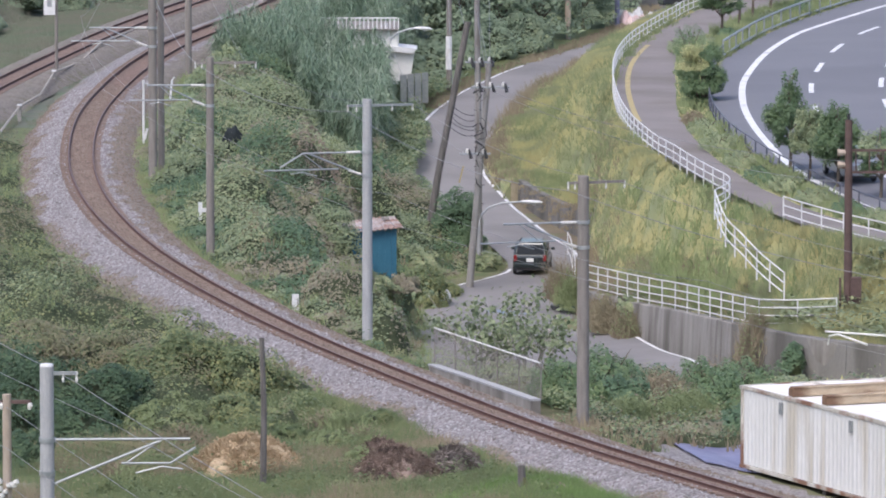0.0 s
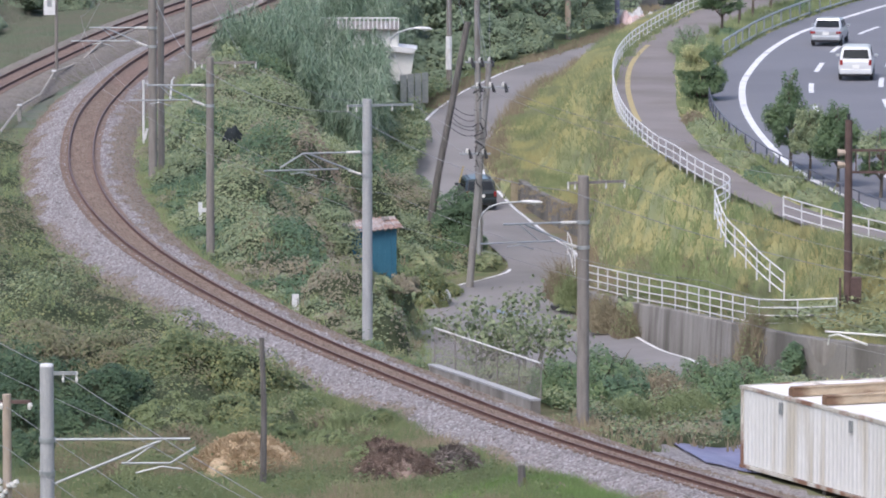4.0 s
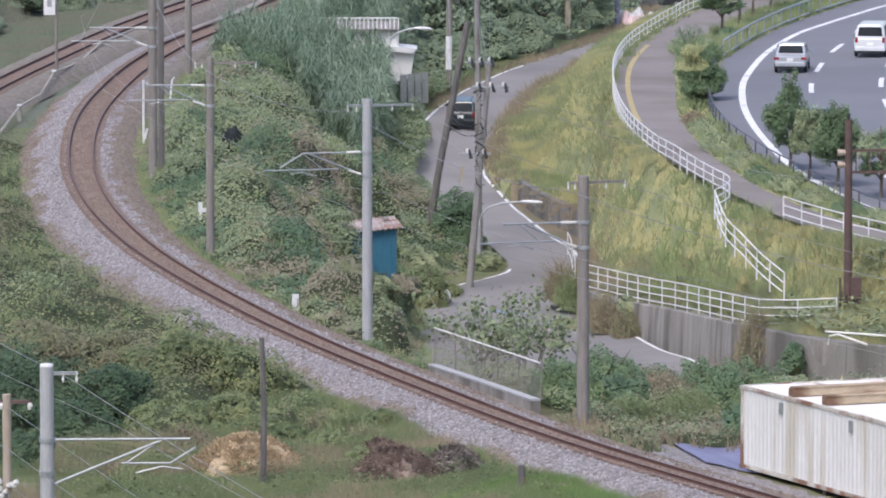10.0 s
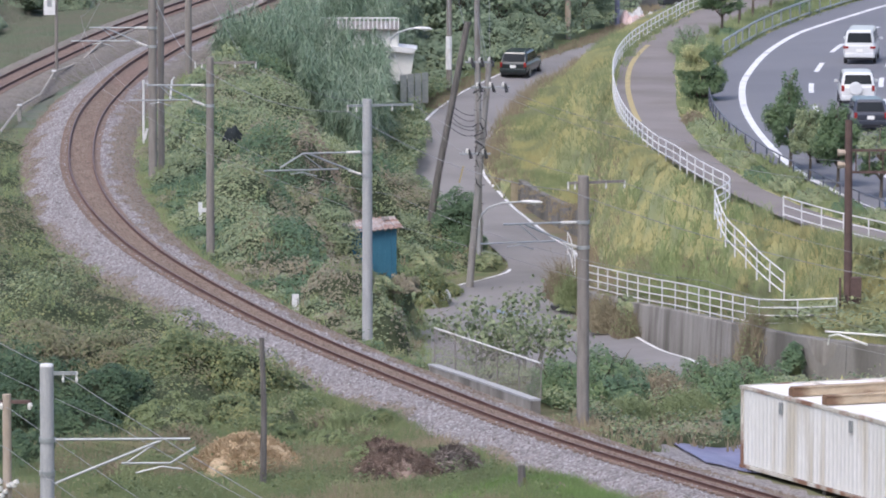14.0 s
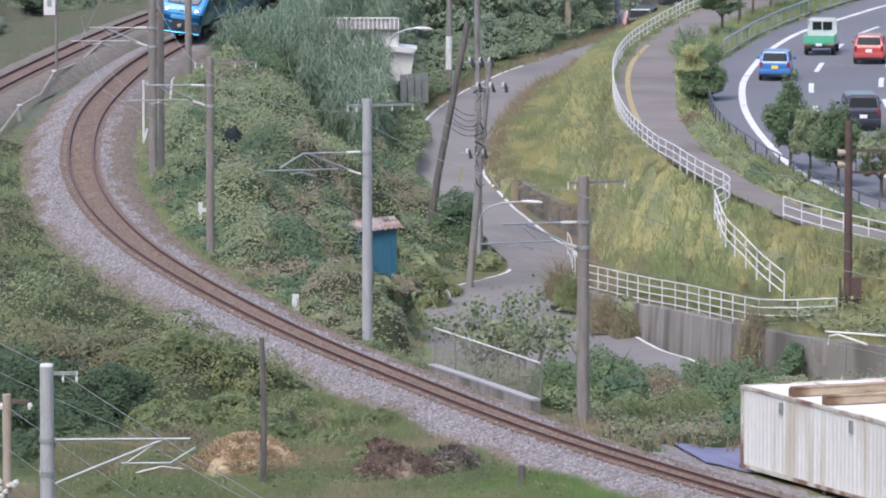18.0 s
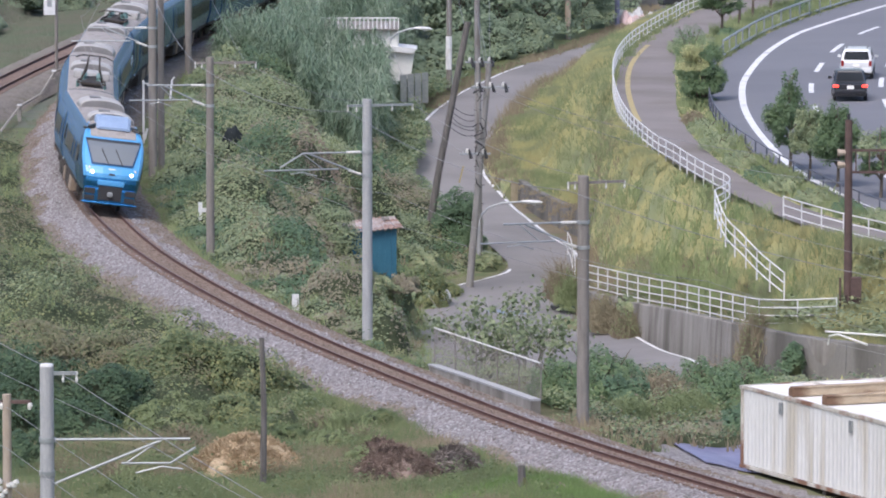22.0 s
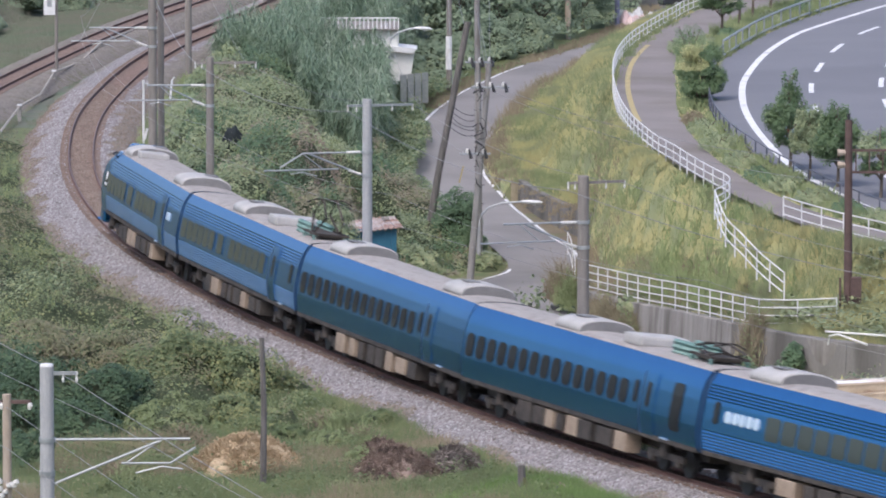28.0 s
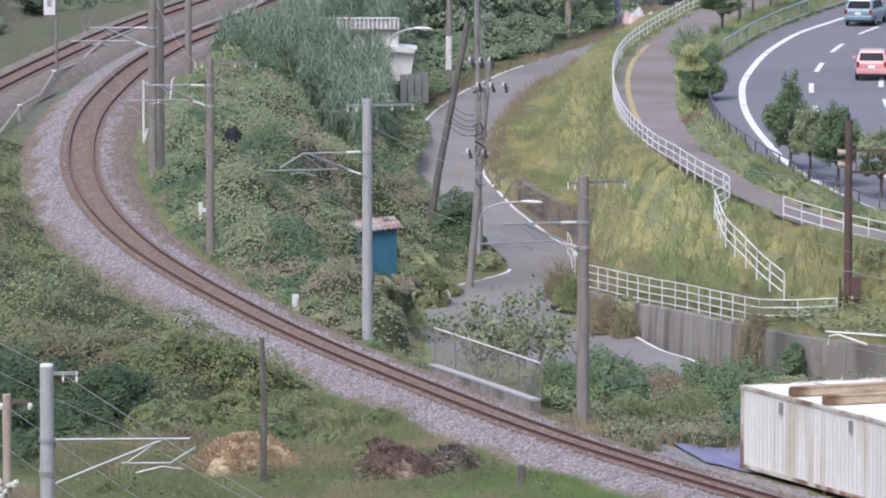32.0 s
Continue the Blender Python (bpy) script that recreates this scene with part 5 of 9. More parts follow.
part("chimney_post", tube([(1.5, -2.8, 2.2), (1.42, -2.8, 3.4)], 0.09, 8), M["white"], ho)
pf = empty("panel_fence", pose(-1.75, 404.5, -3.0), "grey corrugated sheet fence beside the lane", "fence")
for k in range(4):
    part("fence_panel", box((-0.45 + k * 0.4, 0.5 * k - 1, 0.75), (0.42, 0.05, 1.7), Matrix.Rotation(0.6, 4, "Z"), 0.01), M["galv"], pf)

# ---- heaps ----
def heap(name, x, y, z, sx, sy, h, material, label, seed, rough=0.12):
    rng = np.random.default_rng(seed)
    n, k = 30, 13
    v = [(0, 0, h)]
    fcs = []
    for r in range(1, k):
        for a in range(n):
            t = r / (k - 1)
            an = a * math.tau / n
            q = math.cos(t * math.pi / 2) ** 0.8
            b = 1 + 0.10 * math.sin(3 * an + seed) + 0.07 * math.sin(7 * an + 2 * seed)
            v.append((sx * t * b * math.cos(an) + rng.normal(0, rough * 0.3), sy * t * b * math.sin(an) + rng.normal(0, rough * 0.3), h * q + rng.normal(0, rough) * (1 - t * 0.6) - (0.15 if r == k - 1 else 0)))
    tri = [(0, 1 + a, 1 + (a + 1) % n, 0) for a in range(n)]
    me = bmesh.new()
    vs = [me.verts.new(p) for p in v]
    for a in range(n):
        me.faces.new((vs[0], vs[1 + a], vs[1 + (a + 1) % n]))
    for r in range(k - 2):
        for a in range(n):
            me.faces.new((vs[1 + r * n + a], vs[1 + (r + 1) * n + a], vs[1 + (r + 1) * n + (a + 1) % n], vs[1 + r * n + (a + 1) % n]))
    e = empty(name, pose(x, y, z), label, "heap")
    part("heap_body", me, material, e)
    return e


def strands(parent, name, n, sx, sy, h, material, seed, length=0.35, w=0.012):
    """Loose stalks lying on a heap."""
    rng = np.random.default_rng(seed)
    v, fcs = [], []
    for i in range(n):
        t, an = rng.uniform(0, 1) ** 0.6, rng.uniform(0, math.tau)
        p = np.array([sx * t * math.cos(an), sy * t * math.sin(an), h * math.cos(min(1, t) * math.pi / 2) ** 0.8 + rng.uniform(-0.05, 0.12)])
        d = rng.normal(0, 1, 3) * (1, 1, 0.55)
        d = d / np.linalg.norm(d) * length * rng.uniform(0.5, 1.4)
        s = np.cross(d, (0, 1, 0.3))
        s = s / (np.linalg.norm(s) + 1e-6) * w
        k = len(v)
        v += [p - d / 2 - s, p - d / 2 + s, p + d / 2 + s, p + d / 2 - s]
        fcs.append((k, k + 1, k + 2, k + 3))
    return np_mesh(name, v, fcs, material, parent)


hp = heap("straw_heap", -6.35, 233.5, -0.95, 1.95, 2.8, 1.12, M["straw"], "tall heap of dry yellow straw", 2)
strands(hp, "loose_straw", 4200, 1.95, 2.8, 1.10, M["straw"], 1)
for x, y, sx, sy, h, mt, label, sd, n in ((-1.5, 230.4, 1.55, 1.5, 1.1, "dirt", "reddish-brown heap of rotting cuttings with a dark front", 5, 2600), (-2.0, 234.0, 1.05, 1.6, 0.85, "dirt", "reddish heap of cuttings behind another heap", 6, 1600), (0.35, 232.6, 1.1, 1.5, 0.85, "dirt_grey", "low grey-brown heap of rotting cuttings", 8, 1000)):
    hp = heap("compost_heap", x, y, -0.95, sx, sy, h, M[mt], label, sd, 0.08)
    strands(hp, "loose_twig", n, sx, sy, h * 1.02, M[mt], sd + 20, 0.4)

tagged(part("concrete_slab", box((-12.3, 229.4, -1.0), (2.7, 1.8, 0.42), Matrix.Rotation(0.1, 4, "Z"), 0.05), M["concrete"]), "pale concrete slab half sunk in weeds", "slab")

# ---- rubbish place at the lane's far end ----
rng = random.Random(9)
for i in range(16):
    x, y = 10.9 + rng.uniform(0, 2.3), 450.5 + rng.uniform(-2, 3)
    e = heap("rubbish_bag", x, y, float(lay(x, y)), rng.uniform(0.35, 0.65), rng.uniform(0.4, 0.7), rng.uniform(0.45, 0.9), M["bag_pink"] if i % 3 == 0 else M["white"], "pale filled rubbish bag on a pile", 30 + i, 0.04)
yard = empty("yard_wall", pose(14.2, 462, -2.2), "pale wall of a yard behind the lane", "wall", kind="structure")
part("wall_panel", box((0, 0, 1.6), (5.5, 0.2, 3.4), bevel=0.02), M["cowl"], yard)
part("dark_opening", box((2.0, -0.12, 1.4), (1.6, 0.06, 2.4)), M["dark"], yard)
gp = part("gate_post", tube([(10.75, 449, -2.3), (10.75, 449, 1.5)], 0.16, 10), M["tarp"])
tagged(gp, "faded violet gate post", "post")

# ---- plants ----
# dark filling behind the leaves: the shade in their gaps, put into the colour
M["shade"] = surf("leaf_gap_shade", (0.045, 0.058, 0.034), (0.075, 0.086, 0.05), 1.5, 0.95, 0.5, 12, spec=0.05)
M["hollow_shade"] = surf("vine_hollow_shade", (0.012, 0.016, 0.018), (0.022, 0.028, 0.03), 4, 0.95, 0.6, 14)


def leaves(name, pts, size, material, parent=None, tilt=0.7, aspect=1.25, seed=0, outward=None):
    """Many small kite-shaped leaves, one at each point, mostly facing up (or outward)."""
    rng = np.random.default_rng(seed)
    pts = np.asarray(pts, float)
    n = len(pts)
    up = rng.normal(0, tilt, (n, 3)) + (0, -0.25, 1.0)
    if outward is not None:
        up = up * 0.7 + outward * 1.1
    up /= np.linalg.norm(up, axis=1)[:, None]
    a = np.cross(up, rng.normal(0, 1, (n, 3)))
    a /= np.linalg.norm(a, axis=1)[:, None] + 1e-9
    b = np.cross(up, a)
    s = (size * rng.uniform(0.6, 1.35, n))[:, None]
    v = np.stack([pts - a * s * 0.5 * aspect, pts + b * s * 0.42 - a * s * 0.08 - up * s * 0.07, pts + a * s * 0.5 * aspect - up * s * 0.12, pts - b * s * 0.42 - a * s * 0.08 - up * s * 0.07], 1)
    return np_mesh(name, v.reshape(-1, 3), np.arange(4 * n).reshape(-1, 4), material, parent)


def blades(name, pts, height, material, per=6, width=0.022, lean=0.5, spread=0.12, parent=None, seed=0, bent=False):
    """Tufts of grass blades; bent ones droop at the tip."""
    rng = np.random.default_rng(seed)
    pts = np.repeat(np.asarray(pts, float), per, axis=0)
    n = len(pts)
    h = np.repeat(np.broadcast_to(height, n // per), per) * rng.uniform(0.55, 1.2, n)
    pts = pts + np.stack([rng.normal(0, spread, n), rng.normal(0, spread, n), np.zeros(n)], 1)
    an = rng.uniform(0, math.tau, n)
    d = np.stack([np.cos(an), np.sin(an), np.zeros(n)], 1)
    side = np.stack([np.ones(n), 0.3 * rng.normal(0, 1, n), np.zeros(n)], 1)
    side /= np.linalg.norm(side, axis=1)[:, None]
    side *= width * rng.uniform(0.7, 1.5, n)[:, None]
    ln = (lean * rng.uniform(0.3, 1.4, n) * h)[:, None]
    z = np.array([0, 0, 1.0])
    if not bent:
        e = pts + d * ln * 0.8 + z * (h * rng.uniform(0.7, 1.0, n))[:, None]
        v = np.stack([pts - side * 1.5, pts + side * 1.5, e], 1).reshape(-1, 3)
        return np_mesh(name, v, np.arange(3 * n).reshape(-1, 3), material, parent)
    m = pts + d * ln * 0.35 + z * (h * 0.62)[:, None]
    e = pts + d * ln + z * (h * rng.uniform(0.75, 1.0, n))[:, None]
    v = np.stack([pts - side, pts + side, m + side * 0.8, m - side * 0.8, e + side * 0.15, e - side * 0.15], 1).reshape(-1, 3)
    k = np.arange(n)[:, None] * 6
    f = np.concatenate([k + [[0, 1, 2, 3]], k + [[3, 2, 4, 5]]], 0)
    return np_mesh(name, v, f, material, parent)


def spots(n, x0, x1, y0, y1, test, seed):
    rng = np.random.default_rng(seed)
    x, y = rng.uniform(x0, x1, n), rng.uniform(y0, y1, n)
    ok = test(x, y)
    return x[ok], y[ok]


def track_side(y):
    return line_x(NEAR_TRACK, y)


def lane_left(y):
    """The plants' bound on the lane's near side."""
    l = line_x(ROAD_L[ROAD_L[:, 1] < 480], y) - 0.6
    j = np.interp(y, [250, 258, 266, 300, 325, 334.8, 339.5, 344, 346], [-0.2, -0.4, -0.6, -0.9, -1.0, -1.2, -0.6, 1.0, 1.9])
    return np.where(y < 346, j, l)


def bumps(x, y, items):
    h = np.zeros_like(x)
    for bx, by, rx, ry, bh in items:
        q = 1 - ((x - bx) / rx) ** 2 - ((y - by) / ry) ** 2
        h = np.maximum(h, bh * np.sqrt(np.clip(q, 0, 1)))
    return h


def thicket(name, label, mask, box4, high, mats, count, size, seed, skin=True, cat="undergrowth"):
    """A mass of creepers: an inner skin coloured as shade under a crust of leaves."""
    x0, x1, y0, y1 = box4
    root = empty(name, Matrix(), label, cat, kind="stuff")
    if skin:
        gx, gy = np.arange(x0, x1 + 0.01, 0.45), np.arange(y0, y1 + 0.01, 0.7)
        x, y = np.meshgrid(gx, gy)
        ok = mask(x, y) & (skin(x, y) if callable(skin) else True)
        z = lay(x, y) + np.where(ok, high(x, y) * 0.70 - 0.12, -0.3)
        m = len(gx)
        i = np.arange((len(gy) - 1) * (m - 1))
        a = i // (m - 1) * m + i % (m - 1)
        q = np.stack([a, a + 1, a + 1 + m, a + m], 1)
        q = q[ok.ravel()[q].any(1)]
        np_mesh("shade_fill", np.stack([x, y, z], -1).reshape(-1, 3), q, M["shade"], root, smooth=True)
    for k, (mat, share_of, tst) in enumerate(mats):
        x, y = spots(int(count * share_of), x0, x1, y0, y1, lambda u, v: mask(u, v) & tst(u, v), seed + k)
        # crests are thickly leaved; in hollows leaves thin out and bare the shade-coloured skin
        h = high(x, y)
        rng = np.random.default_rng(seed + 50 + k)
        crest = h - 0.25 * (high(x, y - 0.7) + high(x, y + 0.7) + high(x - 0.6, y) + high(x + 0.6, y))
        keep = rng.uniform(0, 1, len(x)) < np.clip(0.72 + 1.3 * crest, 0.10, 1)
        x, y, h = x[keep], y[keep], h[keep]
        z = lay(x, y) + h * (1 - 0.42 * rng.uniform(0, 1, len(x)) ** 1.6) + rng.normal(0, 0.05, len(x)) + np.where(rng.uniform(0, 1, len(x)) < 0.12, rng.uniform(0, 0.45, len(x)) * (wave(x, y, 5.0, seed) > 0.2), 0)
        e = 0.15
        out = np.stack([h - high(x + e, y), h - high(x, y + e), np.full(len(x), e)], 1)
        out /= np.linalg.norm(out, axis=1)[:, None]
        leaves("leafage", np.stack([x, y, z], 1), size, mat, root, seed=seed + 90 + k, outward=out)
    return root


class Mounds:
    """Overlapping bushy mounds over a stretch of ground: their height and which one lies on top."""

    def __init__(self, x0, x1, y0, y1, n, seed, rmax=1.7, hmax=1.3):
        rng = np.random.default_rng(seed)
        self.x0, self.y0, self.d = x0, y0, 0.12
        gx, gy = np.meshgrid(np.arange(x0, x1, self.d), np.arange(y0, y1, self.d))
        self.h, self.k = np.zeros(gx.shape), np.zeros(gx.shape)
        for i in range(n):
            cx, cy, r = rng.uniform(x0, x1), rng.uniform(y0, y1), rng.uniform(0.45, 1.0) ** 1.5 * rmax
            ry, hh = r * rng.uniform(1.0, 1.8), hmax * (0.35 + 0.65 * r / rmax) * rng.uniform(0.6, 1.15)
            a, b = slice(max(0, int((cy - ry - y0) / self.d)), max(0, int((cy + ry - y0) / self.d))), slice(max(0, int((cx - r - x0) / self.d)), max(0, int((cx + r - x0) / self.d)))
            q = 1 - ((gx[a, b] - cx) / r) ** 2 - ((gy[a, b] - cy) / ry) ** 2
            z = hh * np.sqrt(np.clip(q, 0, 1))
            over = z > self.h[a, b]
            self.h[a, b] = np.where(over, z, self.h[a, b])
            self.k[a, b] = np.where(over, rng.uniform(0, 1), self.k[a, b])

    def at(self, grid, x, y):
        i = np.clip(((np.asarray(y) - self.y0) / self.d).astype(int), 0, grid.shape[0] - 1)
        j = np.clip(((np.asarray(x) - self.x0) / self.d).astype(int), 0, grid.shape[1] - 1)
        return grid[i, j]

    def high(self, x, y):
        return self.at(self.h, x, y)

    def kind(self, x, y):
        return self.at(self.k, x, y)


def always(x, y):
    return np.ones(np.shape(x), bool)


# creepers on the slope between track and lane
def slope_mask(x, y):
    return (x > track_side(y) + 2.9 + 0.35 * wave(x, y, 0.8, 8)) & (x < lane_left(y)) & (y > 250 + 3 * wave(x, y, 0.5, 4)) & (y < 392) & (np.hypot((x + 3.05), (y - 316.5) * 0.8) > 1.75)


SLOPE_BUMPS = [(-8.5, 322, 2.6, 7, 2.0), (-7.0, 340, 3.0, 9, 2.4), (-10.5, 352, 3.0, 9, 2.2), (-5.5, 358, 3.0, 8, 2.4), (-9, 372, 3.0, 7, 2.0), (-6.6, 301, 2.2, 6, 1.4), (-4.2, 330, 1.6, 7, 1.8), (-12, 388, 2.2, 8, 1.6), (-3.4, 375, 1.8, 7, 1.5), (-5.0, 311, 1.3, 4, 2.3)]


SM, FM = Mounds(-16, 4, 246, 404, 460, 31, 1.9, 1.5), Mounds(-24, 5, 220, 352, 460, 32, 1.9, 1.35)


def slope_high(x, y):
    edge = np.clip((x - track_side(y) - 2.6) / 2.5, 0.12, 1) * np.clip((lane_left(y) - x) / np.where(y > 352, 0.7, 1.6), np.where(y > 352, 0.35, 0.08), 1)
    return edge * np.maximum.reduce([0.55 + 0.35 * wave(x, y, 0.75, 21) + 0.36 * wave(x, y, 2.2, 22), 0.25 + bumps(x, y, SLOPE_BUMPS) + 0.25 * wave(x, y, 1.4, 23) + 0.22 * wave(x, y, 3.6, 24), 0.3 + SM.high(x, y) + 0.5 * bumps(x, y, SLOPE_BUMPS)])


dead = lambda x, y: bumps(x, y, [(-5.0, 341, 2.3, 9, 1.0)]) + 0.35 * wave(x, y, 0.9, 36) > 0.55
dry = lambda x, y: (0.6 * wave(x, y, 0.33, 31) > 0.55) | (SM.kind(x, y) > 0.80)
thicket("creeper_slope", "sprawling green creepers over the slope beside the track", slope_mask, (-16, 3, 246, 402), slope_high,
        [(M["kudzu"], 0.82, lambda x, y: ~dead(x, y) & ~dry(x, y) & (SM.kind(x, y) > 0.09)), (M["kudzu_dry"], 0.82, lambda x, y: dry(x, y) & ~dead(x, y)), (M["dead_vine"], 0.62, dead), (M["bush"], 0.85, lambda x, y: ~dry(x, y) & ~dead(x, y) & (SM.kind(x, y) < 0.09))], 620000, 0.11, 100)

def at_ground(x, y, dz=0.0):
    return np.stack([x, y, lay(x, y) + dz], 1)


def sprigs(name, label, n, box4, mask, high, material, seed):
    x, y = spots(n, *box4, mask, seed)
    pts = at_ground(x, y)
    pts[:, 2] += high(x, y) * 0.8
    return tagged(blades(name, pts, 0.42, material, 6, 0.013, 0.6, 0.15, seed=seed, bent=True), label, "weeds", kind="stuff")


# a solid dark shape: the depth of the hollow is only near-black colour, painted shade
gap = empty("vine_hollow", pose(-9.9, 343.0, float(lay(-9.9, 343.0)) + 1.25), "solid dark shape for the shade in a creeper hollow", "undergrowth")
hole = bmesh.new()
bmesh.ops.create_icosphere(hole, subdivisions=3, radius=1.0)
for v in hole.verts:
    v.co = Vector((v.co.x * (0.56 - 0.18 * v.co.z), v.co.y * 0.4, v.co.z * 0.66 + 0.08 * math.sin(v.co.x * 7)))
part("shade_fill", hole, M["hollow_shade"], gap)
sprigs("slope_weeds", "tall weeds rising out of the creepers", 3600, (-16, 3, 252, 392), lambda x, y: slope_mask(x, y) & (wave(x, y, 1.1, 33) > 0.15), slope_high, M["grass_green"], 140)
sprigs("slope_weeds", "pale dry stalks among the creepers", 1500, (-9, 3, 262, 350), lambda x, y: slope_mask(x, y) & (wave(x, y, 1.3, 34) > 0.3), slope_high, M["grass_dry"], 141)


# field on the outer side of the bend
def field_mask(x, y):
    return (x < track_side(y) - np.interp(y, [240, 300], [2.75, 2.25]) + 0.45 * wave(x, y, 0.7, 9)) & (x > -0.0612 * y - 1.2) & (y > 221)


FIELD_BUMPS = [(-10.0, 253, 3.4, 5, 1.2), (-14.2, 256, 3.0, 7, 1.4), (-9.7, 241.5, 1.9, 4, 0.7), (-17, 268, 3, 10, 1.5), (-6.2, 243.5, 1.8, 4, 0.8), (-18.5, 290, 3, 9, 1.3), (-16, 281, 2.6, 8, 1.2)]


open_field = lambda x, y: (bumps(x, y, FIELD_BUMPS) < 0.6) & (y < 246)


def field_high(x, y):
    edge = np.clip((track_side(y) - 2.3 - x) / 2.4, 0.06, 1)
    return edge * np.maximum.reduce([0.36 + 0.25 * wave(x, y, 0.8, 41) + 0.22 * wave(x, y, 2.4, 42), 0.8 * bumps(x, y, FIELD_BUMPS) + 0.28 * wave(x, y, 1.8, 43) + 0.24 * wave(x, y, 3.8, 44), 0.15 + FM.high(x, y) * np.where(open_field(x, y), 0.5, 1.15) + 0.62 * bumps(x, y, FIELD_BUMPS)])


sprigs('field_weeds', 'weeds rising out of the creepers on the field', 2600, (-24, 4, 246, 345), lambda x, y: field_mask(x, y) & (wave(x, y, 1.1, 35) > 0.2), field_high, M['grass_green'], 142)
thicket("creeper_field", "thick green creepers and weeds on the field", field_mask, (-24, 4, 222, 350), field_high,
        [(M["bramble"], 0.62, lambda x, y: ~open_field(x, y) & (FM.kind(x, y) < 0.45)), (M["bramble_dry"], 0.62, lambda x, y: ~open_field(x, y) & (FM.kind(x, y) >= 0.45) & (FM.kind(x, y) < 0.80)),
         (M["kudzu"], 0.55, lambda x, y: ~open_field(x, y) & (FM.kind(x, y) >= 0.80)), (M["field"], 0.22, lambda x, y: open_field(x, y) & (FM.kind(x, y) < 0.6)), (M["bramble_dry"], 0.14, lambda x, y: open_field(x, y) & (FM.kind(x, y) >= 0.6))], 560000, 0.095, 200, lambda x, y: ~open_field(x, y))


def sow(mask, material):
    """Gives the faces of the ground inside a stretch a sward of their own."""
    me = GROUND.data
    me.materials.append(material)
    n = len(me.polygons)
    c, k = np.empty(n * 3), np.empty(n, np.int32)
    me.polygons.foreach_get("center", c)
    me.polygons.foreach_get("material_index", k)
    c = c.reshape(-1, 3)
    k[mask(c[:, 0], c[:, 1])] = len(me.materials) - 1
    me.polygons.foreach_set("material_index", k)


def jitter(x, y):
    """A grainy spread from 0 to 1, to let two growths mingle."""
    return np.modf(np.abs(np.sin(x * 127.1 + y * 311.7)) * 43758.5)[0]


def grass(name, label, n, box4, mask, height, material, per=6, width=0.022, seed=0, lean=0.5, spread=0.12):
    x, y = spots(n, *box4, mask, seed)
    h = height(x, y) if callable(height) else height
    ob = blades(name, at_ground(x, y, -0.04), h, material, per, width, lean, spread, seed=seed + 1)
    return tagged(ob, label, "grass", kind="stuff")


sow(lambda x, y: (x < track_side(y) - 2.2) & (x > -30) & (y > 200) & (y < 360), M["field"])
sow(lambda x, y: (x < track_side(y) - 2.2) & (x > -60) & (y >= 360) & (y < 520), M["rough"])
sow(lambda x, y: (x > track_side(y) + 2.2) & (x < line_x(ROAD_L, y)) & (y > 395) & (y < 505), M["grass_green"])
grass("field_grass", "mixed green weeds and grass on the near field", 48000, (-16, 5, 221, 250), lambda x, y: field_mask(x, y) & (bumps(x, y, FIELD_BUMPS) < 0.9), lambda x, y: 0.48 + 0.22 * wave(x, y, 0.9, 61), M["field"], 6, 0.011, 301)
grass("field_grass", "yellowing seeding grass on the near field", 9000, (-14, 2, 221, 240), lambda x, y: field_mask(x, y) & (wave(x, y, 0.6, 64) > 0.0), lambda x, y: 0.62 + 0.2 * wave(x, y, 0.9, 65), M["grass_dry"], 6, 0.008, 303, 0.5, 0.2)
grass("lush_grass", "patch of bright lush grass beside the compost", 3800, (-2.5, 6, 221, 231.5), lambda x, y: field_mask(x, y) & (wave(x, y, 0.4, 62) + 0.5 * (x - 1.2) > -0.1) & (y < 229 + 1.3 * wave(x, y, 0.8, 5)), 0.58, M["grass_lush"], 14, 0.007, 311)
grass("verge_grass", "short mossy grass at the edge of the ballast", 64000, (-22, 9, 219, 400), lambda x, y: (np.abs(x - track_side(y) + np.interp(y, [240, 300], [2.75, 2.3]) + 0.4 * wave(x, y, 0.7, 9) + 0.5 * (jitter(x, y) - 0.5)) < 0.7), 0.2, M["rough"], 5, 0.009, 321)
grass("verge_grass", "weeds along the inner edge of the ballast", 34000, (-16, 9, 236, 400), lambda x, y: (np.abs(x - track_side(y) - 3.0) < 0.6) & (np.abs(y - 252.3) > 7.5), 0.4, M["grass_green"], 6, 0.009, 331)
grass("rough_grass", "dull rough grass between the two tracks", 16000, (-30, -12, 330, 440), lambda x, y: (x < track_side(y) - 3.7) & (np.abs(x - line_x(TRACK_B, y)) > 2.7) & (x > -0.0625 * y - 1), 0.3, M["rough"], 7, 0.011, 341)
grass("rough_grass", "grey-green rough grass beyond the branch track", 12000, (-34, -14, 395, 470), lambda x, y: (x < line_x(TRACK_B, y) - 2.6), 0.35, M["rough"], 8, 0.013, 351)
x, y = spots(26, -3.9, -3.0, 241.8, 242.8, always, 5)
tagged(blades("pampas_tuft", at_ground(x, y), 0.75, M["grass_green"], 12, 0.02, 0.7, 0.2, seed=7, bent=True), "tuft of tall arching grass in the field", "grass", kind="stuff")


# grass bank beside the lane, up to the footway
def bank_mask(x, y):
    r = np.where(y > 349, np.maximum(line_x(ROAD_R[4:], y) + 0.5, np.where((y > 353) & (y < 373.5), line_x(WALL_K, y) + 0.5, -99)), np.interp(y, [296, 300.5, 309.5, 315.7, 326, 349], [13.6, 12.7, 10.7, 9.1, 7.1, 7.4]))
    return (x > r) & (x < line_x(FOOT_L, y) - 0.35) & (y > 299) & (y < 462)


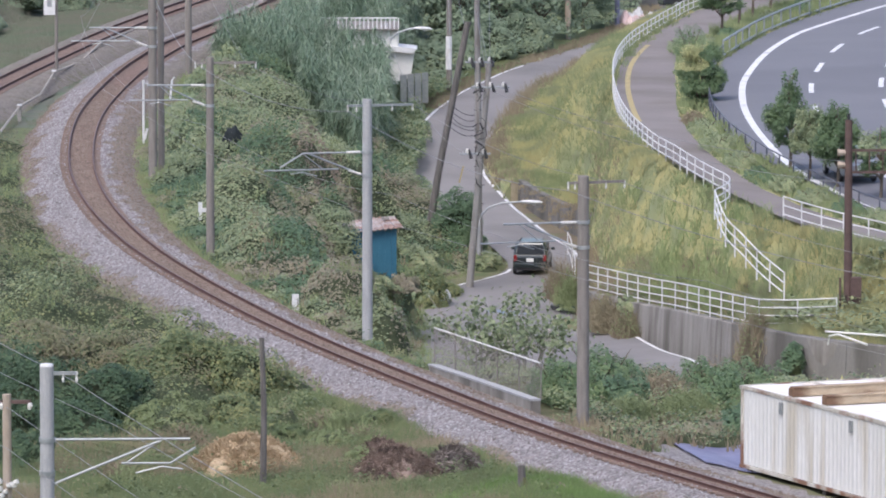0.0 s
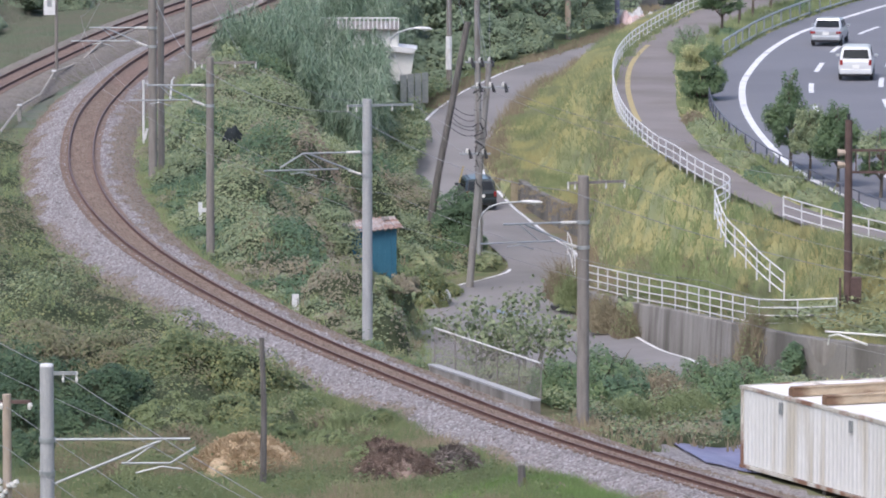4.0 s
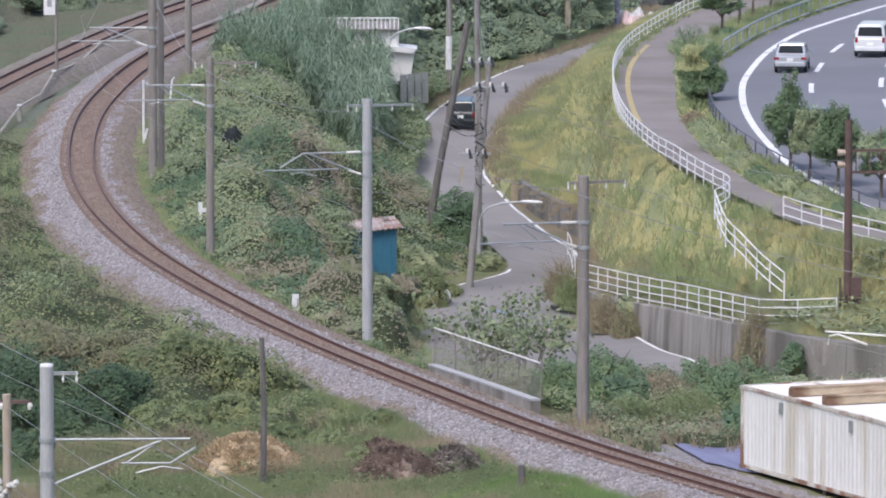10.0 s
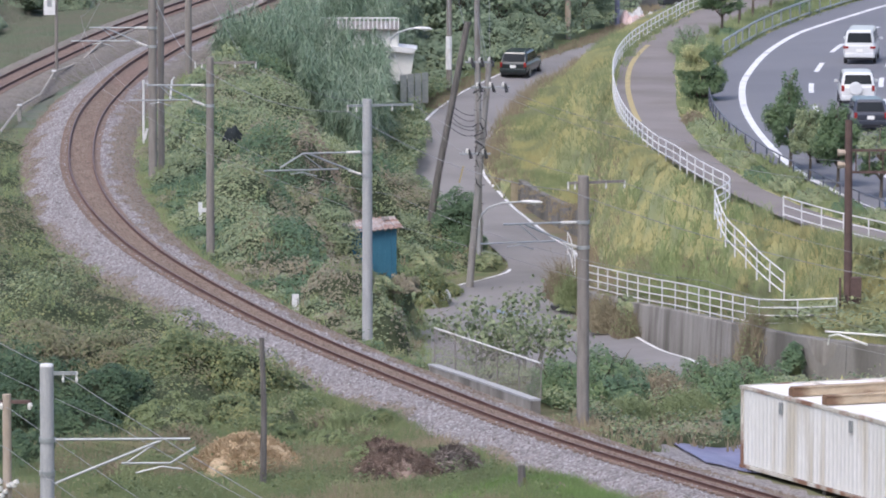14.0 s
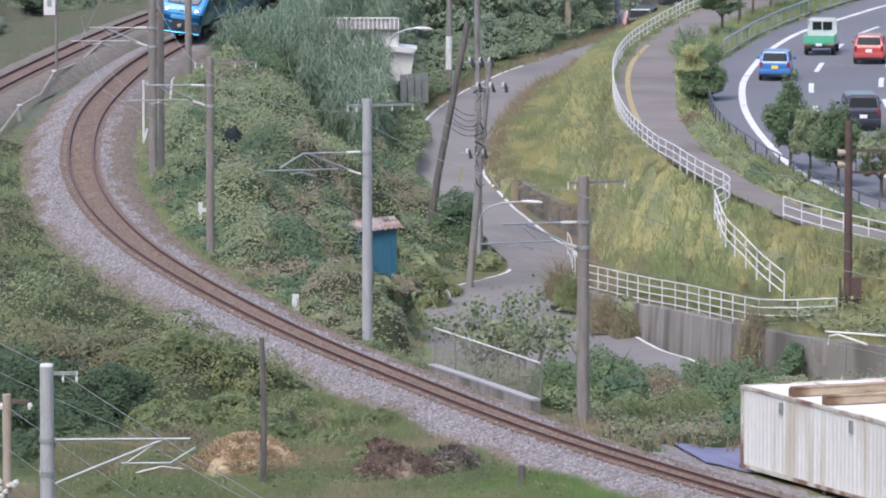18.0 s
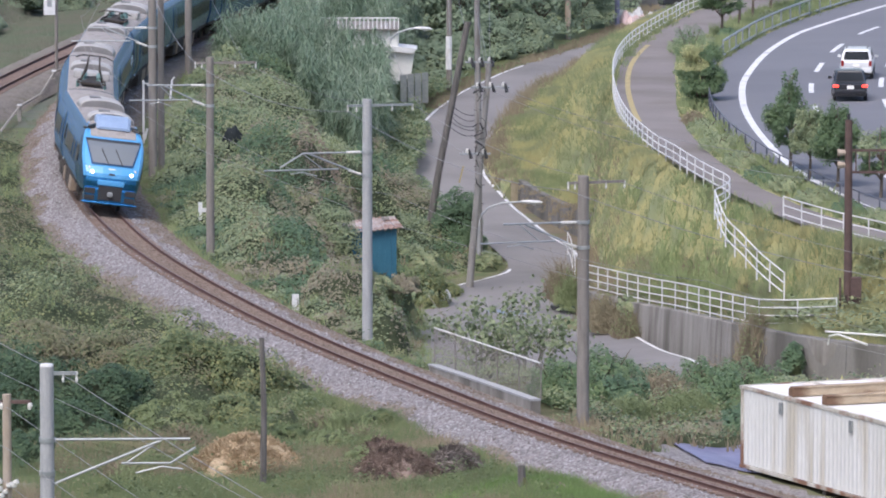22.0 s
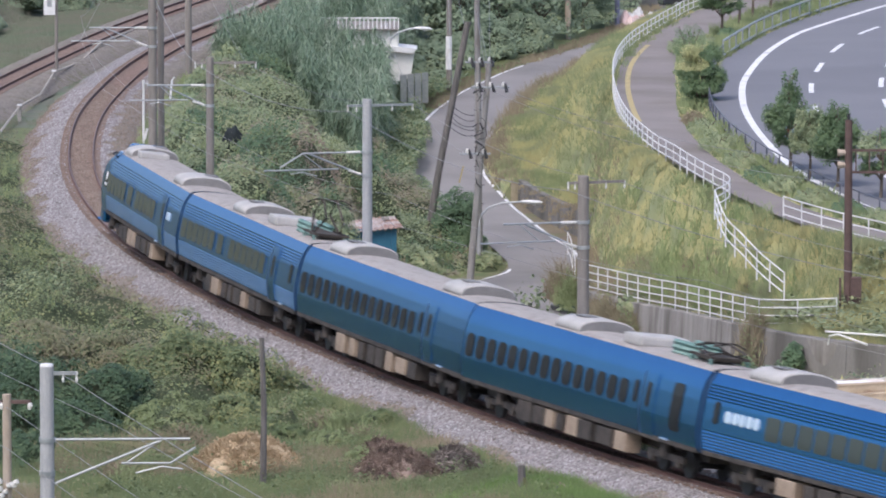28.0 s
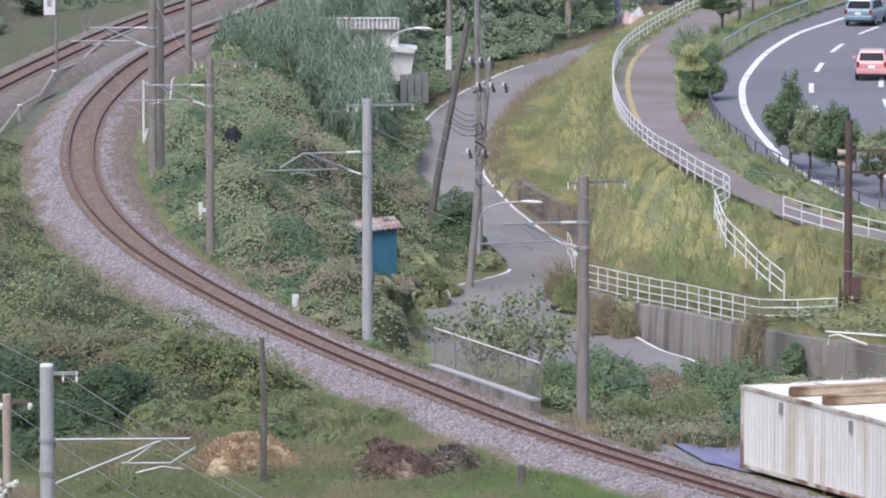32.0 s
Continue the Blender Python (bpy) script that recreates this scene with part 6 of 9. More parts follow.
BANK_X, BANK_Y = np.arange(1, 26.01, 0.5), np.arange(296, 464.1, 0.8)
BANK_Z = lay(*np.meshgrid(BANK_X, BANK_Y))


def bank_slope(x, y):
    """Height of the bank, read between the knots of a grid."""
    u, v = np.clip((x - 1) / 0.5, 0, len(BANK_X) - 1.001), np.clip((y - 296) / 0.8, 0, len(BANK_Y) - 1.001)
    i, j = u.astype(int), v.astype(int)
    u, v = u - i, v - j
    return (BANK_Z[j, i] * (1 - u) + BANK_Z[j, i + 1] * u) * (1 - v) + (BANK_Z[j + 1, i] * (1 - u) + BANK_Z[j + 1, i + 1] * u) * v


def drift(x, y, scale, seed):
    """Noise that runs aslant over the bank, by its height as well as its plan."""
    z = bank_slope(x, y)
    return wave(x - 1.1 * z, 0.35 * y + 2.2 * z, scale, seed)


rough_bank = lambda x, y: (0.7 * drift(x, y, 0.5, 71) + 1.1 * (jitter(x, y) - 0.5) + 0.6 * np.clip((-0.9 - bank_slope(x, y)) / 1.6, 0, 1) * (y < 352) > 0.40) | ((x < np.where(y > 349, line_x(ROAD_R[4:], y) + 1.6, 8.3)) & (jitter(x, y) > 0.25)) | ((y < 322) & (jitter(x, y) > 0.45))
bank_edge = lambda x, y: x - np.where(y > 349, line_x(ROAD_R[4:], y), np.interp(y, [300, 309.5, 315.7, 326, 349], [12.4, 10.4, 8.8, 6.8, 6.8]))
sow(lambda x, y: (x > track_side(y) + 1.8) & (x < track_side(y) + 4.6) & (y > 205) & (y < 243), M["ballast"])
sow(lambda x, y: (x > line_x(ROAD_R[4:], y)) & (x < line_x(WALL_K, y) + 0.4) & (y > 349) & (y < 376), M["grass_dry"])
sow(lambda x, y: (bank_edge(x, y) > 0) & ~((y > 349) & (y < 376) & (x < line_x(WALL_K, y) + 0.4)) & (x < line_x(FOOT_L, y) + 0.5) & (y > 283) & (y < 462) & (x > 2) | (x > line_x(FOOT_L, y)) & (x < line_x(EDGE, y)) & (y > 290) & (y < 462), M["grass"])
grass("bank_grass", "yellow-green fine grass on the bank", 210000, (2, 24, 318, 460), lambda x, y: bank_mask(x, y) & ~rough_bank(x, y), lambda x, y: (0.28 + 0.10 * wave(x, y, 0.8, 72)) * np.clip(bank_edge(x, y) / 1.5, 0.35, 1), M["grass"], 5, 0.009, 401, 0.8)
grass("bank_weeds", "tall rough green weeds on the bank", 120000, (2, 24, 300, 460), lambda x, y: bank_mask(x, y) & rough_bank(x, y), lambda x, y: (0.42 + 0.22 * wave(x, y, 0.7, 73)) * np.where(y > 400, np.clip(bank_edge(x, y) / 2.0, 0.3, 1), 1), M["grass_green"], 5, 0.009, 411, 0.6, 0.18)
grass("bank_weeds", "bluish green clumps of coarse grass", 26000, (6, 16, 300, 400), lambda x, y: bank_mask(x, y) & (drift(x, y, 0.6, 171) > 0.5), lambda x, y: 0.5 + 0.2 * wave(x, y, 0.9, 73), M["grass_green"], 6, 0.009, 415, 0.7, 0.2)
grass("dry_weeds", "dry reddish weeds scattered over the bank", 40000, (2, 24, 300, 460), lambda x, y: bank_mask(x, y) & ((drift(x, y, 0.6, 74) > 0.3) & rough_bank(x, y) | (bank_edge(x, y) < 1.3) & (jitter(y, x) > 0.4)), lambda x, y: 0.5 * np.where(y > 400, 0.6, 1), M["grass_dry"], 6, 0.008, 421, 0.5, 0.18)


grass("wall_foot_weeds", "dry brown weeds at the foot of the bank", 5200, (6, 10, 322, 352), lambda x, y: (x > 6.5) & (bank_slope(x, y) < -4.3) & (y < 349), lambda x, y: 0.36 + 0.14 * wave(x, y, 1.2, 83), M["grass_dry"], 7, 0.012, 427)
x, y = spots(8000, 8, 15, 299, 348, lambda u, v: bank_mask(u, v) & ((drift(u, v, 0.75, 171) + 0.25 * drift(u, v, 2.0, 172) > 0.5) | (bumps(u, v, [(11.6, 311, 1.0, 6, 1.0), (10.2, 318, 0.7, 5, 0.8)]) > 0.45)), 428)
tagged(blades("grass_tussock", at_ground(x, y, -0.05), 0.62 + 0.2 * wave(x, y, 1.1, 173), M["tuft"], 8, 0.010, 0.9, 0.22, seed=429, bent=True), "fresh green drooping tussocks on the bank", "grass", kind="stuff")
grass("wall_foot_weeds", "low dry brown weeds before the mossy wall", 2400, (2, 10, 349, 376), lambda x, y: (x > line_x(ROAD_R[4:], y) + 0.25) & (x < line_x(WALL_K, y) - 0.1), lambda x, y: 0.17 + 0.08 * wave(x, y, 1.2, 83), M["grass_dry"], 6, 0.016, 425)


def lower_mask(x, y):
    return (x > np.interp(y, [283, 290.6, 293.3, 297.3, 300, 303], [24.4, 18.3, 15.7, 13.4, 12.6, 12.3])) & (x < np.where(y > 301, line_x(FOOT_L, y) - 0.3, line_x(FOOT_L, y) - 0.3)) & (y > 283) & (y < 309)


grass("slope_grass", "grass and weeds on the slope below the footway", 18000, (11.5, 26, 284, 310), lower_mask, lambda x, y: 0.45 + 0.22 * wave(x, y, 1.0, 75), M["grass"], 9, 0.008, 431)
grass("slope_weeds", "green weeds on the slope below the footway", 5000, (11.5, 26, 284, 310), lambda x, y: lower_mask(x, y) & (wave(x, y, 0.9, 76) > 0), 0.65, M["grass_green"], 9, 0.009, 441, 0.5, 0.18)
thicket("ground_ivy", "low leafy creepers above the retaining wall", lambda x, y: lower_mask(x, y) & (y < 299.5) & (x > 13.6), (13, 26, 283, 300), lambda x, y: 0.55 + 0.25 * wave(x, y, 1.2, 77), [(M["kudzu"], 1, always)], 16000, 0.16, 500, False)


# strip of shrubs between footway and highway
def strip_mask(x, y):
    return (x > line_x(FOOT_R, y) + 0.15) & (x < line_x(GUARD, y) + 0.1) & (y > 296) & (y < 440)


grass("strip_grass", "rough grass strip beside the highway", 16000, (10, 27, 300, 440), strip_mask, lambda x, y: 0.45 + 0.2 * wave(x, y, 0.8, 78), M["grass_green"], 7, 0.024, 451)
grass("strip_grass", "yellowing grass beside the highway", 4000, (10, 27, 300, 440), lambda x, y: strip_mask(x, y) & (wave(x, y, 0.6, 79) > 0.1), 0.42, M["grass"], 8, 0.009, 461)


def weed_clump(x, y, rx, ry, h, material, label, seed, n=260, z=None):
    """A stand of tall weeds: upright stalks and drooping blades."""
    rng = np.random.default_rng(seed)
    c = empty("weed_clump", pose(0, 0, 0), label, "weeds")
    a, r = rng.uniform(0, math.tau, n), np.sqrt(rng.uniform(0, 1, n))
    px, py = x + np.cos(a) * r * rx, y + np.sin(a) * r * ry
    pts = at_ground(px, py, -0.05)
    if z is not None:
        pts[:, 2] = z
    hh = h * (1.1 - 0.85 * r ** 2) * rng.uniform(0.45, 1.1, n)
    bl = blades("blade", pts, hh, material, 5, 0.011, 0.5, 0.14, c, seed, True)
    up = np.repeat(pts, 5, axis=0) + np.stack([rng.normal(0, 0.12, 5 * n), rng.normal(0, 0.12, 5 * n), np.repeat(hh, 5) * rng.uniform(0.3, 1.0, 5 * n)], 1)
    lf = leaves("leaf", up, 0.07, M["grass_green"] if material is M["grass_dry"] and seed % 2 else material, c, 0.9, 1.6, seed + 1)
    tagged(lf, kind="stuff"), tagged(bl, kind="stuff")
    return c


def shrub(x, y, rx, ry, h, material, label, seed, n=900, size=0.13, z=None, name="shrub", stems=5):
    """A bush: stems from the base and a crown of small leaves with an uneven outline."""
    if material in (M["grass_dry"], M["grass_green"]):
        return weed_clump(x, y, rx, ry, h * 1.05, material, label, seed, max(120, n // 5))
    z = float(lay(x, y)) if z is None else z
    rng = np.random.default_rng(seed)
    s = empty(name, pose(x, y, z), label, "bush", "")
    bm = bmesh.new()
    for i in range(stems):
        a = rng.uniform(0, math.tau)
        bm_tube(bm, [(0, 0, -0.1), (rx * 0.3 * math.cos(a), ry * 0.3 * math.sin(a), h * 0.4), (rx * 0.65 * math.cos(a), ry * 0.65 * math.sin(a), h * 0.8)], [0.035, 0.025, 0.01], 5)
    part("stem", bm, M["bark"], s)
    d = rng.normal(0, 1, (n, 3))
    d /= np.linalg.norm(d, axis=1)[:, None]
    d[:, 2] = np.abs(d[:, 2]) * 1.0 - 0.15
    lump = 1 + 0.16 * np.sin(d[:, 0] * 5 + seed) * np.sin(d[:, 2] * 6 + seed) + 0.12 * np.sin(d[:, 0] * 11 + d[:, 2] * 9 + seed * 2)
    r = lump * (0.55 + 0.45 * rng.uniform(0, 1, n) ** 0.4)
    pts = np.stack([d[:, 0] * rx * r, d[:, 1] * ry * r, h * 0.18 + d[:, 2] * h * 0.80 * r], 1)
    leaves("crown", pts, size, material, s, tilt=0.5, seed=seed, outward=d)
    return s


def bush_mass(x, y, rx, ry, h, material, label, seed, n=9000, size=0.085, clumps=60, z=None):
    """A wide bush: a closed core coloured as inner shade under many overlapping clumps of small leaves."""
    rng = np.random.default_rng(seed)
    b = empty("bush", pose(x, y, float(lay(x, y)) if z is None else z), label, "bush")
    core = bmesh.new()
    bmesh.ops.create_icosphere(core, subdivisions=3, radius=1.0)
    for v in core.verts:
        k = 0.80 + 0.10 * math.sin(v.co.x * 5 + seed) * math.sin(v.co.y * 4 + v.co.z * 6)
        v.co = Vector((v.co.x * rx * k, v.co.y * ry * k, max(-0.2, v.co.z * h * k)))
    part("shade_fill", core, M["shade"], b, smooth=True)
    d = rng.normal(0, 1, (clumps, 3))
    d[:, 1] -= 0.5
    d /= np.linalg.norm(d, axis=1)[:, None]
    d[:, 2] = np.abs(d[:, 2])
    r = rng.uniform(0.72, 1.0, clumps)
    c = d * np.array([rx, ry, h]) * r[:, None]
    rad = rng.uniform(0.16, 0.32, clumps) * (rx + h) / 2
    k = rng.choice(clumps, n, p=rad ** 2 / (rad ** 2).sum())
    q = rng.normal(0, 1, (n, 3)) + d[k] * 0.9 + (0, 0, 0.3)
    q /= np.linalg.norm(q, axis=1)[:, None]
    pts = c[k] + q * (rad[k] * rng.uniform(0.55, 1.0, n) ** 0.5)[:, None]
    pts[:, 2] = np.abs(pts[:, 2])
    leaves("crown", pts, size, material, b, tilt=0.45, seed=seed, outward=q)
    return b


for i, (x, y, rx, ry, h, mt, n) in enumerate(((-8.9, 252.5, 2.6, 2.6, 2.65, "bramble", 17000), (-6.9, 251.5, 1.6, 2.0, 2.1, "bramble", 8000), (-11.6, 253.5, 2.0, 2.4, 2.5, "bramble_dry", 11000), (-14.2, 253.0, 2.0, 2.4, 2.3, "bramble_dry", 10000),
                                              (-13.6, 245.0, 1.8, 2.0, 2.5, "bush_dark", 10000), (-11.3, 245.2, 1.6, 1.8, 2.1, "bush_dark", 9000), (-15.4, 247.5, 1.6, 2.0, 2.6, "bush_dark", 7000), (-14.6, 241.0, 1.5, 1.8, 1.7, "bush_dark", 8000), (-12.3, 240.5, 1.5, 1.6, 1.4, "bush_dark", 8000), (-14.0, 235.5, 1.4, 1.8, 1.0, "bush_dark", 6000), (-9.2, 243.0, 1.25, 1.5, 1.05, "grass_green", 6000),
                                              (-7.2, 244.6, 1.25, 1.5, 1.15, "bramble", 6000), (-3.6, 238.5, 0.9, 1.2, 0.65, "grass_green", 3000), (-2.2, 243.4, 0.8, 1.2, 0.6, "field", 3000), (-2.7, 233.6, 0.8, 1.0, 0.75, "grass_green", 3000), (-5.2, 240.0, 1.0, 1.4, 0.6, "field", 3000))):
    bush_mass(x, y, rx, ry, h, M[mt], {"bramble": "sprawling bramble bush with olive green leaves", "bramble_dry": "greyish olive bramble bush going over", "bush_dark": "dense evergreen bush, leaves darkened for the shade of the hollow"}.get(mt, "low rounded green weed mound"), 560 + i, n, 0.085 if mt.startswith("b") else 0.07)

rw = random.Random(44)
for i in range(22):
    x, y = rw.uniform(-13.5, -2.5), rw.uniform(226, 243)
    if x > -0.0612 * y + 1.5:
        weed_clump(x, y, rw.uniform(0.4, 0.9), rw.uniform(0.5, 1.2), rw.uniform(0.5, 0.95), M[rw.choice(["grass_dry", "field", "field", "grass_green"])], "tall mixed weeds standing in the field", 1000 + i, 110)

for i, (x, y, rx, ry, h, mt) in enumerate(((12.3, 341, 0.8, 3.0, 0.9, "kudzu"), (12.6, 333, 0.9, 2.8, 1.1, "kudzu"), (13.4, 327.5, 0.8, 2.2, 0.9, "kudzu"), (14.1, 322, 0.8, 2.2, 1.0, "bush"), (15.0, 317.8, 0.8, 1.8, 0.9, "kudzu"),
                                        (16.0, 313.8, 0.8, 1.6, 0.9, "kudzu"), (17.4, 310.6, 0.8, 1.6, 0.9, "bush"), (18.6, 308, 0.9, 1.6, 1.0, "kudzu"), (13.1, 386, 0.95, 2.5, 2.6, "tree"), (12.7, 390, 0.7, 2, 1.1, "kudzu"),
                                        (14.2, 394, 0.6, 2, 0.9, "kudzu"), (15.6, 400, 0.5, 2, 0.9, "bush"), (18.6, 413, 0.7, 3, 0.9, "kudzu"), (20.8, 421, 0.7, 3, 1.0, "bush"), (12.0, 347, 0.5, 2.5, 0.7, "grass_dry"))):
    shrub(x, y, rx, ry, h * 0.8, M[mt], "rounded leafy shrub between footway and highway", 600 + i, 2800, 0.065)


def tree(x, y, h, spread, trunk_h, tiers, material, label, seed, n=2600, size=0.15, tip=None, z=None):
    """Tapered trunk, limbs that reach to each tier, crown of small leaves in tiers (height, radius, thickness)."""
    rng = np.random.default_rng(seed)
    z = float(lay(x, y)) if z is None else z
    t = empty("tree", pose(x, y, z), label, "tree", "trees")
    part("trunk", tube([(0, 0, -0.2), (0.05, 0, trunk_h), (-0.05, 0.03, h * 0.75), (0, 0, h * 0.96)], [0.085 * spread, 0.07 * spread, 0.04 * spread, 0.012], 9), M["bark"], t)
    vol = sum(r * r * k for _, r, k in tiers)
    pts, outs = [], []
    for th, r, k in tiers:
        m = max(3, int(5 + r * 3))
        for i in range(m):
            a = i * math.tau / m + rng.uniform(-0.4, 0.4)
            rr = r * rng.uniform(0.55, 0.95)
            tipp = Vector((rr * math.cos(a), rr * math.sin(a), th + rng.uniform(-0.35, 0.35) * k))
            part("limb", tube([(0, 0, max(trunk_h * 0.8, th - 0.7 * r)), tipp * 0.55 + Vector((0, 0, 0.45 * (th - 0.3 * r))), tipp], [0.032 * spread, 0.02 * spread, 0.008], 5), M["bark"], t)
            cn = int(n * r * r * k / vol / m)
            d = rng.normal(0, 1, (cn, 3))
            d /= np.linalg.norm(d, axis=1)[:, None]
            q = rng.uniform(0, 1, (cn, 1)) ** 0.45
            c = np.array(tipp) * (1, 1, 1) + d * q * np.array([r * 0.50, r * 0.50, k * 0.55])
            pts.append(c), outs.append(d)
    pts, outs = np.vstack(pts), np.vstack(outs)
    if tip is not None:
        yel = (pts[:, 0] + 0.25 * np.sin(pts[:, 2] * 7) < 0.05 * spread) & (pts[:, 2] > h * 0.60)
        leaves("yellow_leafage", pts[yel], size, tip, t, 0.5, seed=seed + 1, outward=outs[yel])
        pts, outs = pts[~yel], outs[~yel]
    leaves("crown", pts, size, material, t, 0.5, seed=seed, outward=outs)
    return t


tree(15.5, 324.0, 4.4, 1.0, 1.3, [(4.05, 0.34, 0.7), (3.45, 0.48, 0.9), (2.95, 0.72, 0.9), (2.45, 0.95, 1.0), (1.95, 0.95, 0.9), (1.5, 0.7, 0.6)], M["tree"], "young street tree with a knob-like top and tiered crown", 700, 11000, 0.085)
tree(16.2, 320.8, 3.2, 0.8, 1.0, [(2.75, 0.5, 0.9), (2.2, 0.75, 1.0), (1.6, 0.7, 0.8)], M["kudzu"], "young street tree with a pale yellowish green crown", 701, 7500, 0.085)
tree(17.3, 318.3, 4.0, 0.9, 1.3, [(3.5, 0.55, 0.9), (2.9, 0.85, 1.1), (2.3, 0.95, 1.1), (1.7, 0.7, 0.7)], M["tree"], "young street tree with a broad dark crown", 702, 10000, 0.085)
tree(19.0, 315.0, 3.6, 1.0, 1.0, [(2.6, 1.0, 0.9), (1.7, 0.9, 0.6)], M["tree"], "young street tree with dense foliage", 703, 6000, 0.095, M["kudzu"])
tree(12.75, 357.3, 3.5, 1.1, 0.4, [(2.85, 0.8, 0.8), (2.0, 1.05, 0.9), (1.1, 1.05, 0.8), (0.5, 0.85, 0.5)], M["tree"], "dense rounded street tree with a yellowing top", 704, 19000, 0.08, M["tree_yellow"])
for i, (x, y, h, r) in enumerate(((15.4, 402, 3.6, 1.1), (16.7, 410, 3.9, 0.9), (17.7, 416, 4.2, 1.0), (19.0, 422, 4.4, 0.9), (20.6, 429, 4.6, 1.1))):
    tree(x, y, h, 1.0, 1.3, [(h - 1.0, r, 1.0), (h - 1.9, r * 0.9, 0.6)], M["tree"], "far street tree beside the footway", 720 + i, 4500, 0.11)


# giant reeds before the house
def reeds():
    root = empty("reed_bed", Matrix(), "dense stand of tall blue-green giant reeds", "reeds", kind="stuff")
    rng = np.random.default_rng(77)
    x, y = spots(5200, -14, -1.0, 374, 428, lambda u, v: (u > line_x(NEAR_TRACK, v) + 3.4) & (u < np.interp(v, [374, 385, 395, 402, 415, 428], [-5, -3.0, -3.0, -3.2, -2.4, -1.5])) & (v < np.interp(u, [-13, -8, -5], [404, 412, 428])) & (v > 400 - 22 * np.clip((u + 11) / 7, 0, 1) + 2 * wave(u, v, 1.0, 5)) & ~((np.abs(u + 4.4) < 2.9) & (np.abs(v - 408.0) < 4.2)), 78)
    z = lay(x, y)
    h = np.interp(x, [-13, -10, -8, -6, -3.6, -2.4, -1.5], [1.6, 2.2, 2.8, 3.6, 4.1, 3.2, 2.0]) + rng.normal(0, 0.4, len(x)) + 0.4 * wave(x, y, 0.7, 80)
    per = 20
    n = len(x) * per
    f = rng.uniform(0.25, 1.0, n)
    bx, by = np.repeat(x, per), np.repeat(y, per)
    hh = np.repeat(h, per)
    base = np.stack([bx, by, np.repeat(z, per) + hh * f], 1)
    a = rng.uniform(0, math.tau, n)
    d = np.stack([np.cos(a), np.sin(a), np.zeros(n)], 1)
    ln = rng.uniform(0.6, 1.25, n)[:, None]
    side = np.stack([-np.sin(a), np.cos(a), rng.normal(0, 0.5, n)], 1) * (0.027 * rng.uniform(0.6, 1.4, n))[:, None]
    up = np.array([0, 0, 1.0])
    p1 = base + d * ln * 0.3 + up * ln * 0.5
    p2 = base + d * ln * 0.75 + up * ln * rng.uniform(-0.25, 0.5, (n, 1))
    v = np.stack([base - side * 0.6, base + side * 0.6, p1 + side, p1 - side, p2 + side * 0.3, p2 - side * 0.3], 1).reshape(-1, 3)
    k = np.arange(n)[:, None] * 6
    np_mesh("reed_blade", v, np.concatenate([k + [[0, 1, 2, 3]], k + [[3, 2, 4, 5]]], 0), M["reed"], root)
    w = 0.014
    m = len(x)
    dx = rng.normal(0, 0.25, m)
    v = np.stack([np.stack([x - w, y, z - 0.1], 1), np.stack([x + w, y, z - 0.1], 1), np.stack([x + w * 0.6 + dx, y, z + h], 1), np.stack([x - w * 0.6 + dx, y, z + h], 1)], 1).reshape(-1, 3)
    np_mesh("reed_stalk", v, np.arange(4 * m).reshape(-1, 4), M["reed"], root)


reeds()

# far trees along the lane
for i, (x, y, h, r) in enumerate(((1.0, 432, 6.0, 1.8), (3.4, 437, 6.8, 2.0), (6.0, 442, 7.0, 2.0), (-1.6, 432, 5.5, 1.8), (8.6, 449, 6.5, 1.8), (4.6, 446, 7.5, 2.2), (-4.5, 436, 5.5, 2.0), (-7.5, 440, 5.0, 1.8), (11, 462, 6, 2))):
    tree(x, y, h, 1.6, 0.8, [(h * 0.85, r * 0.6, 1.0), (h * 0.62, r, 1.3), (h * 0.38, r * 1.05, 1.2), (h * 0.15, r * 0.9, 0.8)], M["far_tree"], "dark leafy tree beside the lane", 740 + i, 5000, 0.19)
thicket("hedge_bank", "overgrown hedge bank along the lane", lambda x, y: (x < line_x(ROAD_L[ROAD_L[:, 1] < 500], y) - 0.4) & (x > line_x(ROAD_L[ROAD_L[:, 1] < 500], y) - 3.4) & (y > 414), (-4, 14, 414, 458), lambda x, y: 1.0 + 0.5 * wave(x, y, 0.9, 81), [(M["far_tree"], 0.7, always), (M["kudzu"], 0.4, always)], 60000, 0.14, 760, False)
grass("verge_weeds", "brown and green weeds along the far lane", 9000, (-2, 16, 408, 462), lambda x, y: (np.abs(x - line_x(ROAD_L[ROAD_L[:, 1] < 500], y) + 0.45) < 0.6), 0.35, M["grass_dry"], 6, 0.016, 765)
grass("verge_weeds", "tall reddish weeds where the bank meets the lane", 9000, (1, 12, 378, 432), lambda x, y: (bank_edge(x, y) > 0.1) & (bank_edge(x, y) < 1.1), lambda x, y: 0.62 + 0.2 * wave(x, y, 1.5, 88), M["grass_dry"], 6, 0.011, 766, 0.5, 0.2)
grass("verge_weeds", "rough weeds growing through the footway railing", 7000, (8, 22, 350, 440), lambda x, y: (np.abs(x - line_x(FOOT_L, y) + 0.25) < 0.5) & (wave(x, y, 0.8, 89) > -0.1), lambda x, y: np.interp(y, [350, 385], [0.35, 0.75]), M["grass_green"], 6, 0.011, 767, 0.5, 0.2)

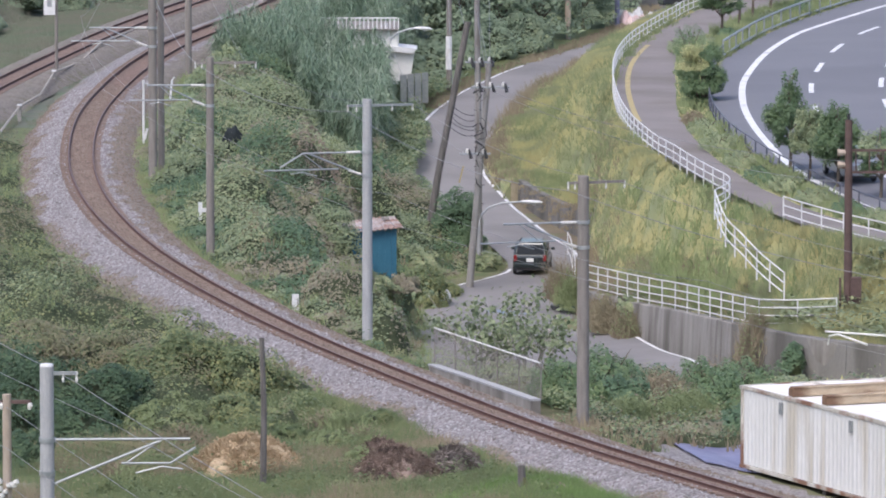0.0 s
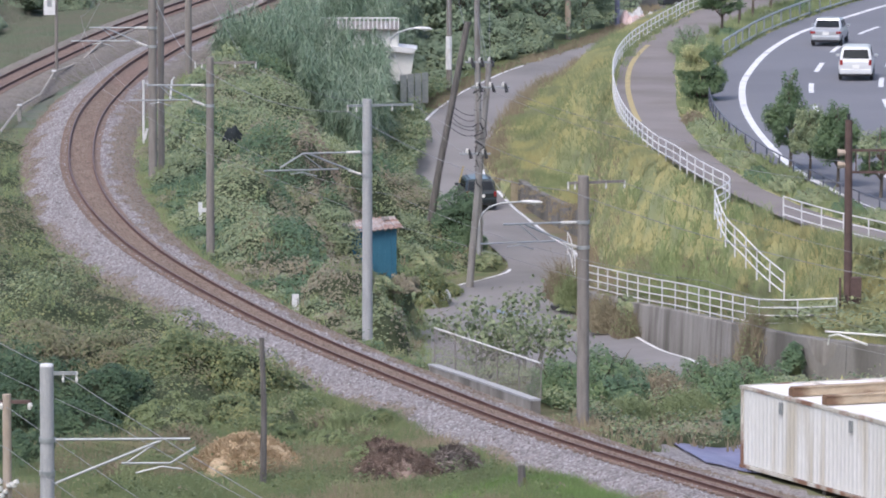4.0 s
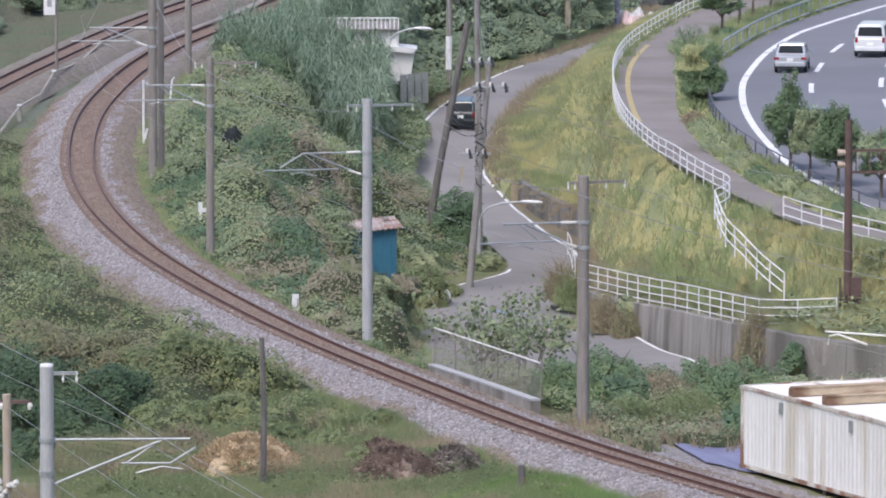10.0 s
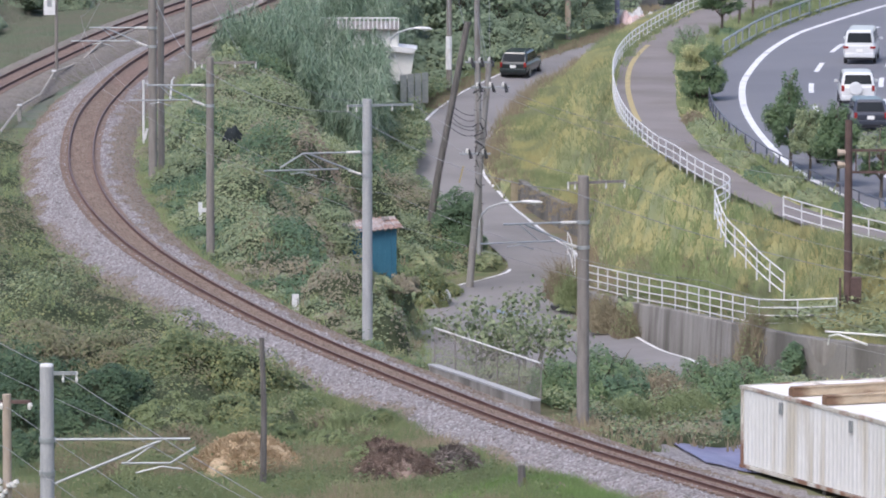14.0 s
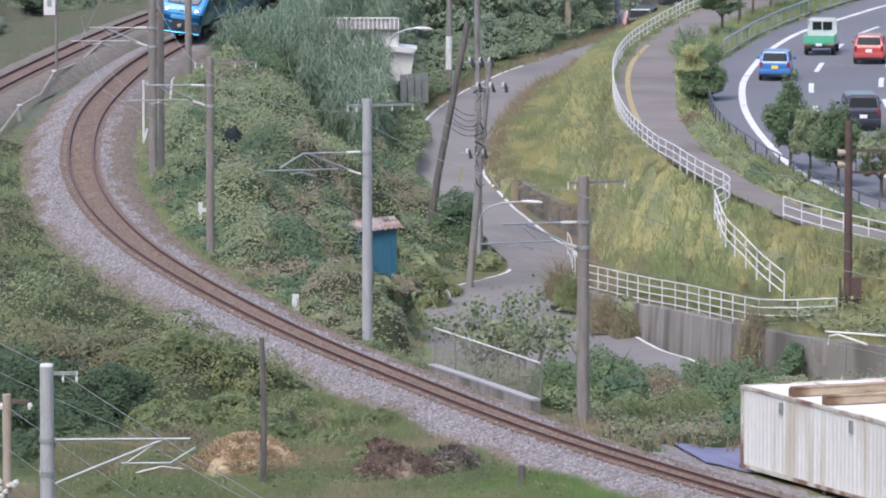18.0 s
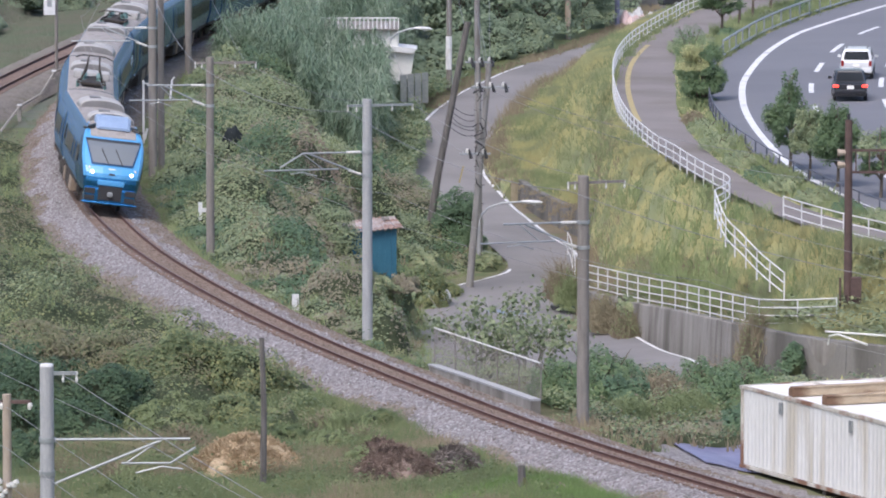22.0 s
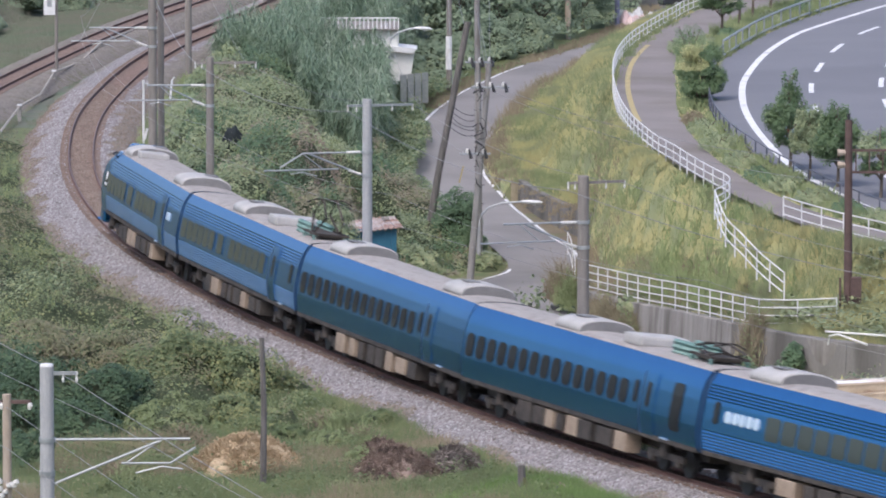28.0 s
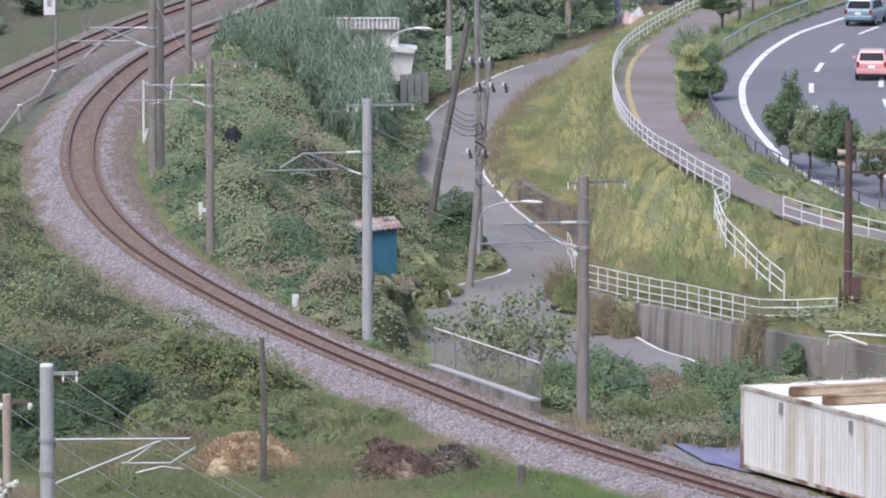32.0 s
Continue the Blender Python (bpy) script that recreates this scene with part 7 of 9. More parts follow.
thicket("lane_hedge", "leafy undergrowth crowding the lane", lambda x, y: (x < line_x(ROAD_L[ROAD_L[:, 1] < 480], y) - 0.3 + np.interp(y, [374, 384, 398, 404], [0, 1.05, 1.05, 0]) + 0.25 * wave(x, y, 1.2, 86)) & (x > line_x(ROAD_L[ROAD_L[:, 1] < 480], y) - 3.4) & ~((np.abs(x + 4.4) < 2.7) & (np.abs(y - 408) < 4)), (-6, 2, 366, 414), lambda x, y: 0.95 + 0.4 * wave(x, y, 0.9, 84) + 0.3 * wave(x, y, 2.5, 85), [(M["kudzu"], 0.8, always), (M["bush"], 0.35, always)], 90000, 0.125, 780, False)
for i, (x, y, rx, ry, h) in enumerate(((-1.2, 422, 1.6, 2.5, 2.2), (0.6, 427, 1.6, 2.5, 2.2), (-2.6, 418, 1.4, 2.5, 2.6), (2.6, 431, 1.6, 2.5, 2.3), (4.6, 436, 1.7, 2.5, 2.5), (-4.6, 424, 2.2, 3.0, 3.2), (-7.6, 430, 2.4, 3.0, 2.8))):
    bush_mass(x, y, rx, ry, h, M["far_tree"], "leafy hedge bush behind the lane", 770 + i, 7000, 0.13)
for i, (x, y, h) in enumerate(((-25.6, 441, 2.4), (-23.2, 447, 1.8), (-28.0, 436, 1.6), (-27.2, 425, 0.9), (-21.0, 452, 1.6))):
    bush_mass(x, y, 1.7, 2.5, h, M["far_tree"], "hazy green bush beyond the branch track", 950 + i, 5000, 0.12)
# lane-side and track-side bushes
grass("corner_grass", "short green grass and weeds at the lane corner", 26000, (-6, 4, 262, 430), lambda x, y: (x > lane_left(y) - 1.5) & (x < lane_left(y) + 0.35), 0.24, M["grass_green"], 7, 0.008, 790)
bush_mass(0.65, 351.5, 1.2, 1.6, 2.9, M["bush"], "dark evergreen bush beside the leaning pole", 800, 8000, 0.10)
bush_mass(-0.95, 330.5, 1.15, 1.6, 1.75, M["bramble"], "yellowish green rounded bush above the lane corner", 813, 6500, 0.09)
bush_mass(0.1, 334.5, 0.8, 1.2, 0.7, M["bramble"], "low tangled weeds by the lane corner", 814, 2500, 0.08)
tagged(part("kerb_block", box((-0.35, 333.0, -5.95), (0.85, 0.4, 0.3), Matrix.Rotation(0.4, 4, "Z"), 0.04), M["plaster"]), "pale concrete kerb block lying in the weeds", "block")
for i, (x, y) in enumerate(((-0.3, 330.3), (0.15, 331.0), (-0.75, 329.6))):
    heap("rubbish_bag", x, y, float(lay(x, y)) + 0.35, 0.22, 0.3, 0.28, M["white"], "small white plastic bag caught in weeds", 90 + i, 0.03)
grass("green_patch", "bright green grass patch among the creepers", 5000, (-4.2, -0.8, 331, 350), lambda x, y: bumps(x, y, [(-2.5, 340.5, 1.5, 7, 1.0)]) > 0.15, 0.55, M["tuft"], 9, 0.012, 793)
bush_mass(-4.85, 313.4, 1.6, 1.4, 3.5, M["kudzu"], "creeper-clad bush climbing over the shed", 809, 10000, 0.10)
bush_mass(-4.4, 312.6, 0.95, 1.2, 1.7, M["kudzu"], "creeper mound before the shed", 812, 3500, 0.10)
shrub(-3.3, 313.9, 1.5, 1.0, 1.0, M["kudzu"], "low leafy weeds before the shed", 810, 3000, 0.10, -3.75)
shrub(-1.7, 314.8, 0.8, 1.2, 0.9, M["kudzu_dry"], "tangled weeds beside the shed", 811, 2000, 0.10, -3.9)
shrub(-1.2, 343, 1.3, 2.5, 1.5, M["kudzu"], "low leafy bush beside the shed", 801, 1800, 0.14)
shrub(0.4, 346.5, 0.9, 1.5, 0.7, M["grass_green"], "weedy clump at the lane corner", 802, 900, 0.12)
shrub(2.0, 347.2, 0.9, 1.3, 0.8, M["kudzu"], "leafy weeds round the lamp post", 803, 900, 0.12)
weed_clump(5.45, 329.0, 0.7, 1.6, 2.1, M["grass_dry"], "tall dry brown weeds at the corner of the railing", 804, 420)
weed_clump(5.7, 327.5, 0.55, 1.2, 1.6, M["grass_green"], "green weeds mixed with dry stalks by the railing", 815, 260)
weed_clump(7.2, 318.5, 0.7, 1.6, 1.5, M["grass_dry"], "dry weeds hanging before the wall", 816, 420, -6.0)
weed_clump(8.0, 315.6, 0.5, 1.2, 1.25, M["grass_dry"], "dry weeds hiding the end of the wall", 817, 380, -5.95)
weed_clump(6.6, 323.0, 0.5, 2.2, 1.1, M["grass_dry"], "brown weeds along the foot of the wall", 818, 420, -6.15)
shrub(7.2, 322.5, 0.5, 2.0, 0.7, M["grass_dry"], "dry weeds at the foot of the wall", 805, 700, 0.11)
shrub(8.1, 317.5, 0.5, 1.5, 0.8, M["kudzu"], "leafy weeds at the foot of the wall", 806, 700, 0.11)
shrub(12.6, 297.0, 0.55, 1.0, 1.5, M["grass_dry"], "tall dry weeds beside the wall", 807, 900, 0.12)
bush_mass(14.2, 293.8, 0.5, 0.7, 1.1, M["bush"], "small green bush before the retaining wall", 808, 1800, 0.08)
for i, (x, y, rx, ry, h, mt) in enumerate(((5.6, 254, 1.6, 2.4, 2.1, "tree"), (6.9, 257, 1.4, 2.4, 2.0, "bush"), (4.0, 251.5, 1.1, 1.6, 1.7, "tree"), (5.1, 250, 1.1, 1.6, 1.8, "tree"), (6.2, 249.5, 1.0, 1.6, 1.5, "bush"), (8.6, 259, 1.5, 2.5, 1.9, "tree"), (7.6, 251, 1.2, 2.0, 1.3, "grass_dry"),
                                        (9.2, 253, 1.3, 2.0, 1.9, "tree"), (8.4, 246.5, 1.3, 2.0, 1.1, "grass_green"), (9.9, 247.5, 1.2, 2.0, 1.9, "tree"), (10.8, 254, 1.5, 2.5, 1.9, "tree"), (9.0, 242, 1.1, 1.8, 0.8, "kudzu_dry"),
                                        (10.5, 243, 1.2, 2.0, 1.1, "bush"), (12.3, 258, 1.5, 2.5, 1.8, "kudzu"), (6.4, 246.5, 0.9, 1.5, 0.9, "grass_green"), (12.2, 249, 1.4, 2.0, 1.6, "kudzu"), (10.2, 262, 1.6, 3, 1.6, "grass_dry"), (7.8, 268, 2.0, 3, 1.6, "kudzu"))):
    shrub(x, y, rx, ry, h, M[mt], {"bush": "dark green evergreen bush below the track", "grass_dry": "reddish dry weeds below the track", "tree": "leafy young bush below the track"}.get(mt, "tangled leafy weeds below the track"), 820 + i, 3800, 0.095)


def under_mask(x, y):
    return (x > track_side(y) + 2.7) & (x < np.interp(y, [234, 250, 262, 280, 298, 306], [9.0, 16, 20, 12, 8.4, 6.0])) & (y > 234) & ~((x > -3) & (x < 4.6) & (y > 244)) & ~((x > 7.0) & (y > 229) & (y < 238.2))


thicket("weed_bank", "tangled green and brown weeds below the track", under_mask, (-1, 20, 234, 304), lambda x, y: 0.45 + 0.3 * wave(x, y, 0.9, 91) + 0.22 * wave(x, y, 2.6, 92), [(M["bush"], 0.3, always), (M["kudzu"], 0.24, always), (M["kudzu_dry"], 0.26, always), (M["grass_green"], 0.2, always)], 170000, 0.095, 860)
grass("bank_weeds", "dry grass among the weeds below the track", 4000, (0, 14, 236, 300), under_mask, 0.7, M["grass_dry"], 7, 0.02, 871, 0.5, 0.15)


M["fig"] = leafy("fig_leaves", [(0.14, 0.18, 0.105), (0.18, 0.225, 0.125), (0.225, 0.265, 0.15), (0.28, 0.30, 0.185)], lean=0.3)


def behind_fence(x, y):
    d = (x + 0.3) * 0.943 + (y - 257.6) * 0.334
    return (d > 0.35) & (d < 4.2) & (y > 246) & (y < 262)


thicket("fence_weeds", "leafy weeds behind the mesh fence", behind_fence, (-2, 8, 246, 262), lambda x, y: 0.55 + 0.25 * wave(x, y, 1.1, 93), [(M["kudzu"], 0.6, always), (M["grass_green"], 0.4, always)], 16000, 0.10, 890, False)


# fig tree behind the mesh fence
def fig(x, y, z, seed):
    rng = np.random.default_rng(seed)
    t = empty("fig_tree", pose(x, y, z), "low fig tree with pale branches and large leaves", "tree")
    pts, outs = [], []
    for i in range(15):
        a, l = rng.uniform(0, math.tau), rng.uniform(1.2, 2.6)
        c = Vector((l * math.cos(a) * 0.72, l * math.sin(a) * 0.9, rng.uniform(1.7, 2.9)))
        mid = Vector((c.x * 0.45, c.y * 0.45, c.z * rng.uniform(0.35, 0.55)))
        part("branch", tube([(0, 0, -0.3), mid, c], [0.05, 0.03, 0.012], 6), M["pale_bark"], t)
        for j in range(3):
            e = c + Vector(rng.normal(0, 0.42, 3))
            part("twig", tube([mid.lerp(c, rng.uniform(0.4, 0.9)), e], [0.02, 0.008], 5), M["pale_bark"], t)
            d = rng.normal(0, 1, (30, 3))
            pts.append(np.array(e) + d * 0.24), outs.append(d)
    leaves("foliage", np.vstack(pts), 0.16, M["fig"], t, 0.6, 1.15, seed=seed, outward=np.vstack(outs) * 0.5)
    return t


fig(1.4, 263.0, -1.75, 880), fig(3.0, 260.5, -1.95, 881)
shrub(10.1, 240.5, 0.8, 1.2, 1.3, M["bush"], "dark leafy bush beside the blue sheet", 883, 1200, 0.14)

# loose stones on the ballast shoulders
def stones():
    n = 120000
    rng = np.random.default_rng(900)
    i = rng.integers(0, len(NEAR_TRACK) - 1, n)
    nn = normals(NEAR_TRACK)
    u = rng.uniform(0, 1, (n, 1))
    c, nv = NEAR_TRACK[i] * (1 - u) + NEAR_TRACK[i + 1] * u, nn[i]
    keep = (c[:, 1] > 214) & (c[:, 1] < 380)
    o = np.where(rng.uniform(0, 1, n) < 0.62, rng.uniform(-0.3, 3.2, n), -rng.uniform(-0.3, 2.7, n))
    keep &= np.abs(np.abs(o) - 0.566) > 0.10
    z = np.where(np.abs(o) < 0.8, -0.14 + o * CANT * 1.6, np.where(o > 0, np.interp(o, [0.8, 1.5, 2.3, 3.2], [-0.09, -0.12, -0.40, -0.88]), np.interp(-o, [0.8, 1.3, 2.0, 2.9], [-0.215, -0.24, -0.36, -0.85])))
    p = np.stack([c[:, 0] + nv[:, 0] * o, c[:, 1] + nv[:, 1] * o, z], 1)
    soiled = (o > 2.25 + 0.45 * wave(p[:, 0], p[:, 1], 0.9, 6) + 0.25 * wave(p[:, 0], p[:, 1], 3.0, 7)) | (o < -1.35 + 0.35 * wave(p[:, 0], p[:, 1], 1.1, 8)) | (np.abs(o) < 0.8 + 0.15 * rng.normal(0, 1, n))
    for pick, mat, label in ((keep & ~soiled, M["stone"], "loose grey crushed stones on the ballast shoulders"), (keep & soiled, M["stone_brown"], "rust-brown crushed stones between and beside the rails")):
        heaped(p[pick], rng, mat, label)


def heaped(p, rng, mat, label):
    """Loose angular stones lying at these points."""
    m = len(p)
    r = rng.uniform(0.028, 0.062, m)[:, None]
    oct6 = np.array([(1, 0, 0), (0, 1, 0), (-1, 0, 0), (0, -1, 0), (0, 0, 0.8), (0, 0, -0.8)])
    v = p[:, None, :] + (oct6[None] * rng.uniform(0.6, 1.3, (m, 6, 3)) + rng.normal(0, 0.15, (m, 6, 3))) * r[:, None, :]
    f = np.array([(0, 1, 4), (1, 2, 4), (2, 3, 4), (3, 0, 4)])
    ob = np_mesh("ballast_stones", v.reshape(-1, 3), (np.arange(m)[:, None, None] * 6 + f[None]).reshape(-1, 3), mat)
    tagged(ob, label, "ballast", kind="stuff")


M["stone"] = leafy("crushed_stone", [(0.115, 0.098, 0.094), (0.19, 0.172, 0.17), (0.265, 0.25, 0.25), (0.39, 0.38, 0.385)], 0.9, 0.0, 0.15, lean=0.08, swing=0.12)
M["stone_brown"] = leafy("rust_stained_stone", [(0.10, 0.075, 0.06), (0.15, 0.115, 0.092), (0.19, 0.15, 0.122), (0.25, 0.21, 0.18)], 0.9, 0.0, 0.15, lean=0.15, swing=0.15)
stones()

# ---- the express train: seven cars, the first and last with a cab ----
SIDE = [(1.27, 0.98), (1.34, 1.2), (1.41, 1.6), (1.43, 1.78), (1.415, 2.1), (1.375, 2.6), (1.32, 2.95), (1.24, 3.22), (1.13, 3.42), (1.05, 3.53)]


def side_profile(ribbed):
    pr = []
    for z in np.arange(0.98, 3.531, 0.025 if ribbed else 0.05):
        w = float(np.interp(z, [p[1] for p in SIDE], [p[0] for p in SIDE]))
        if ribbed and (1.08 < z < 1.76 or 2.72 < z < 3.2):
            w += 0.012 * math.cos((z - 1.08) / 0.1 * math.tau)
        pr.append((w, z))
    return pr


def car_side(y, z, side):
    """A point on the car's flank, pushed out a little."""
    return np.interp(z, [p[1] for p in SIDE], [p[0] for p in SIDE]) * side + 0.012 * side


def flank_panel(x0, x1, z0, z1, side, push=0.0, r=0.06):
    """A thin panel that follows the bowed flank, with clipped corners."""
    r = min(r, (z1 - z0) * 0.4, (x1 - x0) * 0.4)
    zs = [z0] + list(np.linspace(z0 + r, z1 - r, max(2, int((z1 - z0) / 0.14)))) + [z1]
    rings = []
    for i, z in enumerate(zs):
        k = r if i in (0, len(zs) - 1) else 0.0
        o, n = car_side(0, z, side) + (0.006 + push) * side, car_side(0, z, side) - 0.02 * side
        rings.append([(x0 + k, o, z), (x1 - k, o, z), (x1 - k, n, z), (x0 + k, n, z)])
    return loft(rings)


def bogie(car, x):
    bm = bmesh.new()
    for s in (-1, 1):
        bm_box(bm, (x, s * 0.95, 0.55), (2.9, 0.16, 0.22), bevel=0.03)
        for ax in (-1.05, 1.05):
            bm_box(bm, (x + ax, s * 0.98, 0.45), (0.34, 0.2, 0.32), bevel=0.04)
        bm_tube(bm, [(x, s * 1.0, 0.55), (x, s * 1.0, 0.95)], 0.22, 10)
    bm_box(bm, (x, 0, 0.6), (0.5, 1.9, 0.2))
    b = part("bogie", bm, M["under"], car)
    for ax in (-1.05, 1.05):
        bm = bmesh.new()
        for s in (-1, 1):
            bm_tube(bm, [(x + ax, s * 0.50, 0.43), (x + ax, s * 0.53, 0.43), (x + ax, s * 0.63, 0.43)], [0.46, 0.43, 0.43], 18)
        bm_tube(bm, [(x + ax, -0.5, 0.43), (x + ax, 0.5, 0.43)], 0.09, 8)
        part("wheelset", bm, M["dark"], b)


def cowl(car, x, length=2.1, h=0.46):
    """Arched roof unit: pale skin over its length, a dull grey arched grille at each end."""
    arc = np.linspace(0.0, math.pi, 15)
    rings = []
    for dx, k in ((-length / 2, 0.97), (-length / 2 + 0.06, 1.0), (length / 2 - 0.06, 1.0), (length / 2, 0.97)):
        rings.append([(x + dx, 1.0 * k * math.cos(t), 3.56 + h * k * math.sin(t) ** 0.62) for t in arc])
    c = part("roof_unit", loft(rings), M["cowl_pale"], car, smooth=True)
    for s in (-1, 1):
        rings = [[(x + s * (length / 2 + d), 0.95 * math.cos(t), 3.56 + h * 0.90 * math.sin(t) ** 0.62) for t in arc] for d in (-0.10, 0.03)]
        part("end_grille", loft(rings), M["cowl_side"], c, "dull grey arched end grille")
    part("hatch", box((x - 0.1, -0.3, 3.56 + h), (0.7, 0.5, 0.06), bevel=0.02), M["cowl"], c)


def pantograph(car, x, raised):
    bm = bmesh.new()
    for s in (-1, 1):
        bm_box(bm, (x, s * 0.62, 3.86), (1.8, 0.07, 0.07))
    for dx in (-0.85, 0.85):
        bm_box(bm, (x + dx, 0, 3.86), (0.07, 1.3, 0.07))
    bm_box(bm, (x, 0, 3.80), (1.5, 0.9, 0.16), bevel=0.03)
    p = part("pantograph", bm, M["under"], car)
    top = 5.05 if raised else 4.25
    bm = bmesh.new()
    for s in (-1, 1):
        for e in (-1, 1):
            bm_tube(bm, [(x + e * 0.2, s * 0.5, 3.9), (x + e * (1.0 if raised else 1.3), s * 0.3, (3.9 + top) / 2), (x + e * 0.1, s * 0.25, top)], 0.045, 6)
    bm_tube(bm, [(x, -0.85, top - 0.12), (x, -0.5, top + 0.02), (x, 0.5, top + 0.02), (x, 0.85, top - 0.12)], 0.03, 6)
    part("collector_arm", bm, M["under"], p)
    for s in (-1, 1):
        for dx in (-0.75, 0.75):
            bm = bmesh.new()
            bm_tube(bm, [(x + dx, s * 0.62, 3.6), (x + dx, s * 0.62, 3.66), (x + dx, s * 0.62, 3.70), (x + dx, s * 0.62, 3.76), (x + dx, s * 0.62, 3.83)], [0.05, 0.08, 0.05, 0.08, 0.05], 8)
            part("insulator", bm, M["verdigris"], p)


def equipment(car, x, n):
    """A row of pale green insulators and a switch box between the roof units."""
    for i in range(n):
        for s in (-0.35, 0.35):
            bm = bmesh.new()
            bm_tube(bm, [(x + i * 0.42, s, 3.60 + 0.085 * k) for k in range(7)], [0.09, 0.16, 0.10, 0.16, 0.10, 0.15, 0.07], 10)
            part("insulator", bm, M["verdigris"], car)
    part("switch_box", box((x + 0.42 * (n - 1) / 2, 0, 3.75), (0.42 * n + 0.4, 0.5, 0.28), bevel=0.03), M["under"], car)
    part("roof_cable", tube([(x, 0.35, 4.0), (x + 0.2 * n, 0.2, 4.02), (x + 0.42 * n, -0.3, 3.98)], 0.03, 5), M["dark"], car)


NOSE = [(0.98, 10.50, 1.18), (1.40, 10.54, 1.22), (1.75, 10.50, 1.27), (2.0, 10.36, 1.31), (2.4, 9.96, 1.36), (2.78, 9.52, 1.36), (2.98, 9.18, 1.34), (3.18, 8.72, 1.30), (3.38, 8.2, 1.22), (3.50, 7.9, 1.12), (3.58, 7.7, 1.02)]


def nose_at(z):
    zs = [n[0] for n in NOSE]
    return np.interp(z, zs, [n[1] for n in NOSE]), np.interp(z, zs, [n[2] for n in NOSE])


def nose_ring(z, back=7.6):
    xf, hw = nose_at(z)
    bw = float(np.interp(z, [p[1] for p in SIDE], [p[0] for p in SIDE]))
    return [(back, -bw, z), (xf - 1.0, -(bw + hw) / 2, z), (xf - 0.30, -hw + 0.05, z), (xf - 0.10, -hw + 0.16, z), (xf - 0.02, -hw + 0.45, z), (xf + 0.04, -0.4, z),
            (xf + 0.04, 0.4, z), (xf - 0.02, hw - 0.45, z), (xf - 0.10, hw - 0.16, z), (xf - 0.30, hw - 0.05, z), (xf - 1.0, (bw + hw) / 2, z), (back, bw, z)]


def face_panel(z0, z1, y0, y1, out=0.012, n=6, foot=1.0):
    """A panel that lies on the nose between two heights and two sides; foot narrows its lower edge."""
    rows = []
    for z in np.linspace(z0, z1, n):
        xf, hw = nose_at(z)
        row = []
        wide = foot + (1 - foot) * (z - z0) / (z1 - z0)
        for y in np.linspace(y0 * wide, y1 * wide, 9):
            ay = abs(y)
            x = xf + 0.04 if ay < 0.4 else xf + np.interp(ay, [0.4, hw - 0.45, hw - 0.16], [0.04, -0.02, -0.10])
            row.append((x + out, y, z))
        rows.append(row)
    bm = bmesh.new()
    bm_loft(bm, rows, closed=False, cap=False)
    r = bmesh.ops.extrude_face_region(bm, geom=bm.faces[:])
    for v in r["geom"]:
        if isinstance(v, bmesh.types.BMVert):
            v.co.x -= 0.03
    bmesh.ops.recalc_face_normals(bm, faces=bm.faces[:])
    return bm


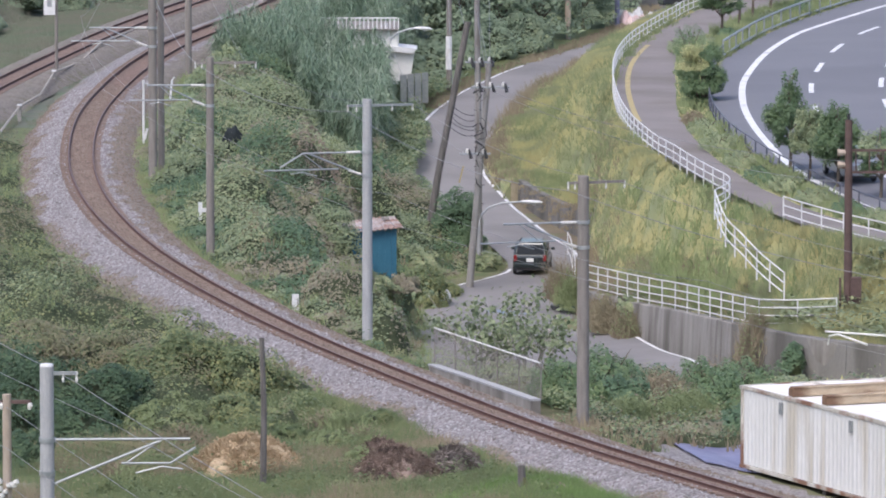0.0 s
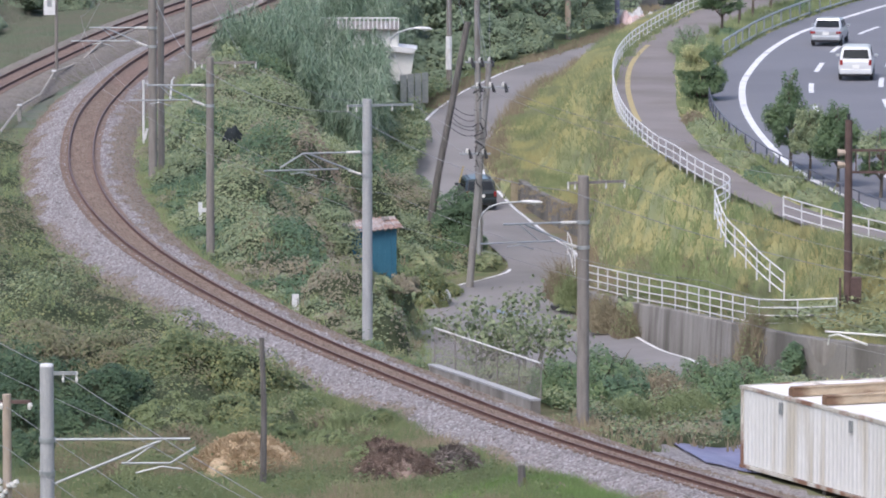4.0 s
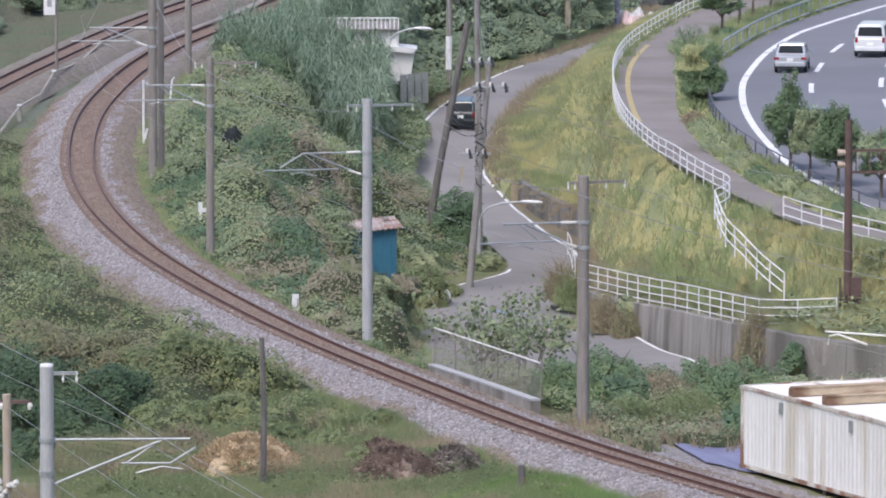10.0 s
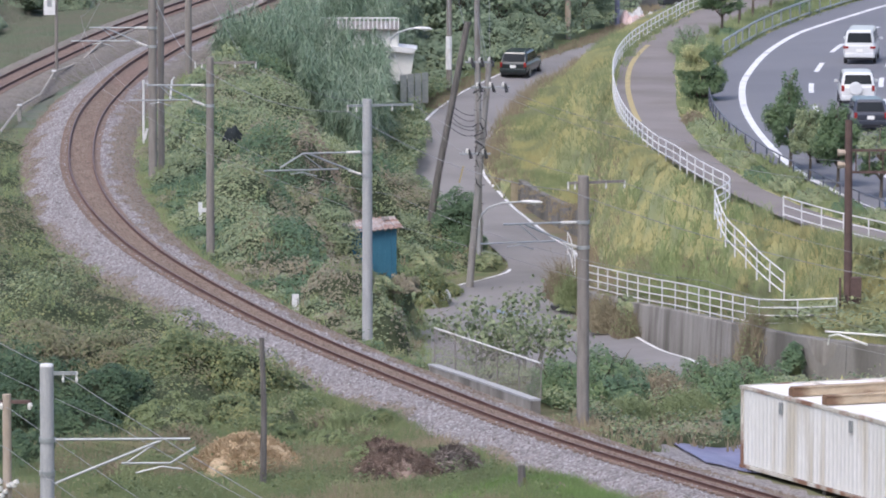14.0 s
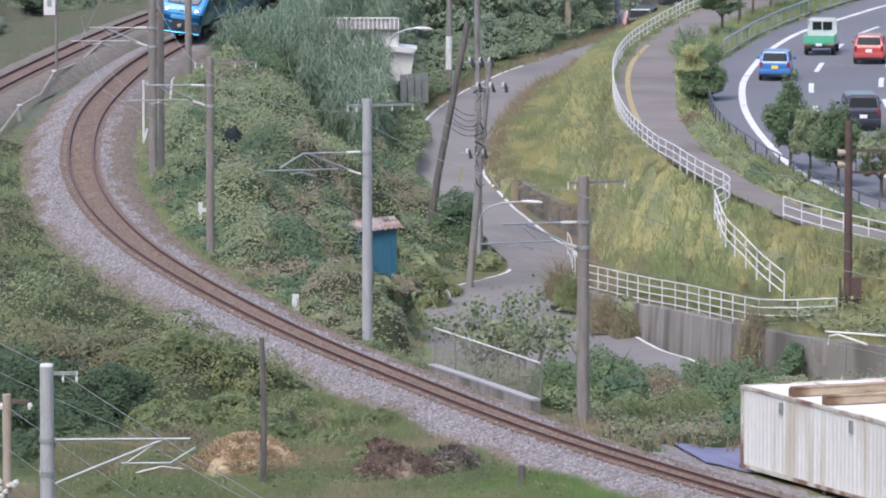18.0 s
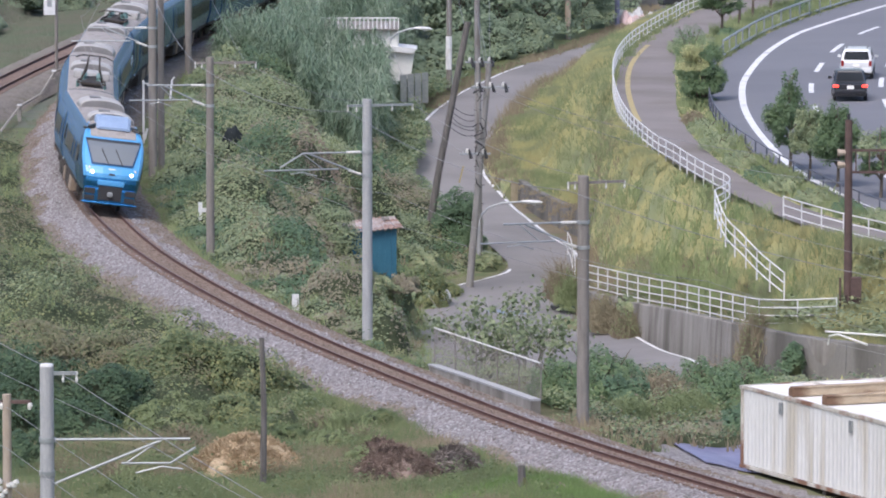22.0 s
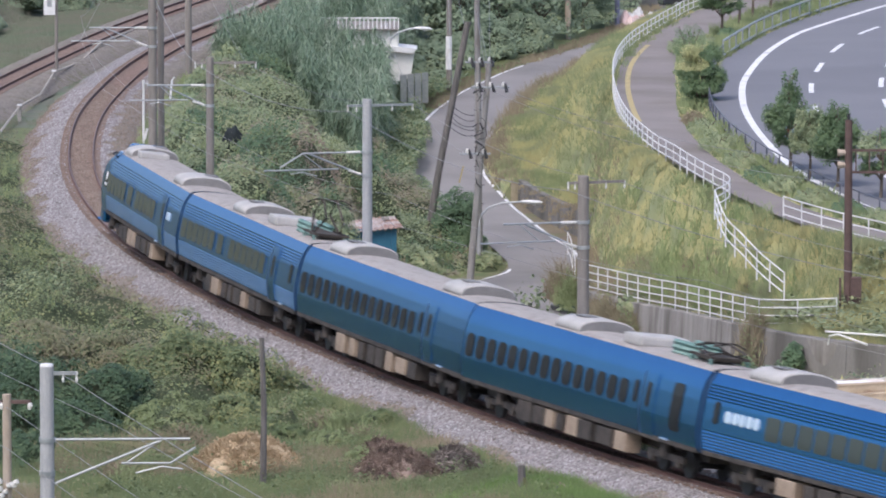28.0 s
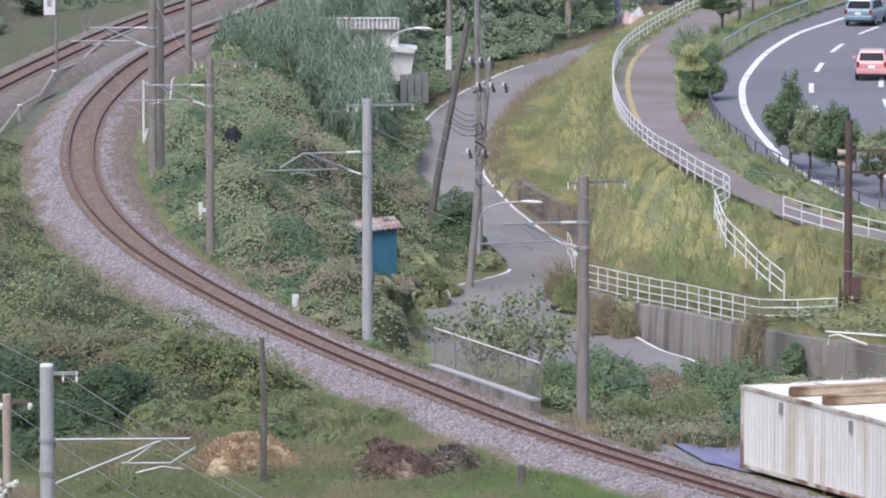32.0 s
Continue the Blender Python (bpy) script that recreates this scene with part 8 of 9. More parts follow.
def cab(car, lit):
    zs = [0.98, 1.2, 1.40, 1.58, 1.75, 1.9, 2.0, 2.2, 2.4, 2.6, 2.78, 2.88, 2.98, 3.08, 3.18, 3.28, 3.38, 3.50, 3.58]
    rings = [nose_ring(z) for z in zs]
    shell = bmesh.new()
    vr = [[shell.verts.new(p) for p in r] for r in rings]
    for a, b in zip(vr, vr[1:]):
        for k in range(11):
            f = shell.faces.new((a[k], a[k + 1], b[k + 1], b[k]))
            f.material_index = 1 if 1 < k < 9 and a[0].co.z > 1.5 else 0
    shell.faces.new([v for v in vr[-1]]).material_index = 1
    bmesh.ops.recalc_face_normals(shell, faces=shell.faces[:])
    part("cab_shell", shell, [M["train"], M["train_face"]], car, "light blue cab front with blue flanks")
    part("windscreen_surround", face_panel(2.10, 3.08, -1.20, 1.20, 0.045, 9, 0.74), M["train_dark"], car, "dark surround of the windscreen")
    ws = part("windscreen", face_panel(2.17, 3.00, -1.13, 1.13, 0.058, 9, 0.74), M["glass_cab"], car, "wide windscreen, reflected grey put into its colour")
    part("visor", face_panel(3.00, 3.09, -1.15, 1.15, 0.068, 2), M["dark"], ws, "black strip above the glass")
    for y in (-0.35, 0.25):
        xa, xb = nose_at(2.10)[0] + 0.12, nose_at(2.72)[0] + 0.12
        part("wiper", tube([(xa, y + 0.2, 2.10), (xb, y - 0.14, 2.74)], 0.018, 5), M["dark"], ws)
    for s in (-1, 1):
        bm = bmesh.new()
        bm_tube(bm, [(nose_at(1.78)[0] - 0.12, s * 0.84, 1.78), (nose_at(1.78)[0] + 0.045, s * 0.84, 1.78)], [0.07, 0.06], 14)
        part("headlamp", bm, M["lamp"] if lit else M["tail_red"], car, "bright lit headlamp" if lit else "unlit tail lamp")
        bm = bmesh.new()
        bm_tube(bm, [(nose_at(1.94)[0] - 0.1, s * 0.98, 1.95), (nose_at(1.94)[0] + 0.0, s * 0.98, 1.95)], 0.05, 8)
        part("marker_lamp", bm, M["white"], car)
        part("brow_rail", tube([(7.9, s * 1.26, 3.42), (8.15, s * 1.1, 3.46), (8.0, s * 0.8, 3.52)], 0.055, 6), M["dark"], car)
        sw = flank_panel(7.0, 8.5, 2.0, 2.68, s, 0.0, 0.25)
        part("cab_side_window", sw, M["glass"], car)
    # apron with coupler opening and step frames
    part("apron", box((10.1, 0, 0.78), (0.9, 2.2, 0.72), bevel=0.10), M["train"], car, "dark blue apron")
    part("coupler_recess", box((10.54, 0, 0.92), (0.06, 1.0, 0.62), bevel=0.02), M["dark"], car)
    part("coupler", box((10.62, 0, 0.88), (0.30, 0.22, 0.2), bevel=0.04), M["galv"], car)
    part("bumper", box((10.56, 0, 1.36), (0.10, 1.15, 0.22), bevel=0.04), M["train_face"], car)
    for s in (-1, 1):
        part("step_opening", box((10.545, s * 0.86, 0.98), (0.05, 0.44, 0.24), bevel=0.02), M["dark"], car)
        part("step_opening", box((10.545, s * 0.86, 0.68), (0.05, 0.44, 0.22), bevel=0.02), M["dark"], car)
    part("step_rail", tube([(10.62, -1.18, 0.50), (10.66, 0, 0.50), (10.62, 1.18, 0.50)], 0.035, 6), M["train"], car)
    part("emblem", face_panel(1.70, 1.78, -0.12, 0.12, 0.02, 2), M["dark"], car)
    part("name_plate", face_panel(1.93, 1.98, -0.14, 0.14, 0.02, 2), M["white"], car)
    # domed fairing above the cab
    rings = []
    for x, w, z in ((6.3, 0.70, 3.62), (6.36, 0.76, 3.94), (7.25, 0.76, 3.98), (7.45, 0.75, 3.94), (8.2, 0.72, 3.56)) if lit else ((6.75, 0.70, 3.62), (6.8, 0.76, 3.94), (7.25, 0.76, 3.98), (7.45, 0.75, 3.94), (8.2, 0.72, 3.56)):
        rings.append([(x, -w, 3.45), (x, -w, z - 0.10), (x, -w + 0.12, z), (x, w - 0.12, z), (x, w, z - 0.10), (x, w, 3.45)])
    # the tail's fairing takes the deeper blue: its shade is put into the colour
    part("fairing", loft(rings), M["dome"] if lit else M["train"], car, "pale blue box fairing above the cab" if lit else "short fairing above the cab, deeper blue for its shade")
    part("cab_roof", face_panel(3.16, 3.50, -0.98, 0.98, 0.03), M["train_roof"], car, "dusty pinkish-grey cab roof")


def train_car(k):
    lead, tail = k == 0, k == 6
    ribbed = k in (0, 1, 2, 5, 6)
    car = empty("train_car", Matrix(), ("leading cab car of a metallic blue express train with lit headlamps" if lead else
                                        "trailing cab car of a metallic blue express train, ribbed flanks" if tail else
                                        "ribbed metallic blue express train car with dark windows" if ribbed else
                                        "smooth metallic blue express train car with a row of small windows"), "train", "cars of the express train")
    pr = side_profile(ribbed)
    x0, x1 = (-10.62, 7.7) if (lead or tail) else (-10.0, 10.0)
    for s in (-1, 1):
        bm = bmesh.new()
        bm_loft(bm, [[(x, y * s, z) for y, z in pr] for x in (x0, x0 + 0.05, x1)], closed=False, cap=False)
        bmesh.ops.recalc_face_normals(bm, faces=bm.faces[:])
        if (bm.faces[:][0].normal.y > 0) != (s > 0):
            bmesh.ops.reverse_faces(bm, faces=bm.faces[:])
        part("flank", bm, M["train"], car, "metallic blue flank" + (" with pressed ribs" if ribbed else ""), smooth=not ribbed)
    roof = [(1.06 * math.cos(t), 3.525 + 0.15 * math.sin(t)) for t in np.linspace(0, math.pi, 9)]
    bm = bmesh.new()
    bm_loft(bm, [[(x, y, z) for y, z in roof] for x in np.linspace(x0, 7.9 if lead or tail else x1, 6)], closed=False, cap=False)
    bmesh.ops.recalc_face_normals(bm, faces=bm.faces[:])
    part("roof", bm, M["train_roof"], car, "dusty grey-beige roof")
    part("floor_pan", box(((x0 + x1) / 2, 0, 1.05), (x1 - x0, 2.66, 0.14)), M["under"], car)
    ends = [x0] if (lead or tail) else [x0, x1]
    for x in ends:
        out = [(-w, z) for w, z in SIDE[::-1]] + list(SIDE)
        s = -1 if x < 0 else 1
        bm = bmesh.new()
        bm_loft(bm, [[(x, y, z) for y, z in out], [(x - 0.04 * s, y, z) for y, z in out]])
        bmesh.ops.recalc_face_normals(bm, faces=bm.faces[:])
        part("end_wall", bm, M["train_dark"], car)
        bm = bmesh.new()
        bm_loft(bm, [[(x + d * s, y * 0.95 * q, 1.05 + (z - 1.0) * 0.95) for y, z in out] for d, q in ((0, 0.99), (0.05, 1), (0.09, 0.97), (0.12, 1))])
        bmesh.ops.recalc_face_normals(bm, faces=bm.faces[:])
        part("gangway", bm, M["train_dark"], car, "dark blue gangway bellows")
    # windows and doors on both flanks: groups of panes (from, to, count), single slits, door
    if lead:
        groups, slits, dx = [(-10.0, -6.0, 4), (-0.95, 4.05, 5), (4.75, 5.75, 1)], [(-2.5, -2.1)], -4.75
    elif tail:
        groups, slits, dx = [(2.8, 7.5, 5), (0.95, 2.15, 1), (-4.9, 0.1, 5)], [], -7.2
    elif k == 2:
        groups, slits, dx = [(-5.8, 5.0, 10)], [(-9.3, -8.95), (9.0, 9.3)], 5.8
    elif ribbed:
        groups, slits, dx = [(-9.7, -3.8, 6), (-3.25, -2.25, 1), (-1.2, 4.9, 6)], [(8.9, 9.25)], 5.8
    else:
        groups, slits, dx = [], [(4.85, 5.15)], 5.6
    for s in (-1, 1):
        for a, b, n in groups:
            band = part("window_band", flank_panel(a - 0.06, b + 0.06, 1.86, 2.66, s, 0.0), M["train"], car)
            w = (b - a) / n
            for i in range(n):
                part("window", flank_panel(a + i * w + 0.07, a + (i + 1) * w - 0.07, 1.90, 2.62, s, 0.012, 0.1), M["glass_pale"], band)
        if not ribbed:
            for i in range(15):
                x = -9.7 + i * 0.955
                part("window", flank_panel(x, x + 0.66, 1.86, 2.62, s, 0.006, 0.16), M["glass"], car)
        for a, b in slits:
            part("slit_window", flank_panel(a, b, 2.0, 2.7, s, 0.008, 0.08), M["glass"], car)
        d = part("door", flank_panel(dx, dx + 1.0, 1.04, 3.04, s, 0.008, 0.04), M["train"], car, "smooth blue sliding door")
        part("door_gap", flank_panel(dx - 0.13, dx - 0.02, 1.04, 3.04, s, 0.014, 0.02), M["train_dark"], d)
        part("door_window", flank_panel(dx + 0.30, dx + 0.62, 1.95, 2.74, s, 0.016, 0.08), M["glass"], d)
        part("door_sill", flank_panel(dx, dx + 1.0, 0.99, 1.03, s, 0.02, 0.01), M["galv"], d)
        if k == 3:
            part("window", flank_panel(7.9, 8.7, 1.45, 2.95, s, 0.006, 0.1), M["glass"], car)
        part("name_bar", flank_panel(dx + 1.5, dx + 2.1, 1.08, 1.13, s, 0.02, 0.01), M["pale_letter"], car)
        if k == 2:
            for i in range(5):
                part("lettering_bar", flank_panel(-8.5 + i * 0.48, -8.12 + i * 0.48, 2.12, 2.48, s, 0.014, 0.08), M["pale_letter"], car, "pale lettering as plain bars")
        if tail:
            part("badge", flank_panel(7.8, 8.12, 2.32, 2.66, s, 0.014, 0.12), M["white"], car, "white badge as a plain shape")
            part("badge_bar", flank_panel(7.68, 8.25, 2.10, 2.2, s, 0.014, 0.02), M["white"], car)
            for i in range(2):
                part("plate", flank_panel(-8.6 + i * 0.45, -8.3 + i * 0.45, 2.2, 2.5, s, 0.014, 0.04), M["pale_letter"], car)
    # underfloor gear
    for x in ((-8.2, 7.0) if (lead or tail) else (-7.0, 7.0)):
        bogie(car, x)
    rng = random.Random(20 + k)
    for s in (-1, 1):
        x = -4.9
        while x < 4.4:
            w = rng.uniform(0.5, 1.3)
            bm = box((x + w / 2, s * 1.05, 0.62), (w, 0.55, rng.uniform(0.5, 0.68)), bevel=0.04)
            tan = rng.random() < 0.42
            part("underfloor_box", bm, M["box_tan"] if tan else M["under"], car, "dusty tan equipment box" if tan else "")
            x += w + rng.uniform(0.08, 0.6)
    part("centre_sill", box((-0.4, 0, 0.8), (18.8, 0.8, 0.4)), M["under"], car)
    if lead or tail:
        cab(car, lead)
    for x in ([-1.9, 5.4] if lead else [5.85, -7.0] if tail else [-2.2] if k in (1, 3, 5) else [-7.0, 6.8]):
        cowl(car, x, 1.5 if x > 5 and (lead or tail) else 2.1)
    if tail:
        part("resistor_box", box((4.3, 0.2, 3.76), (0.9, 1.2, 0.28), bevel=0.08), M["cowl_pale"], car, "pale low roof box")
    if k in (1, 3, 5):
        part("resistor_box", box((2.9, 0, 3.80), (1.5, 1.7, 0.36), bevel=0.10), M["cowl_pale"], car, "pale low roof box")
    if k in (1, 3, 5):
        pantograph(car, 8.0, k != 3)
        equipment(car, 5.4, 5)
    return car


M["glass_pale"] = plain("pale_reflecting_window", (0.035, 0.048, 0.046), 0.16)
# the grey base is the reflection in the windscreen, painted in
M["glass_cab"] = plain("windscreen_reflection_grey", (0.16, 0.175, 0.185), 0.15, coat=0.5)
M["cowl_pale"] = surf("pale_roof_panel", (0.33, 0.32, 0.31), (0.40, 0.39, 0.38), 1.5, 0.6, 0.05, 20)
M["pale_letter"] = plain("pale_blue_lettering", (0.42, 0.52, 0.62), 0.4)
M["dome"] = surf("pale_blue_grey_fairing", (0.22, 0.30, 0.44), (0.27, 0.35, 0.49), 1, 0.4, 0.0, 20)
M["train_dark"] = surf("dark_blue_band", (0.012, 0.045, 0.11), (0.02, 0.06, 0.14), 1, 0.4, 0.0, 20)
TRAIN = [train_car(k) for k in range(7)]


# ---- road vehicles ----
def paint(name, c, metal=0.2):
    k = [min(1, v * 1.12 + 0.004) for v in c]
    m = surf("car_paint_" + name, tuple(c), tuple(k), 0.6, 0.28, 0.0, 30, metal=metal, spec=0.5)
    m.node_tree.nodes["Principled BSDF"].inputs["Coat Weight"].default_value = 0.6
    return m


STYLES = {  # length, width, height, belt height, bonnet length, boot length, front rake, rear rake
    "sedan": (4.4, 1.69, 1.44, 0.92, 1.15, 0.75, 0.75, 0.55),
    "hatch": (3.9, 1.66, 1.50, 0.95, 0.95, 0.06, 0.75, 0.42),
    "wagon": (4.5, 1.70, 1.50, 0.93, 1.10, 0.06, 0.80, 0.55),
    "suv": (4.4, 1.76, 1.70, 1.05, 1.10, 0.06, 0.70, 0.32),
    "minivan": (4.7, 1.72, 1.74, 1.05, 0.65, 0.05, 0.85, 0.22),
    "van": (4.7, 1.69, 1.78, 1.04, 0.18, 0.04, 0.75, 0.16),
}


def vehicle(style, colour, label, category, group="traffic on the highway", rack=False, spare=False, sign=False, lit=False, plate="plate", light_top=None):
    """A road vehicle with its back at x = 0, facing +x."""
    ln, w, h, belt, bon, boot, fr, rr = STYLES[style]
    car = empty(category.replace(" ", "_") if " " not in category else "van", Matrix(), label, category, group)
    hw, sill = w / 2, 0.26
    bm = bmesh.new()
    st = [(0.0, 0.88, 0.34, belt - 0.10), (0.08, 0.95, 0.28, belt - 0.03), (0.35, 0.985, sill, belt), (boot + rr, 1.0, sill, belt + 0.01), (ln * 0.5, 1.0, sill, belt), (ln - bon - 0.1, 1.0, sill, belt - 0.02),
          (ln - bon * 0.5, 0.98, sill, belt - 0.12), (ln - 0.25, 0.93, 0.28, belt - 0.20), (ln - 0.05, 0.84, 0.32, belt - 0.30), (ln, 0.78, 0.38, belt - 0.36)]
    rings = []
    for x, k, z0, z1 in sorted(st):
        o = [(-0.80, z0), (0.80, z0), (0.95, z0 + 0.10), (1.0, (z0 + z1) / 2), (0.985, z1 - 0.14), (0.90, z1), (-0.90, z1), (-0.985, z1 - 0.14), (-1.0, (z0 + z1) / 2), (-0.95, z0 + 0.10)]
        rings.append([(x, y * hw * k, z) for y, z in o])
    bm_loft(bm, rings)
    bmesh.ops.recalc_face_normals(bm, faces=bm.faces[:])
    body = part("body", bm, colour, car, smooth=False)
    # cabin: roof and pillars, then panes
    b0, b1 = boot + 0.02, ln - bon + 0.05
    cab_rings = []
    for z, q, t in ((belt - 0.03, 0.0, 0.93), (belt + (h - belt) * 0.5, 0.5, 0.88), (h - 0.10, 0.88, 0.81), (h - 0.03, 0.97, 0.74), (h, 1.08, 0.62)):
        x0, x1 = b0 + rr * q, b1 - fr * q
        y = hw * t
        cab_rings.append([(x0, -y * 0.9, z), (x0 + 0.12, -y, z), (x1 - 0.15, -y, z), (x1, -y * 0.86, z), (x1, y * 0.86, z), (x1 - 0.15, y, z), (x0 + 0.12, y, z), (x0, y * 0.9, z)])
    cabin = part("cabin", loft(cab_rings), light_top or colour, car)

    def pane(name, q0, q1, kind, s=1):
        def at(q):
            z = belt + (h - belt) * q
            return b0 + rr * q, b1 - fr * q, hw * (0.93 - 0.10 * q), z
        a, b = at(q0), at(q1)
        if kind == "back":
            p = [(a[0] - 0.012, -a[2] * 0.84, a[3]), (a[0] - 0.012, a[2] * 0.84, a[3]), (b[0] - 0.012, b[2] * 0.80, b[3]), (b[0] - 0.012, -b[2] * 0.80, b[3])]
            back = Vector((0.03, 0, -0.005))
        elif kind == "front":
            p = [(a[1] + 0.012, -a[2] * 0.82, a[3]), (a[1] + 0.012, a[2] * 0.82, a[3]), (b[1] + 0.012, b[2] * 0.76, b[3]), (b[1] + 0.012, -b[2] * 0.76, b[3])]
            back = Vector((-0.03, 0, 0))
        else:
            x0, x1 = kind
            p = [(a[0] + (a[1] - a[0]) * x0, s * (a[2] + 0.012), a[3]), (a[0] + (a[1] - a[0]) * x1, s * (a[2] + 0.012), a[3]),
                 (b[0] + (b[1] - b[0]) * x1, s * (b[2] + 0.012), b[3]), (b[0] + (b[1] - b[0]) * x0, s * (b[2] + 0.012), b[3])]
            back = Vector((0, -0.03 * s, 0))
        part(name, loft([p, [Vector(v) + back for v in p]]), M["glass"], cabin)
    pane("rear_window", 0.12, 0.80, "back")
    pane("windscreen", 0.10, 0.84, "front")
    for s in (-1, 1):
        for x0, x1 in ((0.07, 0.30), (0.33, 0.60), (0.63, 0.90)):
            pane("side_window", 0.10, 0.80, (x0, x1), s)
    for s in (-1, 1):
        tall = style in ("suv", "minivan", "wagon", "hatch")
        z = belt - (0.12 if tall else 0.16)
        part("tail_lamp", box((0.05, s * hw * 0.83, z), (0.12, 0.15 if tall else 0.28, 0.28 if tall else 0.13), bevel=0.02), M["tail_lit" if lit else "tail_red"], car, "red tail lamp")
        part("headlamp", box((ln - 0.10, s * hw * 0.62, belt - 0.32), (0.14, 0.28, 0.13), bevel=0.02), M["plate"], car)
        part("mirror", box((ln - bon - 0.55, s * (hw + 0.10), belt + 0.06), (0.10, 0.18, 0.13), bevel=0.02), colour, car)
    part("bumper", box((0.02, 0, 0.47), (0.16, w * 0.92, 0.24), bevel=0.05), colour, car)
    part("bumper_underside", box((0.06, 0, 0.31), (0.14, w * 0.84, 0.12), bevel=0.02), M["dark"], car)
    part("number_plate", box((-0.035, 0, 0.72 if style != "sedan" else 0.70), (0.02, 0.34, 0.17)), M[plate], car, "plain number plate")
    for x in (0.80, ln - 0.82):
        for s in (-1, 1):
            bm = bmesh.new()
            y0 = s * (hw - 0.18)
            bm_tube(bm, [(x, y0, 0.31), (x, y0 + s * 0.03, 0.31), (x, y0 + s * 0.15, 0.31), (x, y0 + s * 0.18, 0.31)], [0.27, 0.31, 0.31, 0.27], 16)
            wheel = part("wheel", bm, M["dark"], car)
            bm = bmesh.new()
            bm_tube(bm, [(x, y0 + s * 0.16, 0.31), (x, y0 + s * 0.19, 0.31)], [0.19, 0.17], 12)
            part("rim", bm, M["galv"], wheel)
    if rack:
        for s in (-1, 1):
            part("roof_rail", tube([(b0 + rr + 0.2, s * hw * 0.62, h + 0.03), (b1 - fr - 0.3, s * hw * 0.62, h + 0.04)], 0.025, 6), M["dark"], car)
    if spare:
        bm = bmesh.new()
        bm_tube(bm, [(-0.16, 0.12, 0.92), (-0.14, 0.12, 0.92), (0.05, 0.12, 0.92)], [0.26, 0.33, 0.33], 20)
        part("spare_wheel_cover", bm, colour, car, "white spare wheel cover")
    if sign:
        part("roof_sign", box((ln * 0.48, 0, h + 0.08), (0.25, 0.5, 0.14), bevel=0.03), M["white"], car)
    return car


def small_truck(colour, label):
    """Light pickup truck: cab in front, open load bed with a guard frame."""
    car = empty("pickup_truck", Matrix(), label, "truck", "traffic on the highway")
    part("load_bed", box((1.15, 0, 0.62), (2.2, 1.62, 0.12), bevel=0.02), colour, car)
    part("tailgate", box((0.05, 0, 0.86), (0.06, 1.62, 0.40), bevel=0.02), colour, car, "green tailgate")
    for s in (-1, 1):
        part("side_board", box((1.15, s * 0.79, 0.86), (2.2, 0.06, 0.40), bevel=0.02), colour, car)
        part("tail_lamp", box((0.0, s * 0.66, 0.52), (0.08, 0.24, 0.12), bevel=0.02), M["tail_red"], car)
        for x in (0.7, 3.3):
            bm = bmesh.new()
            bm_tube(bm, [(x, s * 0.62, 0.31), (x, s * 0.80, 0.31)], 0.31, 16)
            part("wheel", bm, M["dark"], car)
    cb = [[(2.35, y, z) for y, z in ((-0.8, 0.45), (0.8, 0.45), (0.8, 1.1), (0.66, 1.82), (-0.66, 1.82), (-0.8, 1.1))],
          [(3.5, y, z) for y, z in ((-0.8, 0.45), (0.8, 0.45), (0.8, 1.1), (0.62, 1.80), (-0.62, 1.80), (-0.8, 1.1))],
          [(4.0, y, z) for y, z in ((-0.74, 0.5), (0.74, 0.5), (0.74, 0.95), (0.70, 1.1), (-0.70, 1.1), (-0.74, 0.95))]]
    part("cab", loft(cb), M["car_white"], car, "white cab")
    part("rear_window", box((2.33, 0, 1.42), (0.03, 1.05, 0.42), bevel=0.01), M["glass"], car)
    fr = bmesh.new()
    bm_tube(fr, [(2.25, -0.76, 0.7), (2.25, -0.76, 1.75), (2.25, 0.76, 1.75), (2.25, 0.76, 0.7)], 0.03, 6)
    bm_tube(fr, [(2.25, 0, 0.7), (2.25, 0, 1.75)], 0.03, 6)
    part("guard_frame", fr, M["white"], car)
    part("bumper", box((0.05, 0, 0.45), (0.12, 1.5, 0.12), bevel=0.02), M["dark"], car)
    part("number_plate", box((-0.02, 0, 0.58), (0.02, 0.33, 0.16)), M["plate"], car, "plain number plate")
    part("chassis", box((1.9, 0, 0.48), (3.6, 0.8, 0.18)), M["under"], car)
    return car


M["car_white"] = paint("white", (0.56, 0.57, 0.575), 0.0)
M["car_silver"] = paint("silver", (0.42, 0.44, 0.46), 0.5)
M["car_black"] = paint("black", (0.012, 0.013, 0.017), 0.1)
M["car_dark"] = paint("dark_grey", (0.035, 0.04, 0.055), 0.3)
M["car_green_black"] = paint("green_black", (0.010, 0.018, 0.018), 0.1)
M["car_blue"] = paint("blue", (0.045, 0.16, 0.42), 0.1)
M["car_red"] = paint("red", (0.42, 0.065, 0.06), 0.0)
M["car_pink"] = paint("pink", (0.56, 0.27, 0.28), 0.0)
M["car_pale_blue"] = paint("pale_blue", (0.20, 0.275, 0.34), 0.3)
M["car_green"] = paint("green", (0.10, 0.40, 0.24), 0.0)

